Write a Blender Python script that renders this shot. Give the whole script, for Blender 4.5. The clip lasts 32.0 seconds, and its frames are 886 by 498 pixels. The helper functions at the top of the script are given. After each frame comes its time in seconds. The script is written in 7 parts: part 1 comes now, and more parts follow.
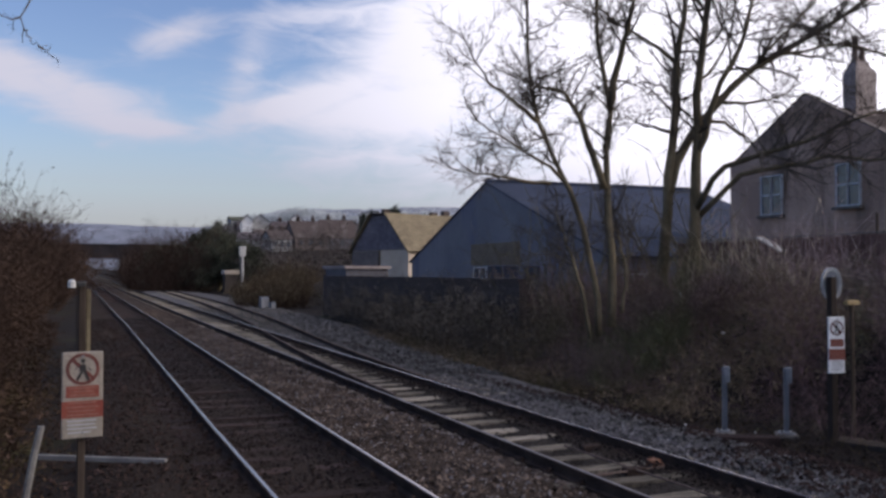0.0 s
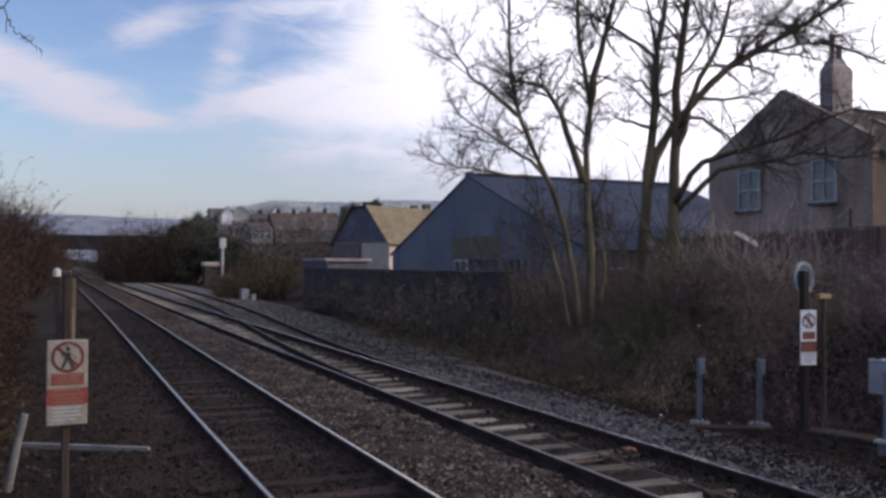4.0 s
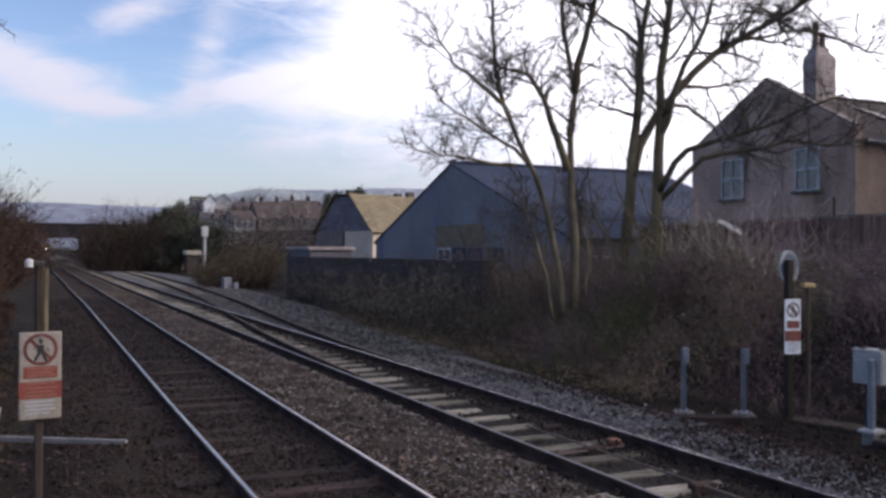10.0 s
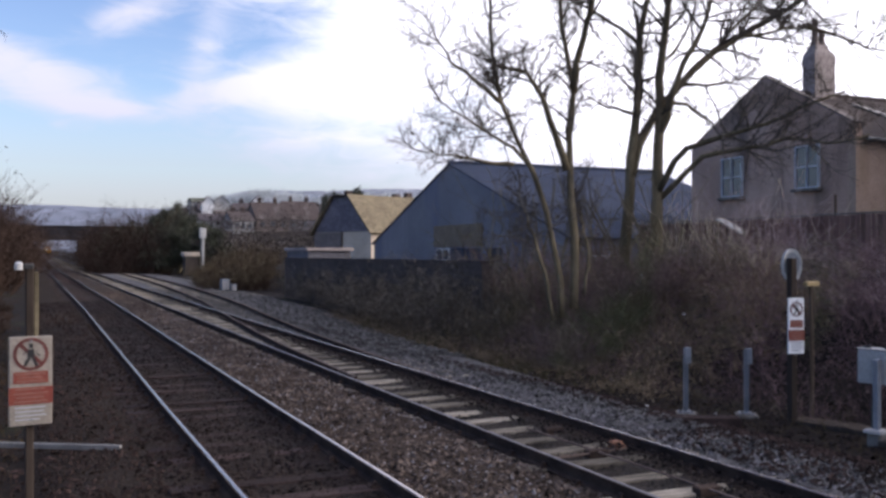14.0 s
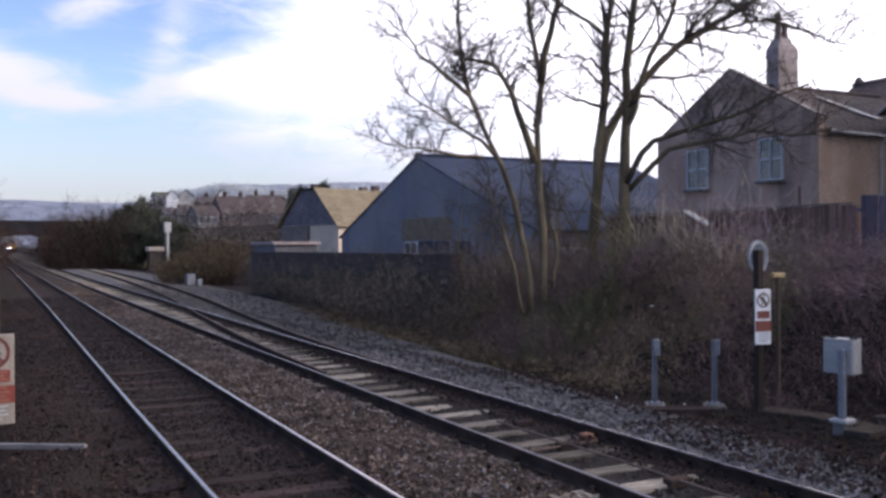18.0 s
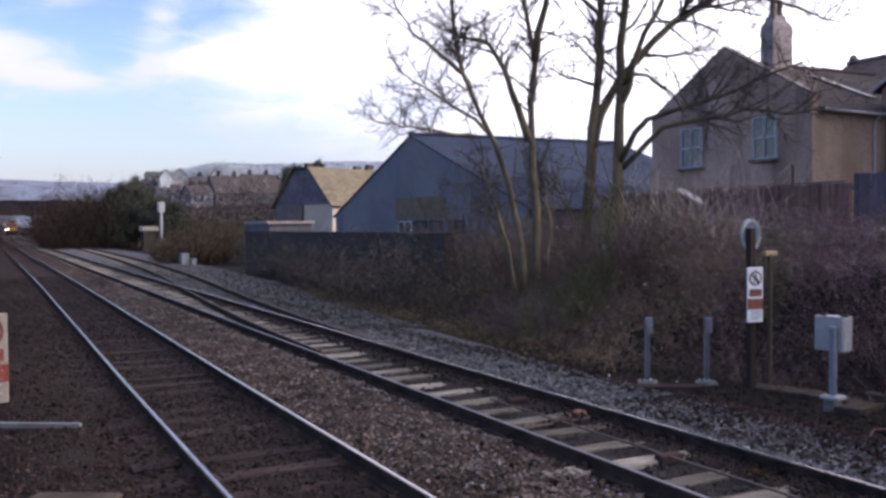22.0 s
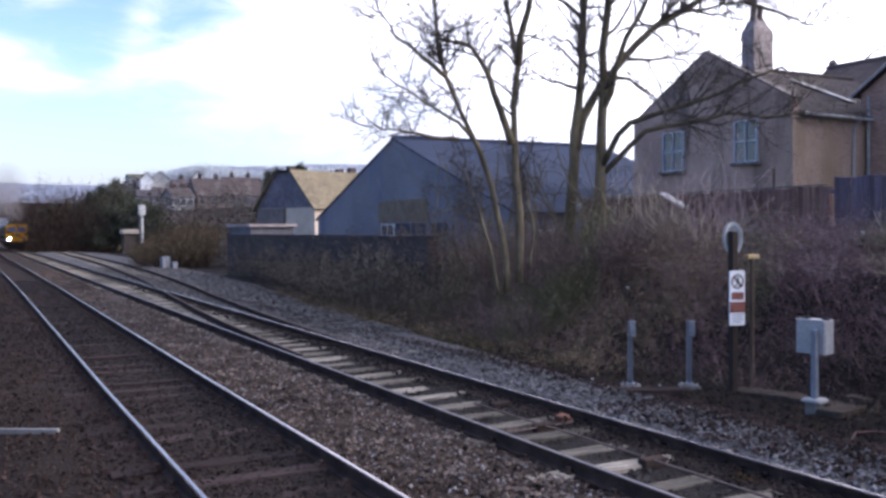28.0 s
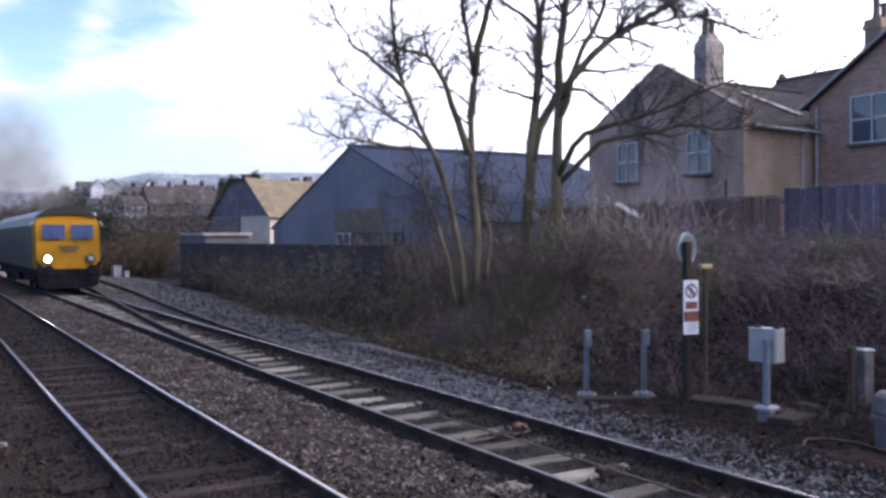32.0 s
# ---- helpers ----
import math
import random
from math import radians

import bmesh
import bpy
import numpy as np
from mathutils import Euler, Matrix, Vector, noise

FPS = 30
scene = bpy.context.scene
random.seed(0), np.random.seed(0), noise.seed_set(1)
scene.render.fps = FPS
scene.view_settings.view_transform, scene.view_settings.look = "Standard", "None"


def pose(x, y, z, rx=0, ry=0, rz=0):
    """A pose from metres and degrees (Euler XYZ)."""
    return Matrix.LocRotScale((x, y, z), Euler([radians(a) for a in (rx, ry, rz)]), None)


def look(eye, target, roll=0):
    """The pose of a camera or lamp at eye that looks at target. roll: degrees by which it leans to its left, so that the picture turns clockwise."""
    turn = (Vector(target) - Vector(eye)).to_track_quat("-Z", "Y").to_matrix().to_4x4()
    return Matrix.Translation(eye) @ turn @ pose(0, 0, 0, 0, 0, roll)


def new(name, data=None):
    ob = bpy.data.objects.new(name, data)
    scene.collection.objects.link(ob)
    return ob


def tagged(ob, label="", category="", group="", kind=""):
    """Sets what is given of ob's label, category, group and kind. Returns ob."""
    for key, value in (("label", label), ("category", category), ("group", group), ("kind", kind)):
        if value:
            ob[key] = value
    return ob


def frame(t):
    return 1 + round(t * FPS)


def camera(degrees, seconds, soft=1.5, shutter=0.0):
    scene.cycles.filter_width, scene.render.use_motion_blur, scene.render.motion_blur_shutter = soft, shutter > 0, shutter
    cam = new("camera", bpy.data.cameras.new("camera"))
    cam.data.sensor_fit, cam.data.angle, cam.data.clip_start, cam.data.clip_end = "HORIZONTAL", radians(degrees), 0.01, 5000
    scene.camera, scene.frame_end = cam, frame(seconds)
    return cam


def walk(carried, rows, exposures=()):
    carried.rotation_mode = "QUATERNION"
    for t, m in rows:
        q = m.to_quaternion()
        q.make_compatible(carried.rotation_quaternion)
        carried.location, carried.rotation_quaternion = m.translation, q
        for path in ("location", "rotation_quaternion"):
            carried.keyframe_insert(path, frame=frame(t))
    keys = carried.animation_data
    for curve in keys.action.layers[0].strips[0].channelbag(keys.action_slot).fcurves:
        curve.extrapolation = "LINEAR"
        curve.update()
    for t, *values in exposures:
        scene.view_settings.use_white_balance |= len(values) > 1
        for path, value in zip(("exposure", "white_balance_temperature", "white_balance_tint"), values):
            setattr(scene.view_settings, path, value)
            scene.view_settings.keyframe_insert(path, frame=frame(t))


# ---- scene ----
cam = camera(52.21, 32.0, soft=3.0)
PATH = [
    (0, -0.063, -0.103, 2.273, 91.464, 0.006, -22.087),
    (0.5, -0.064, -0.105, 2.275, 91.481, -0.058, -22.106),
    (1, -0.067, -0.111, 2.274, 91.514, -0.121, -22.129),
    (1.5, -0.073, -0.121, 2.272, 91.533, -0.128, -22.134),
    (2, -0.087, -0.146, 2.268, 91.482, -0.147, -22.268),
    (2.5, -0.108, -0.183, 2.259, 91.359, -0.217, -22.552),
    (3, -0.127, -0.221, 2.255, 91.237, -0.291, -22.855),
    (3.5, -0.135, -0.253, 2.253, 91.130, -0.299, -23.097),
    (5.5, -0.130, -0.277, 2.251, 90.888, -0.397, -23.815),
    (6, -0.124, -0.287, 2.253, 90.851, -0.355, -23.923),
    (6.5, -0.116, -0.288, 2.255, 90.819, -0.432, -23.996),
    (7, -0.108, -0.283, 2.255, 90.810, -0.452, -24.060),
    (7.5, -0.104, -0.271, 2.256, 90.815, -0.548, -24.104),
    (8, -0.096, -0.244, 2.260, 90.842, -0.605, -24.058),
    (8.5, -0.086, -0.205, 2.262, 90.836, -0.561, -24.064),
    (9, -0.077, -0.166, 2.262, 90.717, -0.552, -24.139),
    (9.5, -0.065, -0.136, 2.266, 90.489, -0.409, -24.228),
    (10, -0.056, -0.117, 2.269, 90.295, -0.277, -24.336),
    (10.5, -0.048, -0.100, 2.272, 90.241, -0.212, -24.473),
    (11, -0.035, -0.081, 2.271, 90.235, -0.201, -24.562),
    (11.5, -0.018, -0.062, 2.273, 90.224, -0.115, -24.584),
    (12, -0.004, -0.042, 2.272, 90.239, -0.053, -24.570),
    (12.5, 0.001, -0.022, 2.271, 90.247, -0.018, -24.522),
    (13, 0.000, -0.000, 2.270, 90.250, -0.002, -24.525),
    (13.5, 0.013, 0.022, 2.268, 90.247, -0.053, -24.463),
    (14, 0.022, 0.048, 2.270, 90.313, 0.042, -24.419),
    (14.5, 0.026, 0.072, 2.276, 90.317, 0.050, -24.545),
    (16.5, 0.021, 0.095, 2.279, 89.746, 0.346, -25.732),
    (17, 0.016, 0.107, 2.282, 89.779, 0.358, -26.059),
    (17.5, 0.015, 0.115, 2.279, 89.818, 0.377, -26.339),
    (18, 0.020, 0.123, 2.278, 89.866, 0.381, -26.495),
    (18.5, 0.027, 0.132, 2.279, 89.872, 0.386, -26.539),
    (19, 0.030, 0.136, 2.279, 89.865, 0.369, -26.544),
    (19.5, 0.030, 0.136, 2.279, 89.866, 0.365, -26.546),
    (20, 0.026, 0.128, 2.278, 89.795, 0.365, -26.608),
    (20.5, 0.023, 0.121, 2.277, 89.513, 0.396, -26.665),
    (21, 0.021, 0.111, 2.275, 89.166, 0.414, -26.722),
    (21.5, 0.025, 0.106, 2.273, 88.826, 0.424, -26.781),
    (22, 0.030, 0.104, 2.272, 88.543, 0.485, -26.842),
    (22.5, 0.038, 0.103, 2.275, 88.435, 0.552, -26.888),
    (23, 0.047, 0.105, 2.275, 88.430, 0.583, -26.930),
    (23.5, 0.053, 0.111, 2.273, 88.431, 0.569, -26.984),
    (24, 0.058, 0.116, 2.271, 88.437, 0.543, -27.046),
    (24.5, 0.064, 0.122, 2.274, 88.422, 0.540, -27.097),
    (25, 0.067, 0.129, 2.274, 88.420, 0.532, -27.116),
    (25.5, 0.064, 0.136, 2.274, 88.414, 0.493, -27.150),
    (27.5, 0.054, 0.147, 2.275, 88.653, 0.467, -27.635),
    (28, 0.049, 0.153, 2.275, 88.728, 0.454, -27.945),
    (28.5, 0.046, 0.161, 2.276, 88.797, 0.414, -28.273),
    (29, 0.045, 0.168, 2.273, 88.882, 0.389, -28.584),
    (29.5, 0.044, 0.174, 2.273, 88.960, 0.350, -28.901),
    (30, 0.041, 0.180, 2.274, 89.022, 0.361, -29.229),
    (30.5, 0.038, 0.185, 2.279, 89.085, 0.317, -29.566),
    (31, 0.035, 0.188, 2.284, 89.150, 0.350, -29.912),
    (31.5, 0.031, 0.184, 2.286, 89.232, 0.353, -30.250),
    (32, 0.036, 0.172, 2.285, 89.280, 0.338, -30.722),
]
EXPOSURES = [(0.0, -0.13, 6400, 18), (6.0, 0.06, 6400, 18), (13.0, 0.3, 6350, 18), (17.0, 0.44, 6300, 20), (20.0, 0.46, 6300, 21), (22.0, 0.52, 6200, 22), (23.0, 0.86, 5900, 20), (27.0, 0.86, 5900, 20), (30.0, 0.72, 5900, 20), (32.0, 0.82, 5900, 20)]
walk(cam, [(t, pose(x, y, z, rx, ry, rz)) for t, x, y, z, rx, ry, rz in PATH], EXPOSURES)

# ---- world and sun ----
SUN_AZ, SUN_EL = 106.0, 17.0      # degrees clockwise from +Y, degrees up
sun_dir = Vector((math.sin(radians(SUN_AZ)) * math.cos(radians(SUN_EL)), math.cos(radians(SUN_AZ)) * math.cos(radians(SUN_EL)), math.sin(radians(SUN_EL))))
SKY_STRENGTH = 0.15
# clouds in view: azimuth and height of the middle, half length, half height, tilt (degrees), weight
CLOUDS = [(19.0, 6.0, 6.0, 2.4, 0, 0.5), (14.0, 11.5, 5.5, 4.5, 0, 0.44), (0.8, 9.9, 4.6, 1.4, -10, 1.1), (-3.5, 11.6, 3.0, 1.0, -12, 0.7), (3.6, 8.6, 2.8, 0.5, -4, 0.8), (5.2, 14.0, 2.3, 0.8, 24, 1.05),
          (12.7, 10.5, 3.9, 0.75, 17, 0.95), (9.6, 12.3, 2.6, 0.9, 72, 0.55), (18.2, 9.9, 4.3, 1.2, 5, 1.1), (22.0, 14.5, 4.6, 2.3, 12, 1.1),
          (14.0, 15.8, 4.0, 0.8, 8, 0.5), (14.8, 7.0, 3.6, 0.6, 5, 0.35), (1.3, 7.5, 0.6, 0.35, 0, 0.4), (8.0, 18.5, 4.5, 0.9, 25, 0.7),
          (-10.0, 12.0, 5.0, 2.0, 0, 0.9), (3.0, 25.0, 9.0, 2.5, 6, 0.9), (-16.0, 22.0, 9.0, 2.5, 0, 0.8)]


def make_world():
    w = bpy.data.worlds.new("sky")
    scene.world = w
    w.use_nodes = True
    nt = w.node_tree
    nt.nodes.clear()
    N, L = nt.nodes.new, nt.links.new

    def calc(op, a, b=0.0, c=None):
        n = N("ShaderNodeMath")
        n.operation = op
        for i, q in enumerate((a, b) if c is None else (a, b, c)):
            if isinstance(q, (int, float)):
                n.inputs[i].default_value = q
            else:
                L(q, n.inputs[i])
        return n.outputs[0]

    out, bg = N("ShaderNodeOutputWorld"), N("ShaderNodeBackground")
    sky = N("ShaderNodeTexSky")
    sky.sky_type, sky.sun_disc = "NISHITA", False
    sky.sun_elevation, sky.sun_rotation = radians(SUN_EL), radians(SUN_AZ)
    sky.air_density, sky.dust_density, sky.ozone_density = 1.0, 0.6, 1.6
    co = N("ShaderNodeTexCoord")
    sep = N("ShaderNodeSeparateXYZ")
    L(co.outputs["Generated"], sep.inputs[0])
    X, Y, Z = sep.outputs
    az = calc("MULTIPLY", calc("ARCTAN2", X, Y), 57.2958)
    el = calc("MULTIPLY", calc("ARCSINE", Z), 57.2958)
    mask = 0.0
    for ca, ce, la, le, tilt, weight in CLOUDS:
        u, v = calc("SUBTRACT", az, ca), calc("SUBTRACT", el, ce)
        c, s = math.cos(radians(tilt)), math.sin(radians(tilt))
        p = calc("DIVIDE", calc("ADD", calc("MULTIPLY", u, c), calc("MULTIPLY", v, s)), la)
        q = calc("DIVIDE", calc("SUBTRACT", calc("MULTIPLY", v, c), calc("MULTIPLY", u, s)), le)
        d = calc("ADD", calc("MULTIPLY", p, p), calc("MULTIPLY", q, q))
        mask = calc("ADD", mask, calc("MULTIPLY", calc("EXPONENT", calc("MULTIPLY", d, -0.7)), weight))
    # thin high cloud: streaky noise on the sky's angles
    cb = N("ShaderNodeCombineXYZ")
    L(calc("MULTIPLY", az, 0.10), cb.inputs[0])
    L(calc("MULTIPLY", el, 0.30), cb.inputs[1])
    n1 = N("ShaderNodeTexNoise")
    n1.inputs["Scale"].default_value, n1.inputs["Detail"].default_value = 2.6, 8.0
    n1.inputs["Roughness"].default_value, n1.inputs["Distortion"].default_value = 0.6, 0.9
    L(cb.outputs[0], n1.inputs["Vector"])
    dot = N("ShaderNodeVectorMath")
    dot.operation = "DOT_PRODUCT"
    dot.inputs[1].default_value = sun_dir
    L(co.outputs["Generated"], dot.inputs[0])
    grow = N("ShaderNodeMapRange")
    grow.inputs["From Min"].default_value, grow.inputs["From Max"].default_value = 0.055, 0.3
    grow.inputs["To Max"].default_value = 1.0
    L(dot.outputs["Value"], grow.inputs["Value"])
    total = calc("ADD", calc("ADD", calc("MULTIPLY", mask, 0.72), grow.outputs["Result"]), calc("MULTIPLY", calc("SUBTRACT", n1.outputs["Fac"], 0.5), 0.9))
    ramp = N("ShaderNodeMapRange")
    ramp.interpolation_type = "SMOOTHSTEP"
    ramp.inputs["From Min"].default_value, ramp.inputs["From Max"].default_value = 0.1, 1.0
    L(total, ramp.inputs["Value"])
    cloud = N("ShaderNodeMixRGB")
    cloud.inputs["Color1"].default_value = CLOUD_A
    cloud.inputs["Color2"].default_value = CLOUD_B
    glow = N("ShaderNodeMapRange")
    glow.inputs["From Min"].default_value, glow.inputs["From Max"].default_value = -0.06, 0.42
    L(dot.outputs["Value"], glow.inputs["Value"])
    L(glow.outputs["Result"], cloud.inputs["Fac"])
    mix = N("ShaderNodeMixRGB")
    L(ramp.outputs["Result"], mix.inputs["Fac"])
    rich = N("ShaderNodeHueSaturation")
    rich.inputs["Hue"].default_value, rich.inputs["Saturation"].default_value = 0.515, 1.12
    rich.inputs["Value"].default_value = 1.23
    L(sky.outputs["Color"], rich.inputs["Color"])
    L(rich.outputs["Color"], mix.inputs["Color1"])
    L(cloud.outputs["Color"], mix.inputs["Color2"])
    haze = N("ShaderNodeMapRange")
    haze.interpolation_type = "SMOOTHSTEP"
    haze.inputs["From Min"].default_value, haze.inputs["From Max"].default_value = 11.0, 0.0
    haze.inputs["To Max"].default_value = 0.8
    L(el, haze.inputs["Value"])
    low = N("ShaderNodeMixRGB")
    low.inputs["Color2"].default_value = (2.55, 2.55, 3.25, 1)
    L(haze.outputs["Result"], low.inputs["Fac"])
    L(mix.outputs["Color"], low.inputs["Color1"])
    L(low.outputs["Color"], bg.inputs["Color"])
    bg.inputs["Strength"].default_value = SKY_STRENGTH
    L(bg.outputs["Background"], out.inputs["Surface"])


CLOUD_A, CLOUD_B = (4.5, 4.65, 5.25, 1), (10.3, 10.4, 10.9, 1)
make_world()
sun = new("sun", bpy.data.lights.new("sun", "SUN"))
sun.data.energy, sun.data.angle, sun.data.color = 2.5, radians(2.0), (1.0, 0.88, 0.70)
sun.matrix_world = look(sun_dir * 50, (0, 0, 0))

# ---- materials ----


def weathered(name, a, b, scale=3.0, fine=40.0, rough=0.8, bump=0.2, metal=0.0, stain=None, bump_scale=None, detail=6.0, stretch=(1, 1, 1), low=0.35, high=0.65, random_tone=0.0, island=False):
    """A surface that varies between two colours at two scales, with a fine relief."""
    m = bpy.data.materials.new(name)
    m.use_nodes = True
    nt = m.node_tree
    N, L = nt.nodes.new, nt.links.new
    bs = nt.nodes["Principled BSDF"]
    co = N("ShaderNodeTexCoord")
    mp = N("ShaderNodeMapping")
    mp.inputs["Scale"].default_value = stretch
    L(co.outputs["Object"], mp.inputs["Vector"])
    info = N("ShaderNodeObjectInfo")
    off = N("ShaderNodeVectorMath")
    off.operation = "ADD"
    mul = N("ShaderNodeMath")
    mul.operation = "MULTIPLY"
    mul.inputs[1].default_value = 37.0
    L(info.outputs["Random"], mul.inputs[0])
    L(mp.outputs["Vector"], off.inputs[0])
    L(mul.outputs["Value"], off.inputs[1])
    n1, n2 = N("ShaderNodeTexNoise"), N("ShaderNodeTexNoise")
    n1.inputs["Scale"].default_value, n1.inputs["Detail"].default_value = scale, detail
    n2.inputs["Scale"].default_value, n2.inputs["Detail"].default_value = fine, 4.0
    for n in (n1, n2):
        L(off.outputs["Vector"], n.inputs["Vector"])
    r1 = N("ShaderNodeMapRange")
    r1.inputs["From Min"].default_value, r1.inputs["From Max"].default_value = low, high
    L(n1.outputs["Fac"], r1.inputs["Value"])
    c = N("ShaderNodeMixRGB")
    c.inputs["Color1"].default_value, c.inputs["Color2"].default_value = (*a, 1), (*b, 1)
    L(r1.outputs["Result"], c.inputs["Fac"])
    g = N("ShaderNodeMixRGB")
    g.blend_type = "OVERLAY"
    g.inputs["Fac"].default_value = 0.55
    L(c.outputs["Color"], g.inputs["Color1"])
    L(n2.outputs["Fac"], g.inputs["Color2"])
    last = g.outputs["Color"]
    if stain:
        n3 = N("ShaderNodeTexNoise")
        n3.inputs["Scale"].default_value, n3.inputs["Detail"].default_value = stain[1], 5.0
        m3 = N("ShaderNodeMapping")
        m3.inputs["Scale"].default_value = stain[2]
        L(co.outputs["Object"], m3.inputs["Vector"])
        L(m3.outputs["Vector"], n3.inputs["Vector"])
        r3 = N("ShaderNodeMapRange")
        r3.inputs["From Min"].default_value, r3.inputs["From Max"].default_value = stain[3], stain[3] + 0.12
        L(n3.outputs["Fac"], r3.inputs["Value"])
        s = N("ShaderNodeMixRGB")
        s.inputs["Color2"].default_value = (*stain[0], 1)
        L(r3.outputs["Result"], s.inputs["Fac"])
        L(last, s.inputs["Color1"])
        last = s.outputs["Color"]
    if random_tone:
        hs = N("ShaderNodeHueSaturation")
        v = N("ShaderNodeMapRange")
        v.inputs["To Min"].default_value, v.inputs["To Max"].default_value = 1 - random_tone, 1 + random_tone
        if island:
            geo = N("ShaderNodeNewGeometry")
            L(geo.outputs["Random Per Island"], v.inputs["Value"])
        else:
            L(info.outputs["Random"], v.inputs["Value"])
        L(v.outputs["Result"], hs.inputs["Value"])
        L(last, hs.inputs["Color"])
        last = hs.outputs["Color"]
    L(last, bs.inputs["Base Color"])
    bs.inputs["Roughness"].default_value, bs.inputs["Metallic"].default_value = rough, metal
    if bump:
        bp = N("ShaderNodeBump")
        bp.inputs["Strength"].default_value, bp.inputs["Distance"].default_value = bump, 0.02
        if bump_scale:
            n4 = N("ShaderNodeTexVoronoi")
            n4.inputs["Scale"].default_value = bump_scale
            L(co.outputs["Object"], n4.inputs["Vector"])
            L(n4.outputs["Distance"], bp.inputs["Height"])
        else:
            L(n2.outputs["Fac"], bp.inputs["Height"])
        L(bp.outputs["Normal"], bs.inputs["Normal"])
    return m


def courses(name, a, b, mortar, width, height, axis="y", offset=0.5, bump=0.4, rough=0.85, gap=0.012):
    """Brick, slate or board courses on an upright or sloping face; axis is the level direction."""
    m = weathered(name, a, b, scale=0.6, fine=25, rough=rough, bump=0)
    nt = m.node_tree
    N, L = nt.nodes.new, nt.links.new
    bs = nt.nodes["Principled BSDF"]
    co = N("ShaderNodeTexCoord")
    sep, com = N("ShaderNodeSeparateXYZ"), N("ShaderNodeCombineXYZ")
    L(co.outputs["Object"], sep.inputs[0])
    if axis == "both":
        s = N("ShaderNodeMath")
        L(sep.outputs["X"], s.inputs[0])
        L(sep.outputs["Y"], s.inputs[1])
        L(s.outputs[0], com.inputs["X"])
    else:
        L(sep.outputs[axis.upper()], com.inputs["X"])
    L(sep.outputs["Z"], com.inputs["Y"])
    br = N("ShaderNodeTexBrick")
    br.offset = offset
    br.inputs["Scale"].default_value = 1.0
    br.inputs["Brick Width"].default_value, br.inputs["Row Height"].default_value = width, height
    br.inputs["Mortar Size"].default_value, br.inputs["Mortar Smooth"].default_value = gap, 0.2
    br.inputs["Color1"].default_value = (0.35, 0.35, 0.35, 1)
    br.inputs["Color2"].default_value = (0.65, 0.65, 0.65, 1)
    br.inputs["Mortar"].default_value = (0.5, 0.5, 0.5, 1)
    L(com.outputs[0], br.inputs["Vector"])
    old = bs.inputs["Base Color"].links[0].from_socket
    ov = N("ShaderNodeMixRGB")
    ov.blend_type = "OVERLAY"
    ov.inputs["Fac"].default_value = 0.8
    L(old, ov.inputs["Color1"])
    L(br.outputs["Color"], ov.inputs["Color2"])
    mo = N("ShaderNodeMixRGB")
    mo.inputs["Color2"].default_value = (*mortar, 1)
    L(br.outputs["Fac"], mo.inputs["Fac"])
    L(ov.outputs["Color"], mo.inputs["Color1"])
    L(mo.outputs["Color"], bs.inputs["Base Color"])
    bp = N("ShaderNodeBump")
    bp.invert = True
    bp.inputs["Strength"].default_value, bp.inputs["Distance"].default_value = bump, 0.02
    L(br.outputs["Fac"], bp.inputs["Height"])
    L(bp.outputs["Normal"], bs.inputs["Normal"])
    return m


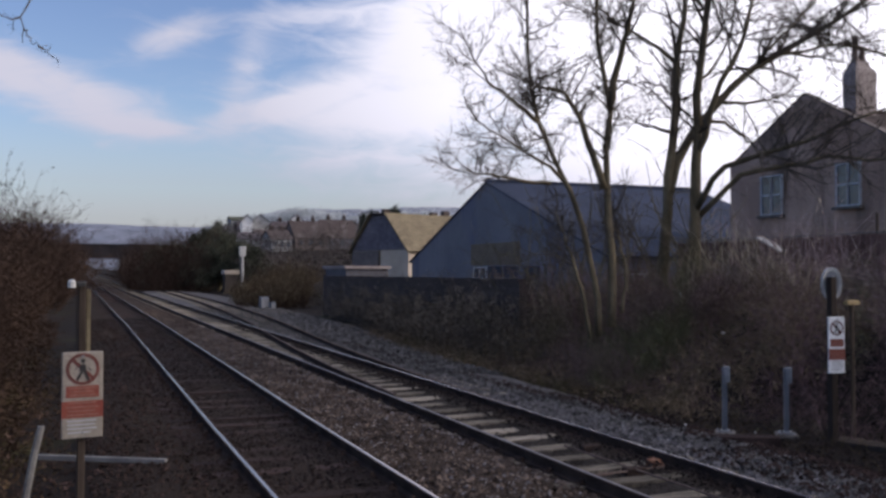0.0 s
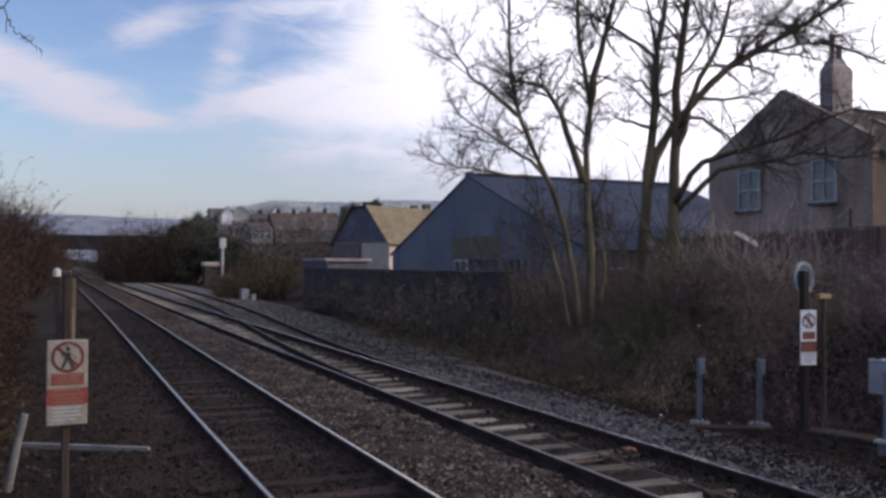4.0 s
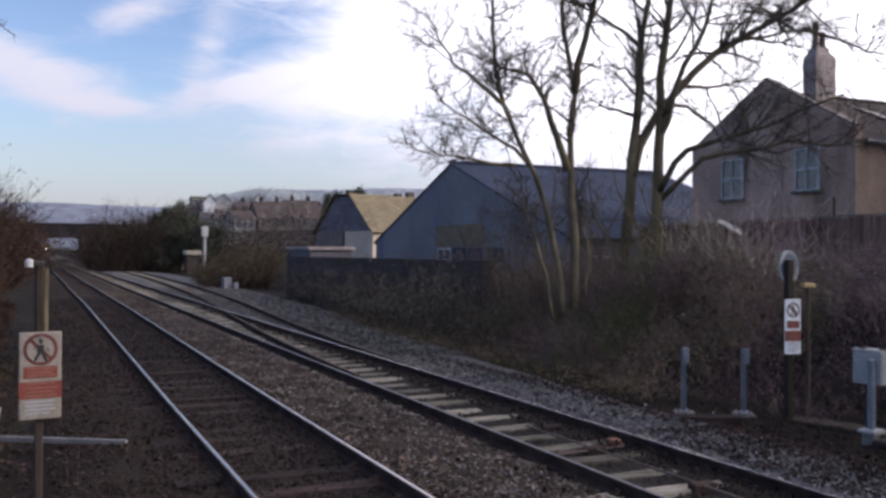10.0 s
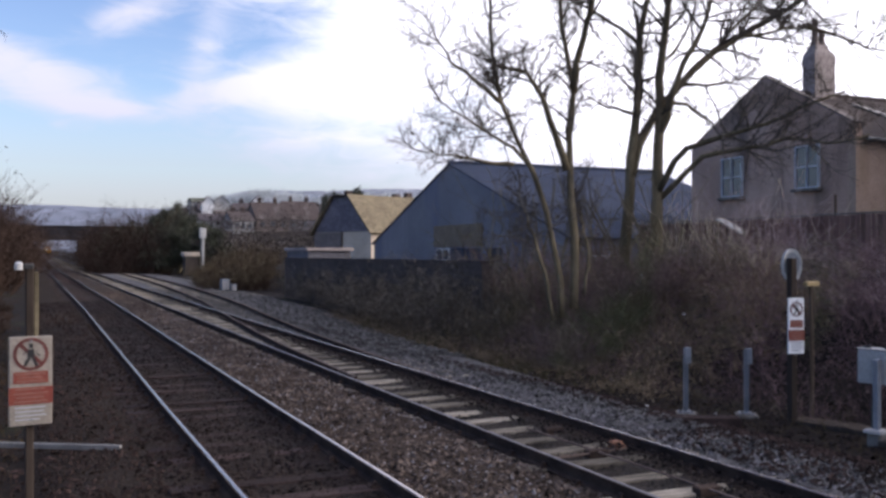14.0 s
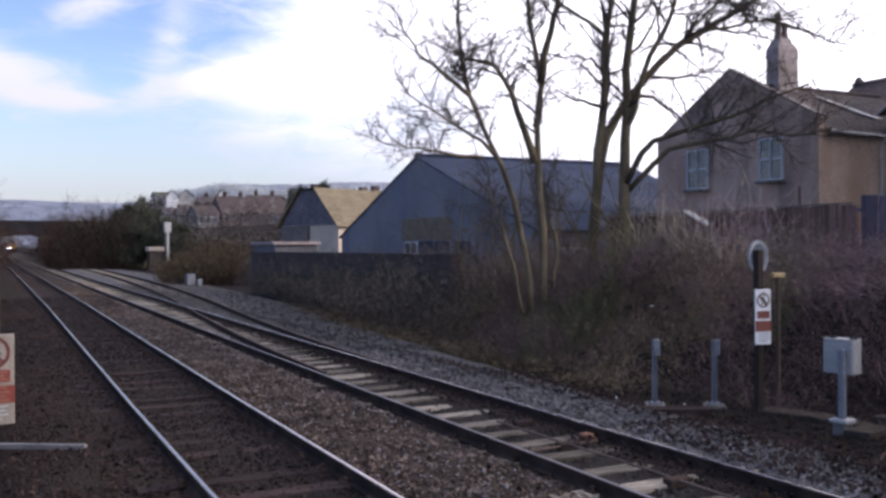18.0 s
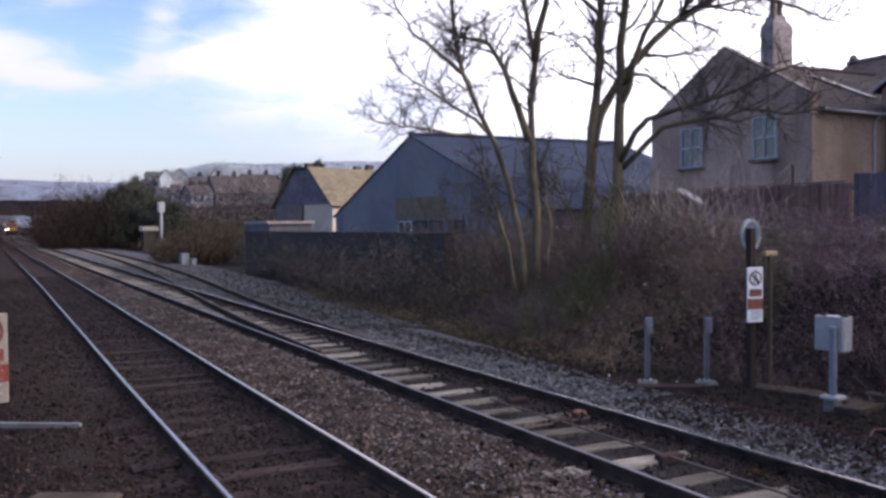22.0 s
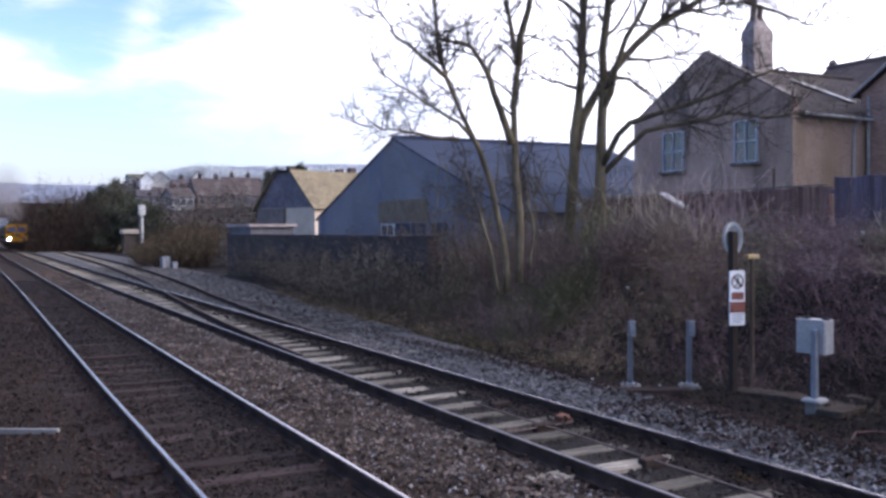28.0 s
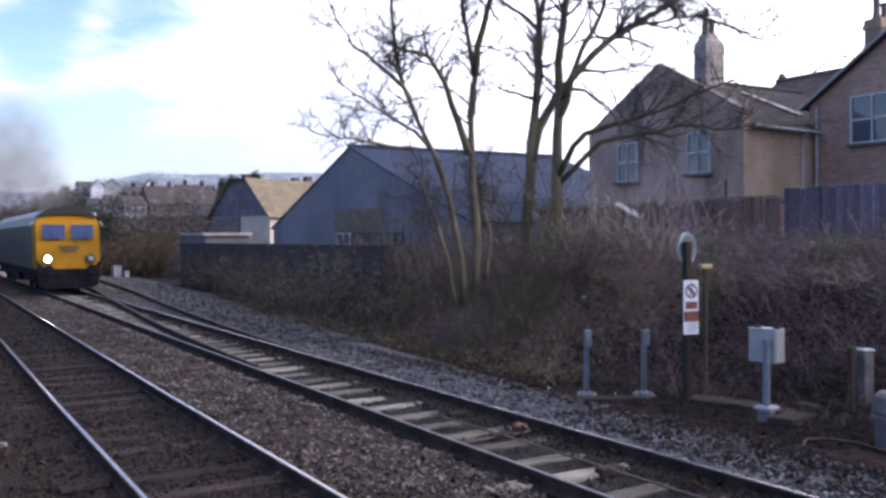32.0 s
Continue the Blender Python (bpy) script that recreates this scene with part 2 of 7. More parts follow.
def ballast(name, dark, light, patch, oily=()):
    """Broken stone: every cell its own tone, patches of dirt, oily bands along the middle of each track, and a darker
    band beside the nearer one.
    """
    m = bpy.data.materials.new(name)
    m.use_nodes = True
    nt = m.node_tree
    N, L = nt.nodes.new, nt.links.new
    bs = nt.nodes["Principled BSDF"]
    bs.inputs["Roughness"].default_value = 0.95
    co = N("ShaderNodeTexCoord")
    cells = N("ShaderNodeTexVoronoi")
    cells.inputs["Scale"].default_value = 21.0
    L(co.outputs["Object"], cells.inputs["Vector"])
    tone = N("ShaderNodeSeparateColor")
    L(cells.outputs["Color"], tone.inputs[0])
    power = N("ShaderNodeMath")
    power.operation = "POWER"
    power.inputs[1].default_value = 1.8
    L(tone.outputs[0], power.inputs[0])
    c = N("ShaderNodeMixRGB")
    c.inputs["Color1"].default_value, c.inputs["Color2"].default_value = (*dark, 1), (*light, 1)
    L(power.outputs[0], c.inputs["Fac"])
    n1 = N("ShaderNodeTexNoise")
    n1.inputs["Scale"].default_value, n1.inputs["Detail"].default_value = 0.55, 6.0
    L(co.outputs["Object"], n1.inputs["Vector"])
    r1 = N("ShaderNodeMapRange")
    r1.inputs["From Min"].default_value, r1.inputs["From Max"].default_value = 0.38, 0.66
    r1.inputs["To Max"].default_value = 0.75
    L(n1.outputs["Fac"], r1.inputs["Value"])
    d = N("ShaderNodeMixRGB")
    d.inputs["Color2"].default_value = (*patch, 1)
    L(r1.outputs["Result"], d.inputs["Fac"])
    L(c.outputs["Color"], d.inputs["Color1"])
    last = d.outputs["Color"]
    sep = N("ShaderNodeSeparateXYZ")
    L(co.outputs["Object"], sep.inputs[0])
    for mid, half, col in oily:
        a, b, e = N("ShaderNodeMath"), N("ShaderNodeMath"), N("ShaderNodeMapRange")
        a.operation, b.operation = "SUBTRACT", "ABSOLUTE"
        a.inputs[1].default_value = mid
        L(sep.outputs["X"], a.inputs[0])
        L(a.outputs[0], b.inputs[0])
        w = N("ShaderNodeMath")
        w.operation = "MULTIPLY_ADD"
        w.inputs[1].default_value, w.inputs[2].default_value = 0.8, -0.4
        L(n1.outputs["Fac"], w.inputs[0])
        s = N("ShaderNodeMath")
        L(b.outputs[0], s.inputs[0])
        L(w.outputs[0], s.inputs[1])
        e.inputs["From Min"].default_value, e.inputs["From Max"].default_value = half, half * 0.6
        e.inputs["To Max"].default_value = 0.85
        L(s.outputs[0], e.inputs["Value"])
        o = N("ShaderNodeMixRGB")
        o.inputs["Color2"].default_value = (*col, 1)
        L(e.outputs["Result"], o.inputs["Fac"])
        L(last, o.inputs["Color1"])
        last = o.outputs["Color"]
    L(last, bs.inputs["Base Color"])
    bp = N("ShaderNodeBump")
    bp.invert = True
    bp.inputs["Strength"].default_value, bp.inputs["Distance"].default_value = 1.0, 0.04
    L(cells.outputs["Distance"], bp.inputs["Height"])
    L(bp.outputs["Normal"], bs.inputs["Normal"])
    return m


def corrugated(name, a, b, pitch, axis, rough=0.6, stain=None):
    m = weathered(name, a, b, scale=0.35, fine=12, rough=rough, bump=0, stain=stain)
    nt = m.node_tree
    N, L = nt.nodes.new, nt.links.new
    co = N("ShaderNodeTexCoord")
    wv = N("ShaderNodeTexWave")
    wv.bands_direction = axis
    wv.inputs["Scale"].default_value = 6.283 / 20 / pitch
    L(co.outputs["Object"], wv.inputs["Vector"])
    bp = N("ShaderNodeBump")
    bp.inputs["Strength"].default_value, bp.inputs["Distance"].default_value = 0.5, 0.03
    L(wv.outputs["Fac"], bp.inputs["Height"])
    L(bp.outputs["Normal"], nt.nodes["Principled BSDF"].inputs["Normal"])
    return m


def plain(name, c, rough=0.5, metal=0.0, glow=0.0, transmission=0.0):
    m = bpy.data.materials.new(name)
    m.use_nodes = True
    bs = m.node_tree.nodes["Principled BSDF"]
    bs.inputs["Base Color"].default_value = (*c, 1)
    bs.inputs["Roughness"].default_value, bs.inputs["Metallic"].default_value = rough, metal
    bs.inputs["Transmission Weight"].default_value = transmission
    if glow:
        bs.inputs["Emission Color"].default_value = (*c, 1)
        bs.inputs["Emission Strength"].default_value = glow
    return m


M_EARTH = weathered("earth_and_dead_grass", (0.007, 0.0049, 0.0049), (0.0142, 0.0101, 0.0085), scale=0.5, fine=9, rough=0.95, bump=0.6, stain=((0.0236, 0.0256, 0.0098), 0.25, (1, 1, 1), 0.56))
# The first band only darkens the bed left of the nearer track.
M_BALLAST = ballast("ballast_bed", (0.01595, 0.01105, 0.00935), (0.0822, 0.0586, 0.04651), (0.0377, 0.027, 0.0202), ((0.6, 1.2, (0.0196, 0.0138, 0.0108)), (2.58, 0.85, (0.0178, 0.0128, 0.0113)), (6.08, 0.75, (0.032, 0.027, 0.024))))
M_CESS = ballast("grey_limestone_bed", (0.05332, 0.05052, 0.05455), (0.2162, 0.2094, 0.2068), (0.0645, 0.0601, 0.0641))
M_STONE_BROWN = weathered("brown_ballast_stone", (0.03594, 0.02614, 0.02202), (0.1265, 0.09785, 0.0832), scale=2, fine=30, rough=0.9, bump=0.2, random_tone=0.55, island=True)
M_STONE_DARK_DIRT = weathered("dirty_darkened_stone", (0.01454, 0.009418, 0.008238), (0.04362, 0.02857, 0.02589), scale=2, fine=30, rough=0.95, bump=0.2, random_tone=0.6, island=True)
M_STONE_OILY = weathered("oily_dark_stone", (0.01082, 0.007792, 0.007505), (0.02782, 0.02004, 0.01918), scale=2, fine=30, rough=0.85, bump=0.2, random_tone=0.6, island=True)
M_STONE_MIX = weathered("grey_brown_ballast_stone", (0.026, 0.022, 0.02), (0.07, 0.06, 0.054), scale=2, fine=30, rough=0.9, bump=0.2, random_tone=0.6, island=True)
M_STONE_GREY = weathered("grey_ballast_stone", (0.03308, 0.03187, 0.03292), (0.09923, 0.09449, 0.09328), scale=2, fine=30, rough=0.9, bump=0.2, random_tone=0.6, island=True)
M_STONE_PALE = weathered("pale_limestone_chip", (0.11, 0.1012, 0.11), (0.22, 0.2035, 0.209), scale=2, fine=30, rough=0.9, bump=0.2, random_tone=0.4, island=True)
M_RAIL_HEAD = weathered("polished_rail_head", (0.43, 0.37, 0.355), (0.53, 0.46, 0.44), scale=1.5, fine=30, rough=0.24, bump=0.02, metal=1.0, stretch=(1, 0.05, 1))
M_RAIL_DULL = weathered("dull_rail_head", (0.16, 0.15, 0.16), (0.27, 0.26, 0.28), scale=1.5, fine=30, rough=0.5, bump=0.03, metal=0.8, stretch=(1, 0.05, 1))
M_RAIL_BROWN = weathered("rusted_rail_head", (0.07, 0.045, 0.035), (0.12, 0.08, 0.065), scale=1.5, fine=30, rough=0.8, bump=0.03, stretch=(1, 0.05, 1))
M_RAIL_RUST = weathered("rusty_rail_web", (0.02992, 0.0204, 0.01776), (0.05984, 0.0408, 0.0323), scale=4, fine=40, rough=0.9, bump=0.3)
M_SLEEPER = weathered("old_timber_sleeper", (0.02287, 0.01562, 0.01525), (0.0444, 0.03064, 0.02904), scale=2, fine=18, rough=0.9, bump=0.5, stretch=(1, 8, 1), random_tone=0.35)
M_BEARER = weathered("weathered_grey_timber", (0.1015, 0.08584, 0.0678), (0.2583, 0.2233, 0.1795), scale=2.5, fine=16, rough=0.9, bump=0.5, stretch=(1, 8, 1), random_tone=0.6)
M_BARK = weathered("tree_bark", (0.06577, 0.05533, 0.03658), (0.159, 0.1312, 0.08704), scale=3, fine=22, rough=0.95, bump=0.6, stretch=(1, 1, 0.3))
M_TWIG = weathered("bare_twigs", (0.056, 0.048, 0.0432), (0.112, 0.096, 0.08), scale=3, fine=22, rough=0.95, bump=0)
M_BRAMBLE = weathered("bramble_stems", (0.1196, 0.07463, 0.08163), (0.2519, 0.1605, 0.1721), scale=0.8, fine=9, rough=0.95, bump=0, stain=((0.1504, 0.1385, 0.0832), 0.55, (1, 1, 1), 0.5), random_tone=0.25, island=True)
M_STRAW = weathered("pale_dead_stems", (0.315, 0.2295, 0.2263), (0.5512, 0.4262, 0.4244), scale=0.8, fine=9, rough=0.95, bump=0, stain=((0.6758, 0.5635, 0.3802), 0.6, (1, 1, 1), 0.52), random_tone=0.25, island=True)
M_DEADLEAF = weathered("dead_leaves", (0.09846, 0.06917, 0.06778), (0.174, 0.125, 0.1208), scale=0.6, fine=7, rough=0.95, bump=0, stain=((0.1139, 0.117, 0.0681), 0.55, (1, 1, 1), 0.5), random_tone=0.25, island=True)
M_IVY = weathered("dark_ivy", (0.1077, 0.08967, 0.07104), (0.1795, 0.1488, 0.1185), scale=0.6, fine=7, rough=0.7, bump=0, random_tone=0.2, island=True)
M_GRASS = weathered("winter_grass", (0.045, 0.034, 0.018), (0.1, 0.078, 0.042), scale=0.6, fine=7, rough=0.95, bump=0, random_tone=0.4, island=True)
M_WEED = weathered("rank_brown_weeds", (0.0486, 0.0324, 0.02106), (0.1053, 0.07128, 0.04536), scale=0.7, fine=7, rough=0.95, bump=0, stain=((0.07, 0.065, 0.03), 0.5, (1, 1, 1), 0.52), random_tone=0.35, island=True)
M_GREEN = weathered("green_winter_grass", (0.042, 0.04712, 0.0176), (0.1092, 0.0912, 0.044), scale=0.6, fine=7, rough=0.95, bump=0, random_tone=0.4, island=True)
M_OLIVE = weathered("olive_brown_scrub", (0.126, 0.09594, 0.06619), (0.2521, 0.1881, 0.1287), scale=0.3, fine=3, rough=0.95, bump=0, random_tone=0.25, island=True)
M_BROWN_SCRUB = weathered("dull_brown_scrub", (0.0717, 0.05624, 0.03612), (0.1362, 0.1097, 0.06742), scale=0.25, fine=2, rough=0.95, bump=0, random_tone=0.2, island=True)
M_DARK_POST = weathered("tarred_wood_post", (0.028, 0.021, 0.018), (0.052, 0.04, 0.033), scale=3, fine=20, rough=0.9, bump=0.3, stretch=(1, 1, 0.15))
M_STACK = weathered("grey_pink_stone", (0.2128, 0.1792, 0.1736), (0.3024, 0.2576, 0.2464), scale=1.2, fine=12, rough=0.9, bump=0.1)
M_SAPLING = weathered("yellow_grey_bark", (0.096, 0.08, 0.052), (0.176, 0.148, 0.096), scale=2, fine=12, rough=0.9, bump=0)
M_HUT = weathered("brown_hut_boards", (0.033, 0.02475, 0.0209), (0.055, 0.0429, 0.03575), scale=1.5, fine=10, rough=0.9, bump=0.1)
M_HEDGE = weathered("far_hedge_twigs", (0.03696, 0.02384, 0.01831), (0.06736, 0.04448, 0.03427), scale=0.3, fine=3, rough=0.95, bump=0, random_tone=0.25, island=True)
M_CONIFER = weathered("evergreen_leaves", (0.04104, 0.04617, 0.0342), (0.0855, 0.08892, 0.06498), scale=0.3, fine=3, rough=0.9, bump=0, random_tone=0.25, island=True)
M_BRICK_DARK = courses("sooty_brick", (0.02892, 0.02349, 0.02437), (0.06224, 0.04922, 0.04712), (0.1059, 0.0839, 0.0773), 0.225, 0.075, "y")
M_RENDER = weathered("stained_roughcast", (0.3164, 0.2084, 0.1625), (0.4447, 0.3086, 0.2458), scale=0.5, fine=20, rough=0.95, bump=0.35, stain=((0.1424, 0.1036, 0.0862), 0.7, (1.0, 1.0, 0.12), 0.53))
M_BRICK_RED = courses("red_brown_brick", (0.3392, 0.1813, 0.1377), (0.4346, 0.245, 0.1852), (0.30, 0.24, 0.19), 0.225, 0.075, "both")
M_TAN = weathered("tan_stone_wall", (0.2992, 0.2099, 0.1625), (0.389, 0.2768, 0.2137), scale=0.6, fine=20, rough=0.95, bump=0.3, stain=((0.24, 0.17, 0.11), 0.6, (1.0, 1.0, 0.2), 0.56))
M_SLATE = courses("slate_roof", (0.04594, 0.03427, 0.03362), (0.07646, 0.05875, 0.05688), (0.034, 0.0298, 0.0298), 0.3, 0.11, "both", bump=0.6)
M_MOSSY = courses("mossy_yellow_tiles", (0.1326, 0.1053, 0.0663), (0.1794, 0.1443, 0.0897), (0.0936, 0.0702, 0.0312), 0.3, 0.14, "both", bump=0.6)
M_BLUE = corrugated("faded_blue_sheet", (0.0916, 0.09224, 0.1237), (0.1347, 0.1328, 0.1655), 0.2, "Y", stain=((0.0672, 0.075, 0.1283), 0.5, (1, 1, 0.2), 0.55))
M_SHEET = corrugated("grey_roof_sheet", (0.02412, 0.03296, 0.05548), (0.03874, 0.04943, 0.08322), 0.2, "X", rough=1.0)
M_RUST_DOOR = weathered("rusty_brown_sheet", (0.12, 0.088, 0.062), (0.165, 0.125, 0.088), scale=1, fine=8, rough=0.9, bump=0.2)
M_CREAM = weathered("cream_painted_wall", (0.3958, 0.3298, 0.2632), (0.4901, 0.4113, 0.3372), scale=0.7, fine=10, rough=0.8, bump=0.1)
M_SLATE_HUNG = courses("slate_hung_gable", (0.09537, 0.08602, 0.113), (0.1474, 0.1329, 0.1615), (0.06, 0.06, 0.07), 0.3, 0.2, "both")
M_WHITE = weathered("white_paint", (0.45, 0.45, 0.45), (0.522, 0.522, 0.522), scale=3, fine=30, rough=0.5, bump=0.05)
M_SASH = weathered("grey_white_sash_paint", (0.324, 0.336, 0.372), (0.432, 0.444, 0.48), scale=3, fine=30, rough=0.5, bump=0.05)
M_BIN = weathered("faded_grey_brown_plastic", (0.085, 0.062, 0.066), (0.12, 0.09, 0.095), scale=2, fine=20, rough=0.6, bump=0.05)
M_WHITE_DIRTY = weathered("weathered_white_paint", (0.3, 0.3, 0.3), (0.45, 0.45, 0.44), scale=4, fine=30, rough=0.6, bump=0.1)
M_POST_WHITE = weathered("chalky_white_paint", (0.108, 0.1044, 0.1044), (0.1656, 0.162, 0.1584), scale=4, fine=30, rough=0.8, bump=0.1)
M_CONCRETE = weathered("pale_concrete", (0.0875, 0.0775, 0.07), (0.1625, 0.1475, 0.1313), scale=4, fine=40, rough=0.9, bump=0.3)
M_TROUGH = weathered("dirty_brown_concrete", (0.03506, 0.02687, 0.02212), (0.07002, 0.05441, 0.04425), scale=4, fine=40, rough=0.95, bump=0.3)
M_GLASS = plain("window_glass", (0.07, 0.085, 0.11), rough=0.05)
M_GALV = weathered("galvanised_steel", (0.1448, 0.158, 0.1843), (0.1975, 0.2107, 0.2436), scale=6, fine=40, rough=0.5, bump=0.05, metal=0.3)
M_CABINET = weathered("grey_cabinet_paint", (0.2534, 0.246, 0.244), (0.3209, 0.3116, 0.307), scale=4, fine=40, rough=0.55, bump=0.05, stain=((0.3, 0.28, 0.25), 2.5, (1, 1, 0.4), 0.6))
M_DARKWOOD = weathered("dark_wood_post", (0.05625, 0.04125, 0.03), (0.105, 0.07875, 0.06), scale=3, fine=20, rough=0.9, bump=0.3, stretch=(1, 1, 0.15))
M_FENCE = weathered("brown_fence_board", (0.12, 0.072, 0.062), (0.19, 0.118, 0.1), scale=1.5, fine=14, rough=0.9, bump=0.3, stretch=(1, 1, 0.15), random_tone=0.25)
M_FENCE_DARK = weathered("dark_fence_board", (0.095, 0.077, 0.098), (0.15, 0.122, 0.15), scale=1.5, fine=14, rough=0.9, bump=0.3, stretch=(1, 1, 0.15), random_tone=0.25)
M_BLACK = plain("black_paint", (0.012, 0.012, 0.013), 0.5)
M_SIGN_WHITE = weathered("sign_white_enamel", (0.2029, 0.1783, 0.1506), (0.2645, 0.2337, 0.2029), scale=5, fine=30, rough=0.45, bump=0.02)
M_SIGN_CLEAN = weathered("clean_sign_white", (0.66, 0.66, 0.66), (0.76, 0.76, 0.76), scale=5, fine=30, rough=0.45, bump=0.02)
M_SIGN_RED = weathered("faded_sign_red", (0.1591, 0.02917, 0.01856), (0.1909, 0.04508, 0.02652), scale=5, fine=30, rough=0.5, bump=0.02)
M_SIGN_RING = weathered("dark_sign_ring", (0.075, 0.016, 0.013), (0.11, 0.026, 0.02), scale=5, fine=30, rough=0.5, bump=0.02)
M_TOWN_SCRUB = weathered("brown_town_trees", (0.0351, 0.02808, 0.027), (0.0648, 0.054, 0.0513), scale=0.08, fine=0.6, rough=1.0, bump=0, random_tone=0.25, island=True)
M_SIGN_BAR = weathered("sign_pale_bars", (0.1995, 0.084, 0.063), (0.231, 0.1102, 0.084), scale=5, fine=30, rough=0.5, bump=0.02)
M_SIGN_GREY = plain("sign_grey_bars", (0.33, 0.34, 0.36), 0.6)
M_OCHRE = weathered("ochre_cap", (0.24, 0.17, 0.07), (0.32, 0.23, 0.11), scale=6, fine=30, rough=0.7, bump=0.05)
M_TOWN_WALL = weathered("pale_grey_plaster", (0.2398, 0.2422, 0.2509), (0.3463, 0.351, 0.3542), scale=0.4, fine=3, rough=0.9, bump=0)
M_TOWN_WALL_B = weathered("grey_far_stone", (0.09337, 0.08947, 0.1051), (0.1274, 0.1231, 0.1434), scale=0.4, fine=3, rough=0.9, bump=0)
M_TOWN_STONE = weathered("brown_far_stone", (0.1, 0.082, 0.08), (0.15, 0.125, 0.12), scale=0.4, fine=3, rough=0.9, bump=0)
M_TOWN_ROOF = weathered("far_slate", (0.05721, 0.04785, 0.05368), (0.08173, 0.06729, 0.07451), scale=0.4, fine=3, rough=0.9, bump=0)
M_TOWN_RED = weathered("hazy_far_tiles", (0.04365, 0.03233, 0.03269), (0.05746, 0.04215, 0.0411), scale=0.4, fine=3, rough=0.9, bump=0, stain=((0.11, 0.095, 0.095), 0.3, (1, 1, 1), 0.55))
# Woods paled towards blue-grey: distance haze is put into the colour.
M_WOODS = weathered("haze_tinted_woods", (0.42, 0.45, 0.46), (0.54, 0.57, 0.58), scale=0.05, fine=0.4, rough=1.0, bump=0, random_tone=0.2, island=True)
M_SPOIL = weathered("dark_red_earth", (0.0108, 0.0072, 0.0072), (0.0324, 0.0144, 0.0117), scale=3, fine=25, rough=0.95, bump=0.8)
M_HOSE = weathered("faded_red_rubber", (0.02925, 0.00715, 0.00455), (0.04875, 0.013, 0.0078), scale=6, fine=30, rough=0.7, bump=0.05)
M_RUST = weathered("orange_rust", (0.14, 0.06, 0.035), (0.25, 0.11, 0.06), scale=9, fine=50, rough=0.95, bump=0.3)
M_MOSS = weathered("yellow_moss", (0.1, 0.06, 0.02), (0.2, 0.13, 0.04), scale=8, fine=40, rough=0.95, bump=0)
# Both far hills carry blue distance haze in their base colours.
M_HAZE = weathered("haze_tinted_far_hill", (0.15, 0.168, 0.215), (0.19, 0.205, 0.25), scale=0.006, fine=0.03, rough=1.0, bump=0)
M_HILL = weathered("haze_tinted_wooded_hill", (0.17, 0.185, 0.22), (0.26, 0.275, 0.31), scale=0.03, fine=0.25, rough=1.0, bump=0)
M_LOCO_YELLOW = weathered("loco_yellow", (0.3323, 0.1481, 0.00289), (0.3757, 0.177, 0.00578), scale=2, fine=20, rough=0.45, bump=0.03)
M_LOCO_GREEN = weathered("loco_dark_green", (0.0324, 0.03802, 0.03456), (0.04536, 0.05184, 0.04838), scale=2, fine=20, rough=0.45, bump=0.03)
M_LOCO_ROOF = weathered("loco_grey_roof", (0.2, 0.205, 0.2), (0.3, 0.3, 0.3), scale=2, fine=20, rough=0.6, bump=0.03)
M_LOCO_DARK = weathered("loco_underframe", (0.01, 0.009, 0.011), (0.022, 0.019, 0.022), scale=2, fine=20, rough=0.8, bump=0.1)
M_CAB_GLASS = plain("cab_window_glass", (0.018, 0.035, 0.11), 0.35)
M_CAB_GLASS.node_tree.nodes["Principled BSDF"].inputs["Specular IOR Level"].default_value = 0.25
M_LAMP = plain("headlight_glow", (1.0, 0.97, 0.9), 0.4, glow=150.0)
M_GIRDER = weathered("dark_bridge_steel", (0.016, 0.016, 0.02), (0.036, 0.034, 0.04), scale=0.5, fine=5, rough=0.8, bump=0.1)
M_TERRACOTTA = weathered("chimney_pot_clay", (0.11, 0.08, 0.07), (0.17, 0.125, 0.11), scale=4, fine=20, rough=0.85, bump=0.1)
M_LEAD = weathered("pale_lead_flashing", (0.33, 0.31, 0.29), (0.42, 0.4, 0.37), scale=4, fine=20, rough=0.6, bump=0.1)
for dull in (M_LOCO_YELLOW, M_LOCO_DARK, M_BRAMBLE, M_STRAW, M_DEADLEAF, M_IVY, M_GRASS, M_WEED, M_GREEN, M_HEDGE, M_OLIVE, M_BROWN_SCRUB, M_DARK_POST, M_CONIFER, M_TWIG, M_EARTH, M_BRICK_DARK, M_SAPLING, M_BARK, M_WOODS,
             M_BALLAST, M_CESS, M_STONE_BROWN, M_STONE_DARK_DIRT, M_STONE_OILY, M_STONE_MIX, M_STONE_GREY, M_STONE_PALE, M_SLEEPER, M_BEARER, M_RAIL_RUST, M_TROUGH, M_DARKWOOD, M_SHEET, M_SLATE, M_FENCE, M_FENCE_DARK, M_SPOIL, M_MOSS, M_GIRDER, M_HAZE, M_HILL):
    dull.node_tree.nodes["Principled BSDF"].inputs["Specular IOR Level"].default_value = 0.1

# ---- mesh tools ----


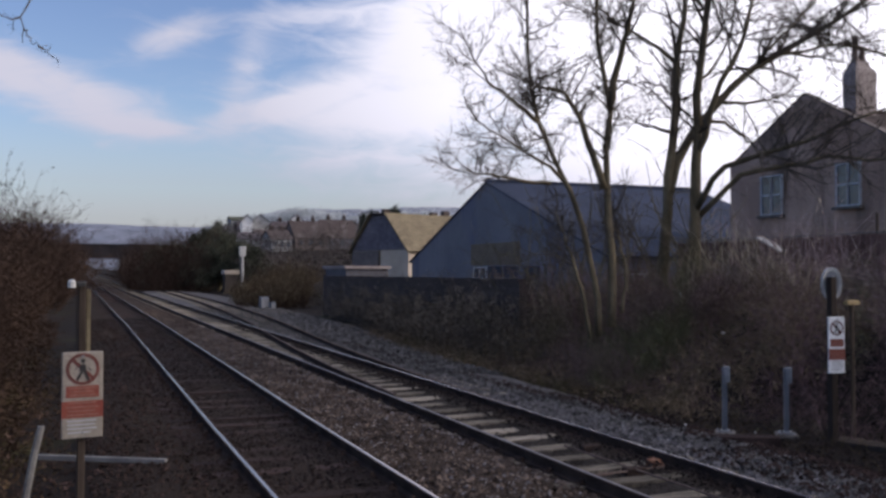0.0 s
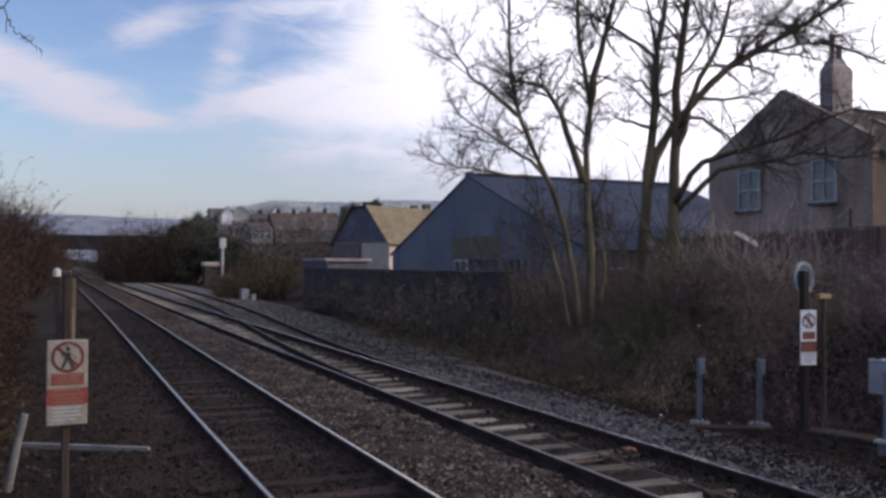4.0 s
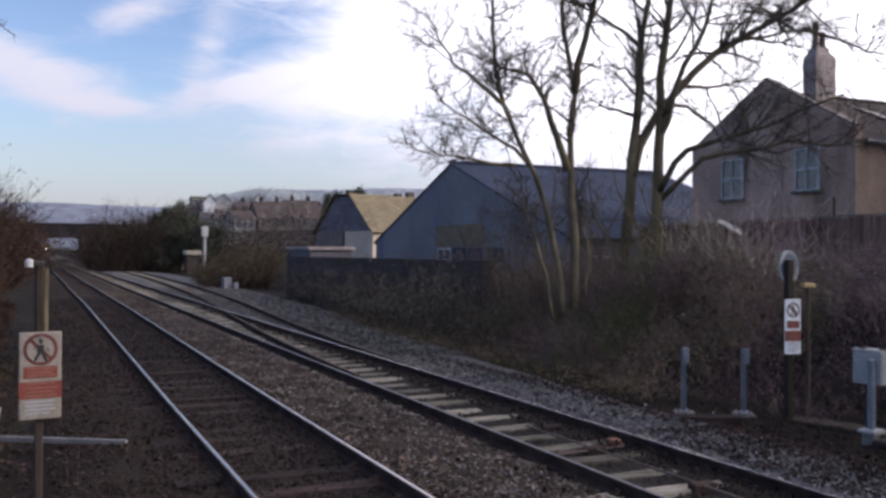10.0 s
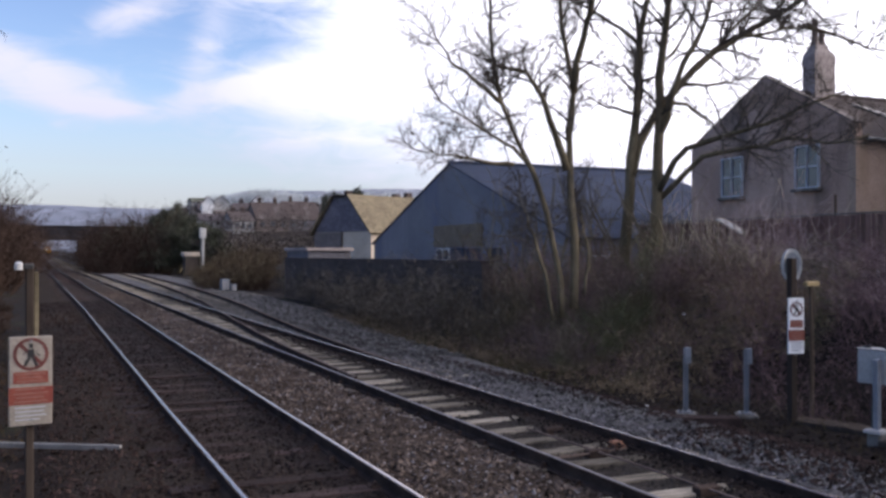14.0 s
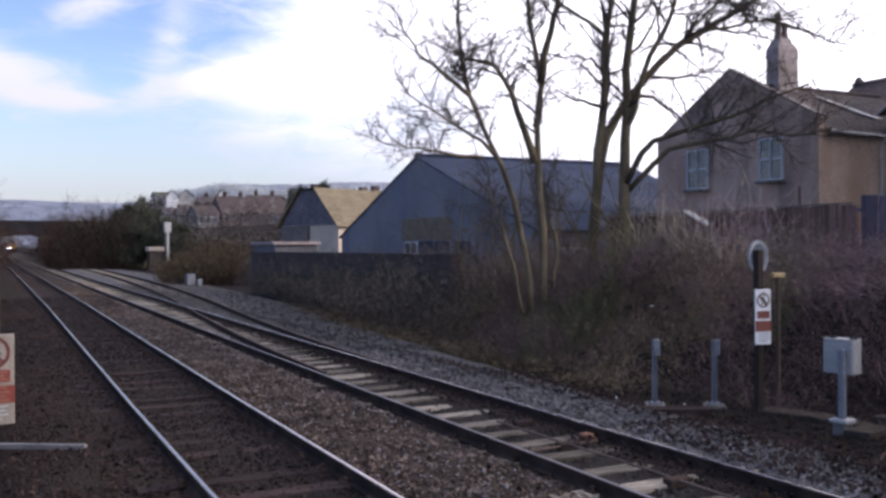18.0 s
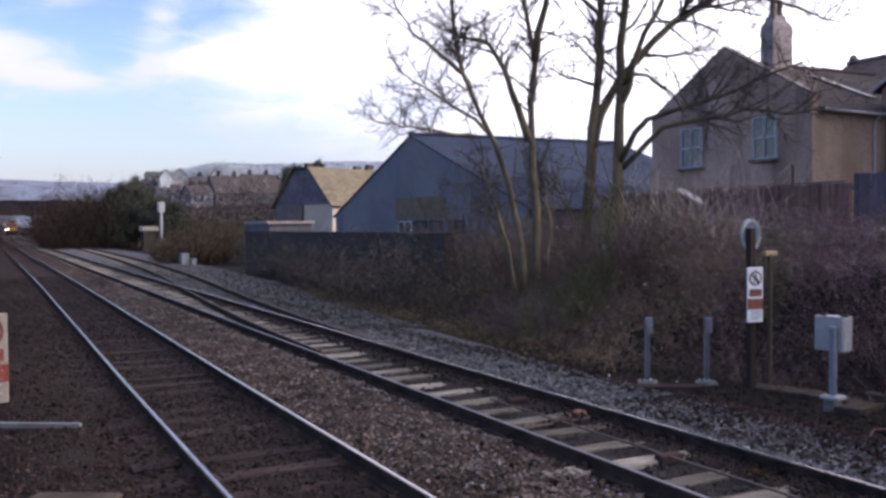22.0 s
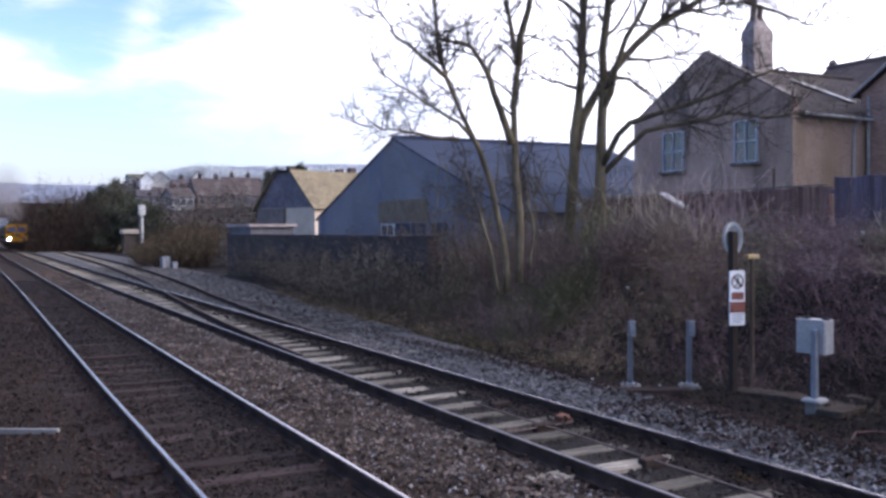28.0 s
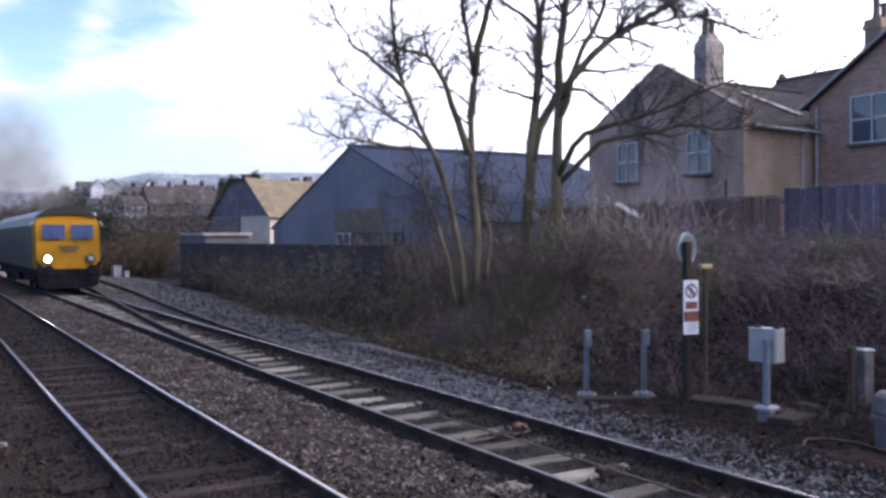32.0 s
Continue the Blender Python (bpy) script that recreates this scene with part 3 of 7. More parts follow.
class Build:
    """Collects vertices and faces for one mesh."""

    def __init__(self):
        self.v, self.f = [], []

    def add(self, verts, faces):
        k = len(self.v)
        self.v.extend(verts)
        self.f.extend([tuple(i + k for i in f) for f in faces])
        return self

    def box(self, x0, x1, y0, y1, z0, z1):
        v = [(x, y, z) for z in (z0, z1) for y in (y0, y1) for x in (x0, x1)]
        return self.add(v, [(0, 2, 3, 1), (4, 5, 7, 6), (0, 1, 5, 4), (2, 6, 7, 3), (0, 4, 6, 2), (1, 3, 7, 5)])

    def cham(self, x0, x1, y0, y1, z0, z1, c=0.01):
        """A box with its upright and top edges chamfered."""
        def ring(d, z):
            a, b, e, f = x0 + d, x1 - d, y0 + d, y1 - d
            return [(a + c, e, z), (b - c, e, z), (b, e + c, z), (b, f - c, z), (b - c, f, z), (a + c, f, z), (a, f - c, z), (a, e + c, z)]
        v = ring(0, z0) + ring(0, z1 - c) + ring(c, z1)
        f = [tuple(reversed(range(8))), tuple(range(16, 24))]
        for r in (0, 8):
            f += [(r + i, r + (i + 1) % 8, r + 8 + (i + 1) % 8, r + 8 + i) for i in range(8)]
        return self.add(v, f)

    def tube(self, pts, radii, sides=6, caps=True):
        pts = [Vector(p) for p in pts]
        if not hasattr(radii, "__len__"):
            radii = [radii] * len(pts)
        v, f = [], []
        ref = Vector((0.31, 0.87, 0.2)).normalized()
        for i, p in enumerate(pts):
            d = (pts[min(i + 1, len(pts) - 1)] - pts[max(i - 1, 0)]).normalized()
            a = d.cross(ref)
            if a.length < 1e-3:
                a = d.cross(Vector((1, 0, 0)))
            a.normalize()
            b = d.cross(a)
            for s in range(sides):
                w = 2 * math.pi * s / sides
                v.append(tuple(p + (a * math.cos(w) + b * math.sin(w)) * radii[i]))
        for i in range(len(pts) - 1):
            for s in range(sides):
                t = (s + 1) % sides
                f.append((i * sides + s, i * sides + t, (i + 1) * sides + t, (i + 1) * sides + s))
        if caps:
            f.append(tuple(reversed(range(sides))))
            f.append(tuple((len(pts) - 1) * sides + s for s in range(sides)))
        return self.add(v, f)

    def prism(self, poly, axis, a, b):
        """A polygon of two coordinates, drawn out along an axis from a to b."""
        def put(p, w):
            return {"x": (w, p[0], p[1]), "y": (p[0], w, p[1]), "z": (p[0], p[1], w)}[axis]
        n = len(poly)
        v = [put(p, a) for p in poly] + [put(p, b) for p in poly]
        f = [tuple(reversed(range(n))), tuple(range(n, 2 * n))] + [(i, (i + 1) % n, n + (i + 1) % n, n + i) for i in range(n)]
        return self.add(v, f)

    def slab(self, quad, thick):
        """A flat four-cornered sheet with thickness below it."""
        q = [Vector(p) for p in quad]
        n = (q[1] - q[0]).cross(q[3] - q[0]).normalized()
        v = [tuple(p) for p in q] + [tuple(p - n * thick) for p in q]
        return self.add(v, [(0, 1, 2, 3), (7, 6, 5, 4)] + [(i, i + 4, (i + 1) % 4 + 4, (i + 1) % 4) for i in range(4)])

    def lathe(self, prof, cx=0, cy=0, sides=14):
        n = len(prof)
        v = [(cx + r * math.cos(2 * math.pi * s / sides), cy + r * math.sin(2 * math.pi * s / sides), z) for r, z in prof for s in range(sides)]
        f = [(i * sides + s, i * sides + (s + 1) % sides, (i + 1) * sides + (s + 1) % sides, (i + 1) * sides + s) for i in range(n - 1) for s in range(sides)]
        f += [tuple(reversed(range(sides))), tuple((n - 1) * sides + s for s in range(sides))]
        return self.add(v, f)

    def mesh(self, name, mat, smooth=False):
        me = bpy.data.meshes.new(name)
        me.from_pydata(self.v, [], self.f)
        bm = bmesh.new()
        bm.from_mesh(me)
        if len(self.f) < 20000:
            bmesh.ops.recalc_face_normals(bm, faces=bm.faces)
        bm.to_mesh(me)
        bm.free()
        me.materials.append(mat)
        if smooth:
            me.polygons.foreach_set("use_smooth", [True] * len(me.polygons))
        return me


def part(name, build, mat, parent=None, label="", at=None, smooth=False):
    ob = new(name, build.mesh(name, mat, smooth) if isinstance(build, Build) else build)
    if parent:
        ob.parent = parent
    if at is not None:
        ob.matrix_basis = at if isinstance(at, Matrix) else Matrix.Translation(at)
    if label:
        ob["label"] = label
    return ob


def thing(name, label, category, m=None, group="", kind=""):
    ob = tagged(new(name), label, category, group, kind)
    ob.matrix_basis = m or Matrix()
    return ob


def raw(name, verts, faces, mat, parent=None, label="", category="", kind="", smooth=False):
    """A big mesh straight from arrays."""
    me = bpy.data.meshes.new(name)
    me.from_pydata(verts if isinstance(verts, list) else verts.tolist(), [], faces if isinstance(faces, list) else faces.tolist())
    me.materials.append(mat)
    if smooth:
        me.polygons.foreach_set("use_smooth", [True] * len(me.polygons))
    ob = new(name, me)
    if parent:
        ob.parent = parent
    return tagged(ob, label, category, "", kind)


# ---- lie of the land ----


def sstep(a, b, v):
    t = np.clip((v - a) / (b - a), 0, 1)
    return t * t * (3 - 2 * t)


def rise(y):
    """The line climbs gently beyond the bridge."""
    return 0.007 * np.maximum(0, y - 150.0)


def bank_foot(y):
    return np.maximum(10.5, 9.1 + 0.115 * np.clip(y - 14, 0, 60))


def land(x, y):
    x, y = np.asarray(x, float), np.asarray(y, float)
    top = 1.6 - 1.1 * sstep(22, 38, y)
    d = x - bank_foot(y)
    z = -0.34 + (top + 0.34) * sstep(0.2, 4.6, d) + 0.3 * sstep(7, 15, d) + 0.5 * sstep(4.4, 6.2, d) * (1 - sstep(19, 25, y))
    z = z + 0.9 * sstep(0.8, 5.0, -x) * sstep(8, 20, y)
    z = z + 15 * sstep(130, 330, y) * sstep(8, 34, x - 0.04 * y) + 14 * sstep(320, 800, y) * sstep(22, 120, x - 0.04 * y)
    z = z + rise(y) * (1 - sstep(18, 40, x))
    z = z + 0.10 * np.sin(x * 1.7 + 0.6 * np.sin(y * 0.9)) * np.sin(y * 1.1 + x * 0.4) * sstep(0.3, 2.0, np.maximum(d, -x - 0.2))
    return z


def build_ground():
    xs = np.concatenate([np.linspace(-3000, -60, 14), np.linspace(-40, -6, 12), np.linspace(-5, 22, 55), np.linspace(24, 90, 24), np.linspace(110, 3500, 16)])
    ys = np.concatenate([np.linspace(-600, -30, 6), np.linspace(-20, 60, 90), np.linspace(64, 360, 60), np.linspace(400, 4000, 18)])
    X, Y = np.meshgrid(xs, ys)
    v = np.stack([X, Y, land(X, Y)], -1).reshape(-1, 3)
    n, m = len(xs), len(ys)
    f = [(j * n + i, j * n + i + 1, (j + 1) * n + i + 1, (j + 1) * n + i) for j in range(m - 1) for i in range(n - 1)]
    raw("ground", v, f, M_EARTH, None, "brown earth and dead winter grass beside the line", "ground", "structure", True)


def cess_width(y):
    """How far the grey shoulder widens where the siding draws away."""
    return 1.5 * np.interp(y, (13, 24.4, 31.6, 43, 62, 81, 110), (0, 0.6, 1.2, 2.4, 3.2, 3.7, 4.2))


def strip(name, profile, y0, y1, mat, label, crown=0.02, step=0.35, widen=None):
    """A ballast bed along the line; profile gives its height across."""
    px, pz = zip(*profile)
    xs = np.arange(px[0], px[-1] + 0.01, step)
    ys = np.concatenate([np.arange(y0, 60, 0.6), np.arange(60, y1 + 1, 12.0)])
    v = []
    for y in ys:
        r = float(rise(y))
        for x in xs:
            k = float(widen(y)) * (x - px[0]) / (px[-1] - px[0]) if widen else 0.0
            v.append((x + k, y, r + float(np.interp(x, px, pz)) + crown * noise.noise((x * 2.1, y * 1.9, 0)) + 0.5 * crown * noise.noise((x * 5, y * 5, 3))))
    n = len(xs)
    f = [(j * n + i, j * n + i + 1, (j + 1) * n + i + 1, (j + 1) * n + i) for j in range(len(ys) - 1) for i in range(n - 1)]
    return raw(name, v, f, mat, None, label, "ballast", "structure", True)


NEAR_L, NEAR_R, FAR_L, FAR_R = 1.83, 3.335, 5.33, 6.835
build_ground()
BED = [(-0.3, -0.5), (0.1, -0.27), (0.7, -0.19), (1.5, -0.155), (1.9, -0.165), (3.3, -0.165), (3.7, -0.14), (4.3, -0.115), (4.95, -0.13), (5.2, -0.175), (5.45, -0.2), (6.25, -0.195), (6.48, -0.15), (6.75, -0.135), (7.0, -0.17), (7.5, -0.19)]
strip("ballast_bed_1", BED, -12, 700, M_BALLAST, "brown dirty ballast bed under both tracks", 0.03)
strip("ballast_bed_2", [(7.05, -0.22), (7.3, -0.16), (8.6, -0.17), (9.3, -0.27), (9.9, -0.5)], -12, 130, M_CESS, "grey limestone ballast shoulder beyond the far track", widen=cess_width)

# ---- rails and sleepers ----
RAIL = [(-0.035, 0), (-0.032, -0.035), (-0.009, -0.048), (-0.009, -0.125), (-0.065, -0.142), (-0.065, -0.155), (0.065, -0.155), (0.065, -0.142), (0.009, -0.125), (0.009, -0.048), (0.032, -0.035), (0.035, 0)]


def rail(name, xf, y0, y1, parent, label="", head=None, head_label="bright worn rail head"):
    """A flat-bottomed rail that follows x = xf(y): the rusty web, and the worn head above it."""
    ys = list(np.arange(y0, min(y1, 90.0), 1.5)) + [v for v in np.arange(96.0, y1 + 1, 12.0) if v > y0]
    n = len(RAIL)
    b = Build()
    v = [(xf(y) + p[0], y, float(rise(y)) + p[1] - 0.003) for y in ys for p in RAIL]
    f = [(j * n + i, j * n + (i + 1) % n, (j + 1) * n + (i + 1) % n, (j + 1) * n + i) for j in range(len(ys) - 1) for i in range(n)]
    b.add(v, f + [tuple(range(n)), tuple((len(ys) - 1) * n + i for i in range(n))])
    web = part(name, b, M_RAIL_RUST, parent, label)
    h = Build()
    top = [(-0.019, -0.002), (-0.015, 0.002), (0.015, 0.002), (0.019, -0.002), (0.019, -0.01), (-0.019, -0.01)]
    k = len(top)
    v = [(xf(y) + p[0], y, float(rise(y)) + p[1]) for y in ys for p in top]
    f = [(j * k + i, j * k + (i + 1) % k, (j + 1) * k + (i + 1) % k, (j + 1) * k + i) for j in range(len(ys) - 1) for i in range(k)]
    h.add(v, f + [tuple(range(k)), tuple((len(ys) - 1) * k + i for i in range(k))])
    part("rail_head", h, head or M_RAIL_HEAD, web, head_label)
    return web


def bend(y):
    """The nearer track eases a little to the right."""
    return 0.006 * min(max(0.0, y - 14.0), 26.0)


SIDING_Y = (0, 13, 18, 24.4, 31.6, 37, 43, 52, 62, 81, 110, 150, 200)
SIDING_X = (0, 0, 0.15, 0.45, 1.02, 1.5, 2.03, 2.6, 3.1, 3.75, 4.3, 4.5, 4.5)


def siding_off(y):
    """How far the siding has drawn away from the far track, eased over a few metres."""
    w = np.linspace(-4, 4, 9)
    return float(np.mean(np.interp(y + w, SIDING_Y, SIDING_X)))


def chair_mesh():
    b = Build()
    b.cham(-0.13, 0.13, -0.085, 0.085, -0.02, 0.012, 0.008)
    b.cham(-0.095, -0.045, -0.04, 0.04, 0.0, 0.055, 0.01)
    b.cham(0.045, 0.095, -0.04, 0.04, 0.0, 0.055, 0.01)
    for sx in (-0.11, 0.11):
        b.lathe([(0.018, 0.0), (0.018, 0.03), (0.01, 0.036)], sx, 0.055 * (1 if sx > 0 else -1), 6)
    return b.mesh("chair", M_RAIL_RUST)


def track(name, label, xl, xr, y0, spacing, count, far_count, mat, x_extra, sink, part_label):
    """Sleepers one by one near the camera, the rest joined."""
    tr = thing(name, label, "railway track", None, "", "structure")
    for x in (xl, xr):
        rail("rail", lambda y, x=x: x + (bend(y) if x < 4 else 0.0), -10, 660, tr, "", M_RAIL_DULL if x == FAR_L else M_RAIL_HEAD)
    half = 1.28
    b = Build()
    b.cham(-half, half + x_extra, -0.125, 0.125, -0.13, 0.0, 0.012)
    me = b.mesh("sleeper", mat)
    chair = chair_mesh()
    mid = (xl + xr) / 2
    for i in range(count):
        y = y0 + i * spacing
        s = part("sleeper", me, mat, tr, part_label if i == 0 else "", pose(mid + random.uniform(-0.03, 0.03), y, -0.155 + sink + random.uniform(-0.022, 0.01), 0, random.uniform(-0.6, 0.6), random.uniform(-1.0, 1.0)))
        if i < 46:
            for x in (xl, xr):
                part("rail_chair", chair, None, s, "", (x - mid, 0, 0.004))
    rest = Build()
    for i in range(count, count + far_count):
        y = y0 + i * spacing
        z = -0.155 + sink + float(rise(y))
        rest.box(mid - half, mid + half, y - 0.125, y + 0.125, z - 0.13, z)
    o = part("far_sleepers", rest, mat, tr)
    o["kind"] = "stuff"
    return tr


track("railway_track", "two polished rails on dark oil-stained timber sleepers", NEAR_L, NEAR_R, 1.2, 0.70, 110, 330, M_SLEEPER, 0.0, 0.002, "dark stained timber sleeper")
far_track = track("railway_track", "far track on pale weathered timber bearers with grey ballast", FAR_L, FAR_R, 0.8, 0.735, 110, 320, M_BEARER, 0.0, 0.010, "pale weathered timber bearer")


def build_siding():
    sd = thing("siding_track", "rusty siding diverging from the far track over a turnout", "railway track", None, "", "structure")
    rail("switch_rail", lambda y: FAR_R + siding_off(y), 13.5, 130, sd, "", M_RAIL_BROWN, "rusty unused rail head")
    rail("switch_rail", lambda y: FAR_L + siding_off(y) + 0.06, 16.0, 130, sd, "", M_RAIL_BROWN, "rusty unused rail head")
    b = Build()
    b.cham(-1.28, 1.28, -0.125, 0.125, -0.13, 0.0, 0.012)
    me = b.mesh("sleeper", M_BEARER)
    for i in range(120):
        y = 30 + 0.75 * i
        part("sleeper", me, None, sd, "", pose((FAR_L + FAR_R) / 2 + siding_off(y), y + 0.3, -0.150, 0, 0, random.uniform(-2.5, -0.5)))
    # long bearers that carry both roads of the turnout
    b = Build()
    b.cham(-1.2, 1.9, -0.125, 0.125, -0.13, 0.0, 0.012)
    me = b.mesh("bearer", M_BEARER)
    for i in range(18):
        y = 16.3 + 0.735 * i
        part("bearer", me, None, sd, "", pose((FAR_L + FAR_R) / 2, y, -0.151, 0, 0, random.uniform(-1, 1)))
    # point rodding beside the rail
    b = Build()
    b.tube([(6.25, 4.0, -0.10), (6.22, 8.0, -0.10), (6.15, 10.8, -0.10)], 0.014, 6)
    b.tube([(5.4, 9.1, -0.11), (6.7, 9.2, -0.11)], 0.016, 6)
    part("point_rod", b, M_RAIL_BROWN, sd, "thin steel point rod between the rails")
    for y, x in ((9.2, 6.2), (7.3, 6.25), (10.6, 6.45)):
        b = Build()
        b.cham(-0.14, 0.14, -0.07, 0.07, -0.02, 0.07, 0.012)
        part("bracket", b, M_RAIL_RUST, sd, "", (x, y, -0.15))


build_siding()

# ---- loose stones ----
OCTA = np.array([(1, 0, 0), (-1, 0, 0), (0, 1, 0), (0, -1, 0), (0, 0, 1), (0, 0, -1)], float)
OCTF = np.array([(0, 2, 4), (2, 1, 4), (1, 3, 4), (3, 0, 4)])


def stones(name, label, n, x0, x1, y0, y1, z, lo, hi, mat, rng, land_z=False, drift=False):
    u = rng.random(n)
    y = y0 + (y1 - y0) * u ** 1.7
    x = x0 + (x1 - x0) * rng.random(n)
    s = lo + (hi - lo) * rng.random(n) ** 2
    zz = land(x, y) if land_z else np.interp(x, [q[0] for q in BED[:-1]] + [7.3, 8.6, 9.3, 9.9], [q[1] for q in BED[:-1]] + [-0.16, -0.17, -0.27, -0.5]) + z
    if drift:
        x = x + cess_width(y) * (x - 7.05) / 2.85
    c = np.stack([x, y, zz + s * 0.35], 1)
    a = rng.random(n) * 6.28
    v = OCTA[None] * (0.7 + 0.6 * rng.random((n, 6, 1))) * s[:, None, None] * np.array([1.15, 0.9, 0.75])
    tilt = rng.normal(0, 0.5, n)
    vz = v[..., 2] * np.cos(tilt)[:, None] + v[..., 0] * np.sin(tilt)[:, None]
    vx = v[..., 0] * np.cos(tilt)[:, None] - v[..., 2] * np.sin(tilt)[:, None]
    ca, sa = np.cos(a)[:, None], np.sin(a)[:, None]
    v = np.stack([vx * ca - v[..., 1] * sa, vx * sa + v[..., 1] * ca, vz], -1) + c[:, None]
    f = OCTF[None] + 6 * np.arange(n)[:, None, None]
    return raw(name, v.reshape(-1, 3), f.reshape(-1, 3), mat, None, label, "stones", "stuff")


rng = np.random.default_rng(5)
stones("ballast_stones", "brown dirty ballast stones beside the rails", 9500, 0.1, 1.76, 4.5, 50, 0, 0.016, 0.040, M_STONE_DARK_DIRT, rng)
stones("ballast_stones", "oily dark ballast between the nearer rails", 10500, 1.9, 3.26, 4.0, 50, 0, 0.014, 0.034, M_STONE_OILY, rng)
stones("ballast_stones", "brown and pale ballast stones between the tracks", 17000, 3.4, 5.27, 3.5, 60, 0, 0.016, 0.044, M_STONE_BROWN, rng)
stones("ballast_stones", "dirty grey-brown ballast between the far rails", 10000, 5.4, 6.5, 3.5, 45, 0, 0.014, 0.036, M_STONE_MIX, rng)
stones("ballast_stones", "dark ballast heaped along the far rail", 3500, 6.35, 6.78, 3.5, 40, 0.045, 0.014, 0.036, M_STONE_OILY, rng)
stones("ballast_stones", "grey limestone ballast stones", 15500, 6.95, 8.75, 3.5, 60, 0, 0.018, 0.046, M_STONE_GREY, rng)
stones("ballast_stones", "earthy brown stones where the cess meets the bank", 6500, 8.35, 9.6, 3.5, 30, 0.012, 0.014, 0.04, M_STONE_DARK_DIRT, rng)
# Lens falloff towards the right corner is put in as dark stones.
stones("ballast_stones", "dark stones added to dim the shoulder near the heap", 3600, 7.45, 9.2, 3.5, 10, 0.02, 0.014, 0.04, M_STONE_DARK_DIRT, rng)
stones("ballast_stones", "grey limestone stones beside the siding", 9000, 7.0, 9.3, 20, 66, 0.012, 0.03, 0.06, M_STONE_GREY, rng, drift=True)
stones("ballast_stones", "pale limestone chips along the far rail", 3500, 6.95, 8.0, 3.5, 45, 0.012, 0.016, 0.036, M_STONE_PALE, rng)
stones("ballast_stones", "pale chips among the brown ballast", 2200, 3.5, 5.2, 3.5, 40, 0.01, 0.012, 0.03, M_STONE_PALE, rng)
stones("stray_stones", "stray brown stones at the foot of the bank", 5000, -2.2, 0.0, 6, 30, 0, 0.015, 0.04, M_STONE_DARK_DIRT, rng, True)
stones("stray_stones", "stray dark stones at the foot of the bank", 7000, 9.2, 12.0, 4, 26, 0, 0.015, 0.05, M_STONE_OILY, rng, True)

# ---- plants ----


def tubes(paths, radii, sides):
    """Many tapered stems at once: paths (n, k, 3), radii (n, k)."""
    n, k, _ = paths.shape
    d = np.gradient(paths, axis=1)
    d /= np.linalg.norm(d, axis=2, keepdims=True) + 1e-9
    a = np.cross(d, np.array([0.37, 0.81, 0.45]))
    a /= np.linalg.norm(a, axis=2, keepdims=True) + 1e-9
    b = np.cross(d, a)
    w = np.arange(sides) * 2 * math.pi / sides
    v = paths[:, :, None] + (a[:, :, None] * np.cos(w)[:, None] + b[:, :, None] * np.sin(w)[:, None]) * radii[:, :, None, None]
    i, s = np.meshgrid(np.arange(k - 1), np.arange(sides if sides > 2 else 1), indexing="ij")
    t = (s + 1) % sides
    q = np.stack([i * sides + s, i * sides + t, (i + 1) * sides + t, (i + 1) * sides + s], -1).reshape(-1, 4)
    f = q[None] + (k * sides) * np.arange(n)[:, None, None]
    return v.reshape(-1, 3), f.reshape(-1, 4)


def shoots(roots, heads, length, r0, rng, k=5, wander=0.25, droop=0.0, taper=0.25):
    """Curved shoots from roots in the directions heads."""
    n = len(roots)
    p = np.empty((n, k, 3))
    p[:, 0] = roots
    d = heads / (np.linalg.norm(heads, axis=1, keepdims=True) + 1e-9)
    for j in range(1, k):
        d = d + rng.normal(0, wander, (n, 3)) + np.array([0, 0, -droop])
        d /= np.linalg.norm(d, axis=1, keepdims=True) + 1e-9
        p[:, j] = p[:, j - 1] + d * (length / (k - 1))[:, None]
    r = r0[:, None] * np.linspace(1, taper, k)[None]
    return p, r


def along(paths, radii, n, rng, lo=0.2, hi=1.0, share=1.0):
    """n random places on the stems, with the way of the stem and its thickness there."""
    ln = np.linalg.norm(np.diff(paths, axis=1), axis=2).sum(1) * share
    i = rng.choice(len(paths), n, p=ln / ln.sum())
    k = paths.shape[1]
    u = (lo + (hi - lo) * rng.random(n)) * (k - 1.001)
    j, w = u.astype(int), (u % 1)[:, None]
    p = paths[i, j] * (1 - w) + paths[i, j + 1] * w
    d = paths[i, j + 1] - paths[i, j]
    return p, d / (np.linalg.norm(d, axis=1, keepdims=True) + 1e-9), radii[i, j]


def leaves(centres, size, rng, flat=0.6):
    """Small bent leaf blades, two triangles each."""
    n = len(centres)
    a = rng.normal(0, 1, (n, 3)) * np.array([1, 1, flat])
    a /= np.linalg.norm(a, axis=1, keepdims=True) + 1e-9
    b = np.cross(a, rng.normal(0, 1, (n, 3)))
    b /= np.linalg.norm(b, axis=1, keepdims=True) + 1e-9
    s = size * (0.6 + 0.8 * rng.random(n))
    s = s[:, None]
    bend = np.cross(a, b) * s * 0.25
    v = np.stack([centres - a * s, centres + b * s * 0.45 + bend, centres + a * s, centres - b * s * 0.45 + bend], 1)
    f = np.array([(0, 1, 2), (0, 2, 3)])[None] + 4 * np.arange(n)[:, None, None]
    return v.reshape(-1, 3), f.reshape(-1, 3)


def resample(pts, k=9):
    p = np.array(pts, float)
    s = np.concatenate([[0], np.cumsum(np.linalg.norm(np.diff(p, axis=0), axis=1))])
    u = np.linspace(0, s[-1], k)
    return np.stack([np.interp(u, s, p[:, c]) for c in range(3)], 1)


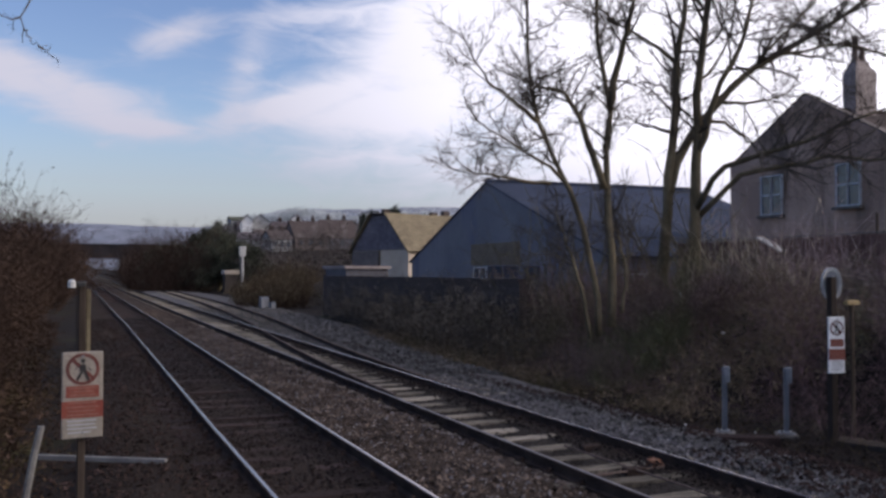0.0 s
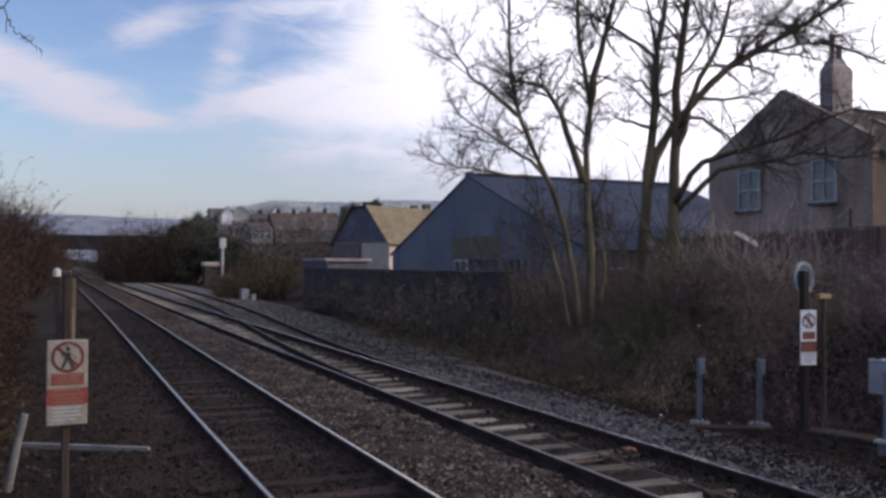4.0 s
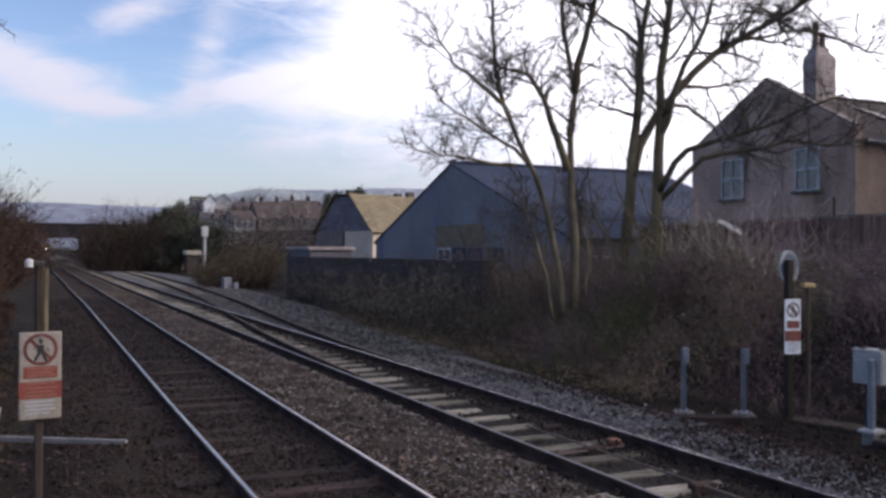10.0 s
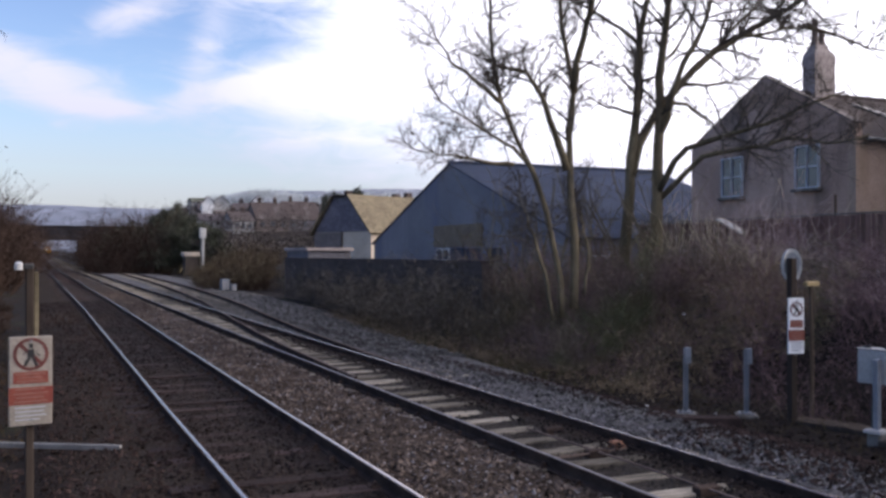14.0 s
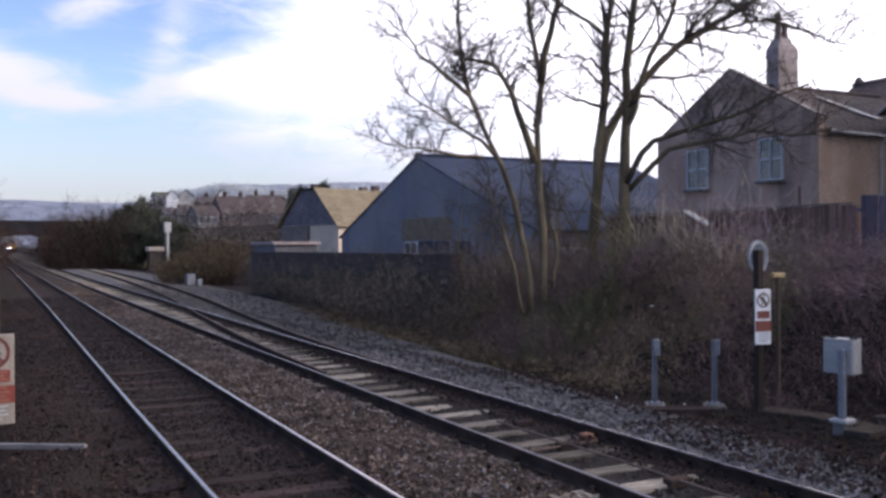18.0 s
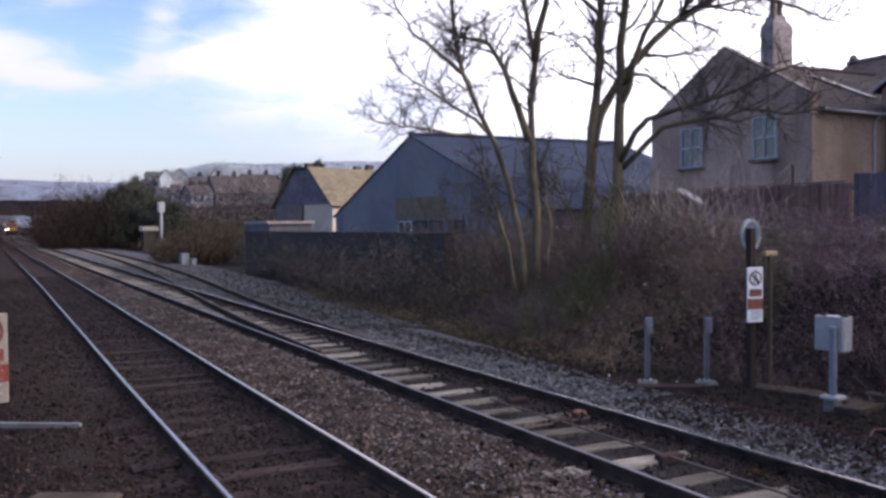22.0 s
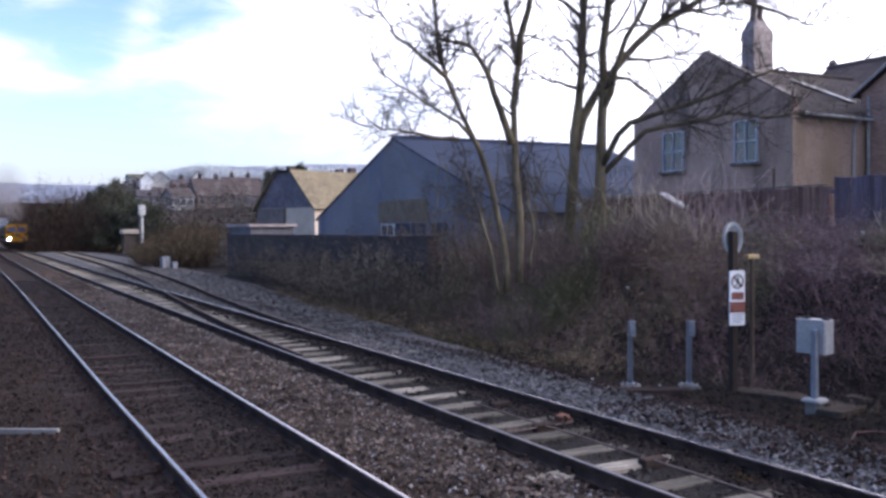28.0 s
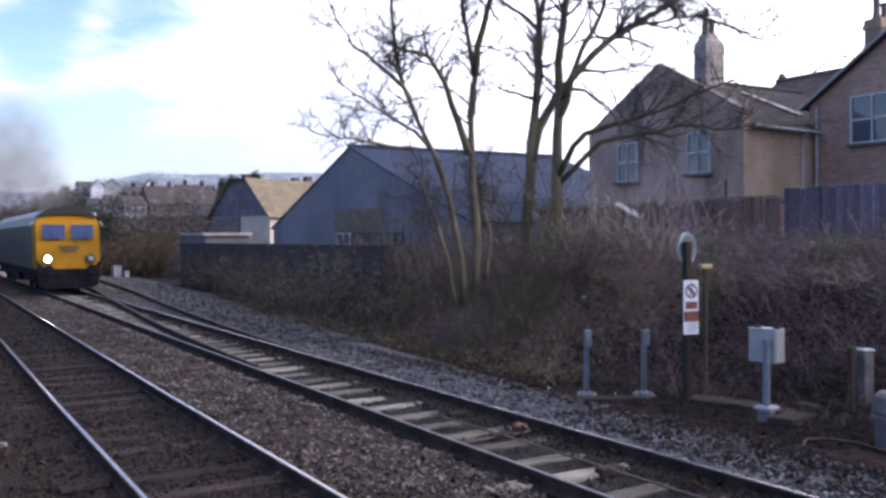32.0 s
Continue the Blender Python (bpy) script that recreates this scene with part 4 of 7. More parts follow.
def bare_tree(name, label, limbs, seed, n1, n2, n3, span):
    rng = np.random.default_rng(seed)
    root = limbs[0][2][0]
    tr = thing(name, label, "tree", Matrix.Translation(root))
    base = np.array(root)
    P, R = [], []
    for nm, r, pts in limbs:
        p = resample(pts, 12)
        p[1:-1] += rng.normal(0, 0.02, (10, 3))
        taper = np.linspace(1, 0.3 if nm.startswith("trunk") else 0.26, 12)
        rr = r * taper
        P.append(p), R.append(rr)
        b = Build()
        b.tube([tuple(q - base) for q in p], list(rr), 8)
        part("trunk" if nm.startswith("trunk") else "limb", b, M_BARK, tr, smooth=True)
    P, R = np.array(P), np.array(R)
    up = np.array([0, 0, 1.0])
    c, d, r = along(P, R, n1, rng, 0.42, 1.0, np.array([0.7 if q[0].startswith("trunk") else 1.0 for q in limbs]))
    side = rng.normal(0, 1, (n1, 3))
    p1, r1 = shoots(c, d * 0.7 + side * 0.75 + up * 0.35, span * (0.5 + rng.random(n1)), np.clip(r * 0.45, 0.015, 0.046), rng, 6, 0.18)
    c, d, r = along(p1, r1, n2, rng, 0.15, 1.0)
    p2, r2 = shoots(c, d * 0.8 + rng.normal(0, 0.7, (n2, 3)) + up * 0.15, span * 0.45 * (0.4 + rng.random(n2)), np.clip(r * 0.5, 0.006, 0.013), rng, 4, 0.2)
    c, d, r = along(p2, r2, n3, rng, 0.15, 1.0)
    p3, r3 = shoots(c, d * 0.9 + rng.normal(0, 0.6, (n3, 3)), span * 0.36 * (0.4 + rng.random(n3)), np.full(n3, 0.003), rng, 4, 0.14)
    for i in range(n1):
        v, f = tubes(p1[i:i + 1] - base, r1[i:i + 1], 5)
        raw("branch", v, f, M_TWIG, tr)
    for nm, p, r in (("twig_spray", p2, r2), ("fine_twig_spray", p3, r3)):
        v, f = tubes(p - base, r * (1.3 if nm.startswith("fine") else 1.0), 2 if nm.startswith("fine") else 3)
        raw(nm, v, f, M_TWIG, tr)["kind"] = "stuff"
    return tr


TREE_B = [
    ("trunk_a", 0.17, [(14.43, 20.13, 1.4), (14.36, 19.83, 2.99), (14.46, 19.77, 4.49), (14.51, 19.74, 5.39), (14.64, 19.68, 6.74), (14.65, 19.67, 7.87), (14.85, 19.57, 8.99), (14.63, 19.12, 10.61)]),
    ("trunk_b", 0.185, [(15.03, 19.53, 1.19), (15.07, 19.5, 2.99), (15.1, 19.48, 4.49), (15.13, 19.46, 5.69), (15.11, 19.46, 7.19), (15.3, 19.37, 8.39), (15.41, 19.31, 9.89), (15.28, 19.36, 11.69)]),
    ("limb_a", 0.14, [(14.46, 19.77, 4.34), (14.86, 19.91, 5.35), (15.46, 19.97, 6.16), (16.15, 19.87, 6.89), (16.99, 19.7, 7.74), (18.06, 19.54, 8.41), (19.5, 19.1, 9.25), (20.52, 18.63, 10.05), (21.53, 18.16, 11.0)]),
    ("limb_b", 0.1, [(15.12, 19.47, 5.39), (15.17, 19.11, 6.09), (15.31, 18.71, 7.21), (15.64, 18.34, 7.97), (15.79, 18.05, 9.14), (15.81, 17.81, 10.36)]),
    ("limb_c", 0.095, [(15.09, 19.49, 3.89), (15.11, 19.04, 4.45), (15.24, 18.64, 4.94), (15.64, 18.13, 5.17), (16.14, 17.47, 5.31), (16.68, 16.88, 5.59), (17.1, 16.2, 5.9), (17.45, 15.5, 6.1)]),
    ("limb_d", 0.085, [(15.16, 19.46, 3.74), (15.44, 19.0, 4.2), (15.68, 18.44, 4.72), (16.16, 17.9, 4.89), (16.72, 17.31, 4.98), (17.19, 16.87, 5.2), (17.49, 16.41, 4.99), (17.75, 15.8, 4.93), (17.9, 15.2, 5.06)]),
    ("limb_e", 0.06, [(16.99, 19.7, 7.74), (17.7, 19.37, 8.21), (18.41, 19.05, 8.36), (19.41, 18.59, 8.52), (20.4, 18.14, 8.61)]),
    ("limb_f", 0.055, [(14.57, 19.72, 5.92), (14.01, 19.75, 6.08), (13.49, 19.77, 6.13), (13.1, 19.83, 6.38)]),
    ("limb_g", 0.06, [(14.65, 19.67, 7.82), (14.38, 20.01, 8.26), (14.0, 20.51, 8.7), (13.5, 20.85, 9.08), (13.19, 21.21, 9.68), (13.01, 21.51, 10.52)]),
    ("limb_i", 0.06, [(16.99, 19.7, 7.74), (17.7, 19.7, 8.41), (18.56, 19.64, 9.2), (19.44, 19.45, 10.14), (20.02, 19.18, 11.11)]),
    ("limb_j", 0.05, [(16.22, 19.84, 6.89), (17.06, 19.67, 6.93), (17.85, 19.53, 7.09), (18.56, 19.42, 7.51)]),
    ("limb_k", 0.05, [(15.11, 19.46, 7.19), (15.95, 19.62, 7.91), (16.63, 19.86, 8.96), (16.91, 19.95, 10.11)]),
    ("limb_l", 0.055, [(19.41, 18.59, 8.52), (20.12, 18.27, 8.33), (20.97, 17.88, 7.94), (21.51, 17.64, 7.83)]),
    ("limb_m", 0.05, [(18.06, 19.54, 8.41), (19.07, 19.3, 8.29), (19.87, 19.04, 8.16)]),
    ("limb_h", 0.06, [(15.29, 19.38, 6.29), (16.1, 19.45, 6.24), (16.58, 19.46, 6.01), (17.03, 19.47, 5.77)]),
]
TREE_A = [
    ("trunk_a", 0.105, [(11.44, 17.87, 1.0), (11.49, 17.84, 2.38), (11.44, 18.08, 3.97), (11.47, 18.06, 5.03), (11.52, 18.03, 6.02), (11.37, 18.09, 7.28), (11.2, 18.17, 7.94), (11.3, 18.12, 9.0), (11.1, 17.98, 10.12)]),
    ("limb_a", 0.1, [(11.52, 18.03, 6.09), (11.5, 17.81, 6.71), (11.56, 17.56, 7.51), (11.68, 17.29, 8.3), (11.68, 17.06, 9.38)]),
    ("limb_b", 0.1, [(11.4, 18.09, 4.23), (11.03, 18.04, 5.13), (10.65, 17.99, 5.95), (10.28, 17.93, 6.34), (9.81, 17.93, 6.48), (9.34, 17.92, 6.49)]),
    ("trunk_b", 0.078, [(11.07, 17.82, 0.81), (11.01, 17.84, 1.98), (10.74, 17.96, 3.28), (10.42, 18.1, 4.3), (9.96, 18.08, 5.01), (9.67, 18.11, 5.7), (9.46, 18.09, 6.45), (9.32, 18.04, 7.19), (9.34, 17.91, 8.05), (9.27, 17.94, 8.81), (9.24, 17.73, 9.74)]),
    ("limb_c", 0.05, [(10.48, 18.07, 4.19), (10.08, 18.03, 4.59), (9.46, 18.09, 4.92), (8.79, 18.18, 5.3), (8.08, 18.28, 5.72)]),
    ("limb_d", 0.05, [(10.06, 18.26, 4.32), (9.35, 18.15, 4.35), (8.48, 18.1, 4.43), (7.7, 18.02, 4.47)]),
    ("limb_e", 0.06, [(9.67, 18.11, 5.7), (9.08, 18.04, 6.03), (8.48, 18.1, 6.49), (8.05, 18.07, 6.95)]),
    ("stem_a", 0.06, [(10.74, 17.64, 0.77), (10.61, 17.8, 1.86), (10.42, 18.11, 2.89), (10.23, 18.3, 3.68)]),
    ("stem_b", 0.05, [(11.66, 17.77, 1.33), (11.89, 17.88, 2.24), (11.78, 18.14, 3.18), (11.57, 18.24, 3.58)]),
]
bare_tree("bare_tree", "leafless grey-barked tree with two trunks on the bank", TREE_B, 11, 270, 3100, 8500, 1.3)
bare_tree("bare_tree", "leafless many-stemmed tree leaning over the old wall", TREE_A, 12, 210, 2500, 6800, 0.85)

TREE_C = [
    ("trunk_a", 0.2, [(-4.3, 14.6, 0.6), (-4.2, 14.5, 2.6), (-4.0, 14.3, 5.0), (-3.9, 14.2, 7.4)]),
    ("limb_a", 0.06, [(-4.0, 14.3, 5.2), (-2.9, 13.9, 6.5), (-1.6, 13.5, 7.0), (-0.63, 13.38, 6.5)]),
    ("limb_b", 0.02, [(-0.66, 13.38, 6.55), (-0.71, 13.38, 5.97), (-0.77, 13.43, 5.68), (-0.77, 13.49, 5.42)]),
    ("limb_c", 0.012, [(-0.77, 13.49, 5.6), (-0.63, 13.5, 5.45), (-0.5, 13.53, 5.32)]),
]
bare_tree("bare_tree", "leafless tree with one branch hanging over the verge", TREE_C, 13, 10, 40, 90, 0.3)
TREE_D = [
    ("trunk_a", 0.17, [(43.4, 35.2, 1.6), (43.5, 34.9, 5.0), (43.7, 34.4, 8.6), (43.85, 33.9, 11.1)]),
    ("limb_a", 0.075, [(43.8, 34.0, 10.7), (44.3, 33.13, 11.78), (44.87, 32.22, 12.22), (45.3, 31.54, 12.42), (45.73, 30.81, 12.76)]),
    ("limb_b", 0.045, [(44.87, 32.22, 12.22), (45.2, 31.6, 12.1), (45.6, 31.0, 12.25)]),
    ("limb_c", 0.035, [(43.75, 34.2, 10.0), (43.2, 34.6, 10.9), (42.6, 35.2, 11.4)]),
]
bare_tree("bare_tree", "leafless garden tree behind the terrace roof", TREE_D, 14, 14, 60, 160, 0.7)

# ---- scrub and hedges ----


def clump(x, y):
    """Rounded hummocks in the growth, about two metres across."""
    return 0.72 + 0.5 * np.clip(np.sin(x * 2.1 + 1.3 * np.sin(y * 0.7)) * np.sin(y * 1.5 + 0.8 * np.sin(x * 1.2)) + 0.3 * np.sin(x * 4.7 + y * 3.1), -0.6, 1.0)


def scrub(name, label, n_stems, n_leaves, place, height, rng, stem_mat, leaf_mat, leaf_size=0.05, thick=0.006, droop=0.12, lean=0.6, side=2):
    """A tangle of arching stems with withered leaves over the ground. place(rng, n) gives x, y."""
    th = thing(name, label, "scrub", None, "", "stuff")
    x, y = place(rng, n_stems)
    h = height(x, y) * (0.55 + 0.5 * rng.random(n_stems))
    roots = np.stack([x, y, land(x, y) - 0.03], 1)
    heads = np.stack([rng.normal(0, lean, n_stems), rng.normal(0, lean, n_stems), np.ones(n_stems)], 1)
    p, r = shoots(roots, heads, h * 1.25, np.full(n_stems, thick) * (0.6 + 0.8 * rng.random(n_stems)), rng, 4, 0.26, droop * 1.5)
    v, f = tubes(p, r, 2)
    raw("stems", v, f, stem_mat, th)["kind"] = "stuff"
    m = n_stems * side
    c, d, rr = along(p, r, m, rng, 0.2, 1.0)
    p2, r2 = shoots(c, d + rng.normal(0, 0.8, (m, 3)), np.repeat(h, side) * 0.3, np.full(m, thick * 0.5), rng, 3, 0.35, droop * 1.4)
    v, f = tubes(p2, r2, 2)
    raw("side_shoots", v, f, stem_mat, th)["kind"] = "stuff"
    if n_leaves:
        c, d, rr = along(np.concatenate([p[:, 1:], p2]), np.concatenate([r[:, 1:], r2]), n_leaves, rng, 0.0, 1.0)
        v, f = leaves(c + rng.normal(0, 0.05, c.shape), leaf_size, rng)
        raw("leaves", v, f, leaf_mat, th)["kind"] = "stuff"
    return th


def band(x0, x1, y0, y1, foot=True, power=1.0):
    def place(rng, n):
        y = y0 + (y1 - y0) * rng.random(n) ** power
        x = x0 + (x1 - x0) * rng.random(n)
        return (x + bank_foot(y) if foot else x), y
    return place


def beyond_wall(rng, n):
    y = 63.5 + 36.5 * rng.random(n)
    return y * (0.168 + 0.077 * rng.random(n)) - 0.4, y


rs = np.random.default_rng(21)
scrub("bramble_bank", "tangled reddish-brown brambles covering the bank", 13000, 62000, band(0.3, 6.0, 2.5, 23), lambda x, y: (0.5 + 0.7 * sstep(0.2, 4.0, x - bank_foot(y))) * clump(x, y), rs, M_BRAMBLE, M_DEADLEAF, 0.021, 0.004, 0.16, 0.9)
scrub("bramble_bank", "dark dead undergrowth below the trees and wall", 8500, 68000, band(-0.8, 4.2, 13, 36), lambda x, y: (0.35 + 1.0 * sstep(-0.4, 3.0, x - bank_foot(y))) * clump(x, y), rs, M_OLIVE, M_OLIVE, 0.026, 0.005, 0.14, 0.8)
scrub("ivy_thicket", "dark ivy and thicket in front of the wall", 2600, 78000, band(0.5, 2.8, 22, 53), lambda x, y: 1.75 + 0.35 * np.sin(y * 1.3), rs, M_TWIG, M_IVY, 0.034, 0.008, 0.10, 0.5)
scrub("bramble_bank", "pale dead stems and straw over the upper bank", 12000, 12000, band(3.4, 7.7, 2.5, 20), lambda x, y: (0.48 + 0.24 * sstep(4.0, 6.5, x - bank_foot(y))) * (0.45 + 0.7 * clump(x, y)), rs, M_STRAW, M_STRAW, 0.022, 0.0045, 0.14, 1.7, 1)
scrub("bramble_bank", "straggling bare shoots among the trees", 500, 0, band(1.0, 4.2, 16, 30), lambda x, y: 1.9 + 0 * x, rs, M_BRAMBLE, M_BRAMBLE, 0.02, 0.006, 0.05, 0.4)
scrub("pale_saplings", "thin yellow-grey shoots leaning among the trees", 90, 0, band(1.8, 4.6, 18, 27), lambda x, y: 3.6 + 0 * x, rs, M_SAPLING, M_SAPLING, 0.02, 0.018, 0.02, 0.22, 3)
scrub("bramble_bank", "bare brown brush round the feet of the trees", 1700, 17000, lambda rng, n: (lambda y: (10.6 + 3.8 * rng.random(n), y))(16.9 + 1.4 * rng.random(n)), lambda x, y: 1.3 + 0.5 * np.sin(x * 2.1), rs, M_DEADLEAF, M_DEADLEAF, 0.022, 0.006, 0.05, 0.4)
scrub("pale_bush", "pale grey leafless bush beside the garden fence", 230, 0, band(4.6, 6.6, 15.5, 19.5), lambda x, y: 1.9 + 0 * x, rs, M_STRAW, M_STRAW, 0.02, 0.007, 0.06, 0.55, 4)
scrub("bramble_canes", "long arching bramble canes on the bank", 170, 0, band(1.5, 6.0, 3, 18), lambda x, y: 1.7 + 0 * x, rs, M_BRAMBLE, M_BRAMBLE, 0.02, 0.005, 0.32, 0.9)
scrub("green_grass", "patches of green grass at the foot of the bank", 2200, 0, band(-0.9, 1.4, 14, 32), lambda x, y: 0.2 + 0.3 * np.clip(np.sin(y * 1.1) + np.sin(x * 2.3 + y), 0, 2), rs, M_GREEN, M_GREEN, 0.02, 0.006, 0.25)
scrub("grass_verge", "straggling yellow-green grass at the bank foot", 4200, 0, band(-1.2, 1.2, 3, 34), lambda x, y: 0.26 + 0 * x, rs, M_GRASS, M_GRASS, 0.04, 0.004, 0.25)
scrub("dead_grass", "dead grass and weeds beside the nearer track", 4500, 6000, band(-3.5, 0.5, 7, 34, False, 1.3), lambda x, y: 0.08 + 0.3 * sstep(0.0, 1.8, -x), rs, M_GRASS, M_GRASS, 0.03, 0.003, 0.25)
scrub("brown_undergrowth", "dense brown undergrowth beside the nearer track", 7000, 42000, band(-6.5, -0.8, 13, 48, False, 1.5), lambda x, y: 0.35 + 2.4 * sstep(0.8, 4.2, -x), rs, M_HEDGE, M_HEDGE, 0.05, 0.009, 0.08, 0.5, 1)
scrub("brown_scrub", "olive-brown leafless scrub beyond the end of the wall", 3200, 66000, beyond_wall, lambda x, y: (2.5 + 0.5 * np.sin(y * 0.7 + x)) * (0.55 + 0.45 * sstep(0.165, 0.205, x / y)), rs, M_HEDGE, M_BROWN_SCRUB, 0.042, 0.012, 0.05, 0.45)
scrub("hedge_bank", "dark brown leafless hedge along the line", 7500, 85000, band(-9.0, -2.0, 26, 120, False, 1.1), lambda x, y: 1.6 + 3.7 * sstep(2.0, 6.0, -x) * (0.75 + 0.25 * np.sin(y * 0.35)), rs, M_HEDGE, M_HEDGE, 0.065, 0.016, 0.03, 0.3, 1)
scrub("hedge_bank", "far dark hedge running up to the bridge", 2600, 46000, band(-11, -1.3, 100, 198, False), lambda x, y: 6.0 + 1.6 * sstep(2.5, 6, -x), rs, M_HEDGE, M_HEDGE, 0.1, 0.02, 0.05, 0.4)
scrub("hedge_bank", "tall leafless bushes crowding the nearer track", 2200, 62000, band(-7.0, -0.9, 62, 130, False), lambda x, y: 4.6 + 2.2 * sstep(1.2, 4.0, -x) + 0.6 * np.sin(y * 0.4 + x), rs, M_HEDGE, M_HEDGE, 0.06, 0.016, 0.03, 0.3, 2)
scrub("far_thicket", "far leafless thicket beside the line", 2600, 42000, lambda rng, n: (lambda y: (y * (0.05 + 0.085 * rng.random(n)), y))(118 + 80 * rng.random(n)), lambda x, y: 5.6 + 2.2 * sstep(0.05, 0.07, x / y), rs, M_HEDGE, M_HEDGE, 0.1, 0.02, 0.05, 0.4)
scrub("rough_grass", "rank brown grass and weeds beside the sign", 6000, 22000, band(-5.0, -0.2, 8.2, 22, False, 1.3), lambda x, y: 0.16 + 0.6 * sstep(0.3, 2.2, -x), rs, M_WEED, M_WEED, 0.028, 0.004, 0.2, 0.7)


def evergreen(x, y, h, w, seed):
    """A ragged evergreen: trunk, tiers of boughs and a crown of small leaf clumps."""
    rng = np.random.default_rng(seed)
    z = float(land(x, y))
    th = thing("evergreen_tree", "dark ragged evergreen tree beside the line", "tree", Matrix.Translation((x, y, z)))
    b = Build()
    b.tube([(0, 0, -0.2), (0.1, 0, h * 0.5), (0, 0.1, h * 0.95)], [0.22, 0.14, 0.03], 7)
    part("trunk", b, M_BARK, th)
    n = 70
    u = rng.random(n)
    a = rng.random(n) * 6.28
    root = np.stack([0 * u, 0 * u, h * (0.12 + 0.8 * u)], 1)
    ln = w * (1.1 - 0.85 * u) * (0.6 + 0.6 * rng.random(n))
    p, r = shoots(root, np.stack([np.cos(a), np.sin(a), 0.35 + 0.5 * u], 1), ln, np.full(n, 0.04), rng, 5, 0.15, 0.03)
    v, f = tubes(p, r, 3)
    raw("bough_spray", v, f, M_TWIG, th)["kind"] = "stuff"
    c, d, rr = along(p, r, 8000, rng, 0.1, 1.0)
    v, f = leaves(c + rng.normal(0, 0.3, c.shape), 0.13, rng)
    raw("crown", v, f, M_CONIFER, th)


for i, (x, y, h, w) in enumerate(((16.6, 127, 8.7, 3.4), (15.4, 129, 7.9, 3.2), (17.9, 124, 8.1, 3.2), (19.0, 121, 6.9, 3.2), (20.0, 117, 5.6, 3.0), (14.2, 134, 6.6, 3.2), (17.2, 120, 6.0, 3.6), (21.2, 116, 4.8, 2.8), (15.6, 124, 5.0, 3.4), (16.9, 133, 9.0, 3.0), (13.1, 136, 7.3, 2.7), (11.4, 137, 6.6, 2.5), (9.8, 136, 6.0, 2.2))):
    evergreen(x, y, h, w, 60 + i)

# ---- old brick wall ----


def build_wall():
    w = thing("boundary_wall", "old soot-dark brick wall with a flat coping", "wall", None, "", "structure")
    a, b = Vector((14.15, 54.0, 0)), Vector((12.35, 24.0, 0))
    n = 14
    d = (b - a) / n
    side = Vector((-d.y, d.x, 0)).normalized() * 0.17
    for i in range(n):
        p, q = a + d * i, a + d * (i + 1) - d.normalized() * 0.012
        bd = Build()
        poly = [p - side, q - side, q + side, p + side]
        bd.prism([(v.x, v.y) for v in poly], "z", -0.6, 1.98)
        part("wall_panel", bd, M_BRICK_DARK, w)
        c = Build()
        poly = [p - side * 1.25, q - side * 1.25, q + side * 1.25, p + side * 1.25]
        c.prism([(v.x, v.y) for v in poly], "z", 1.983, 2.07)
        part("coping", c, M_BRICK_DARK, w)


build_wall()

# ---- blue shed ----


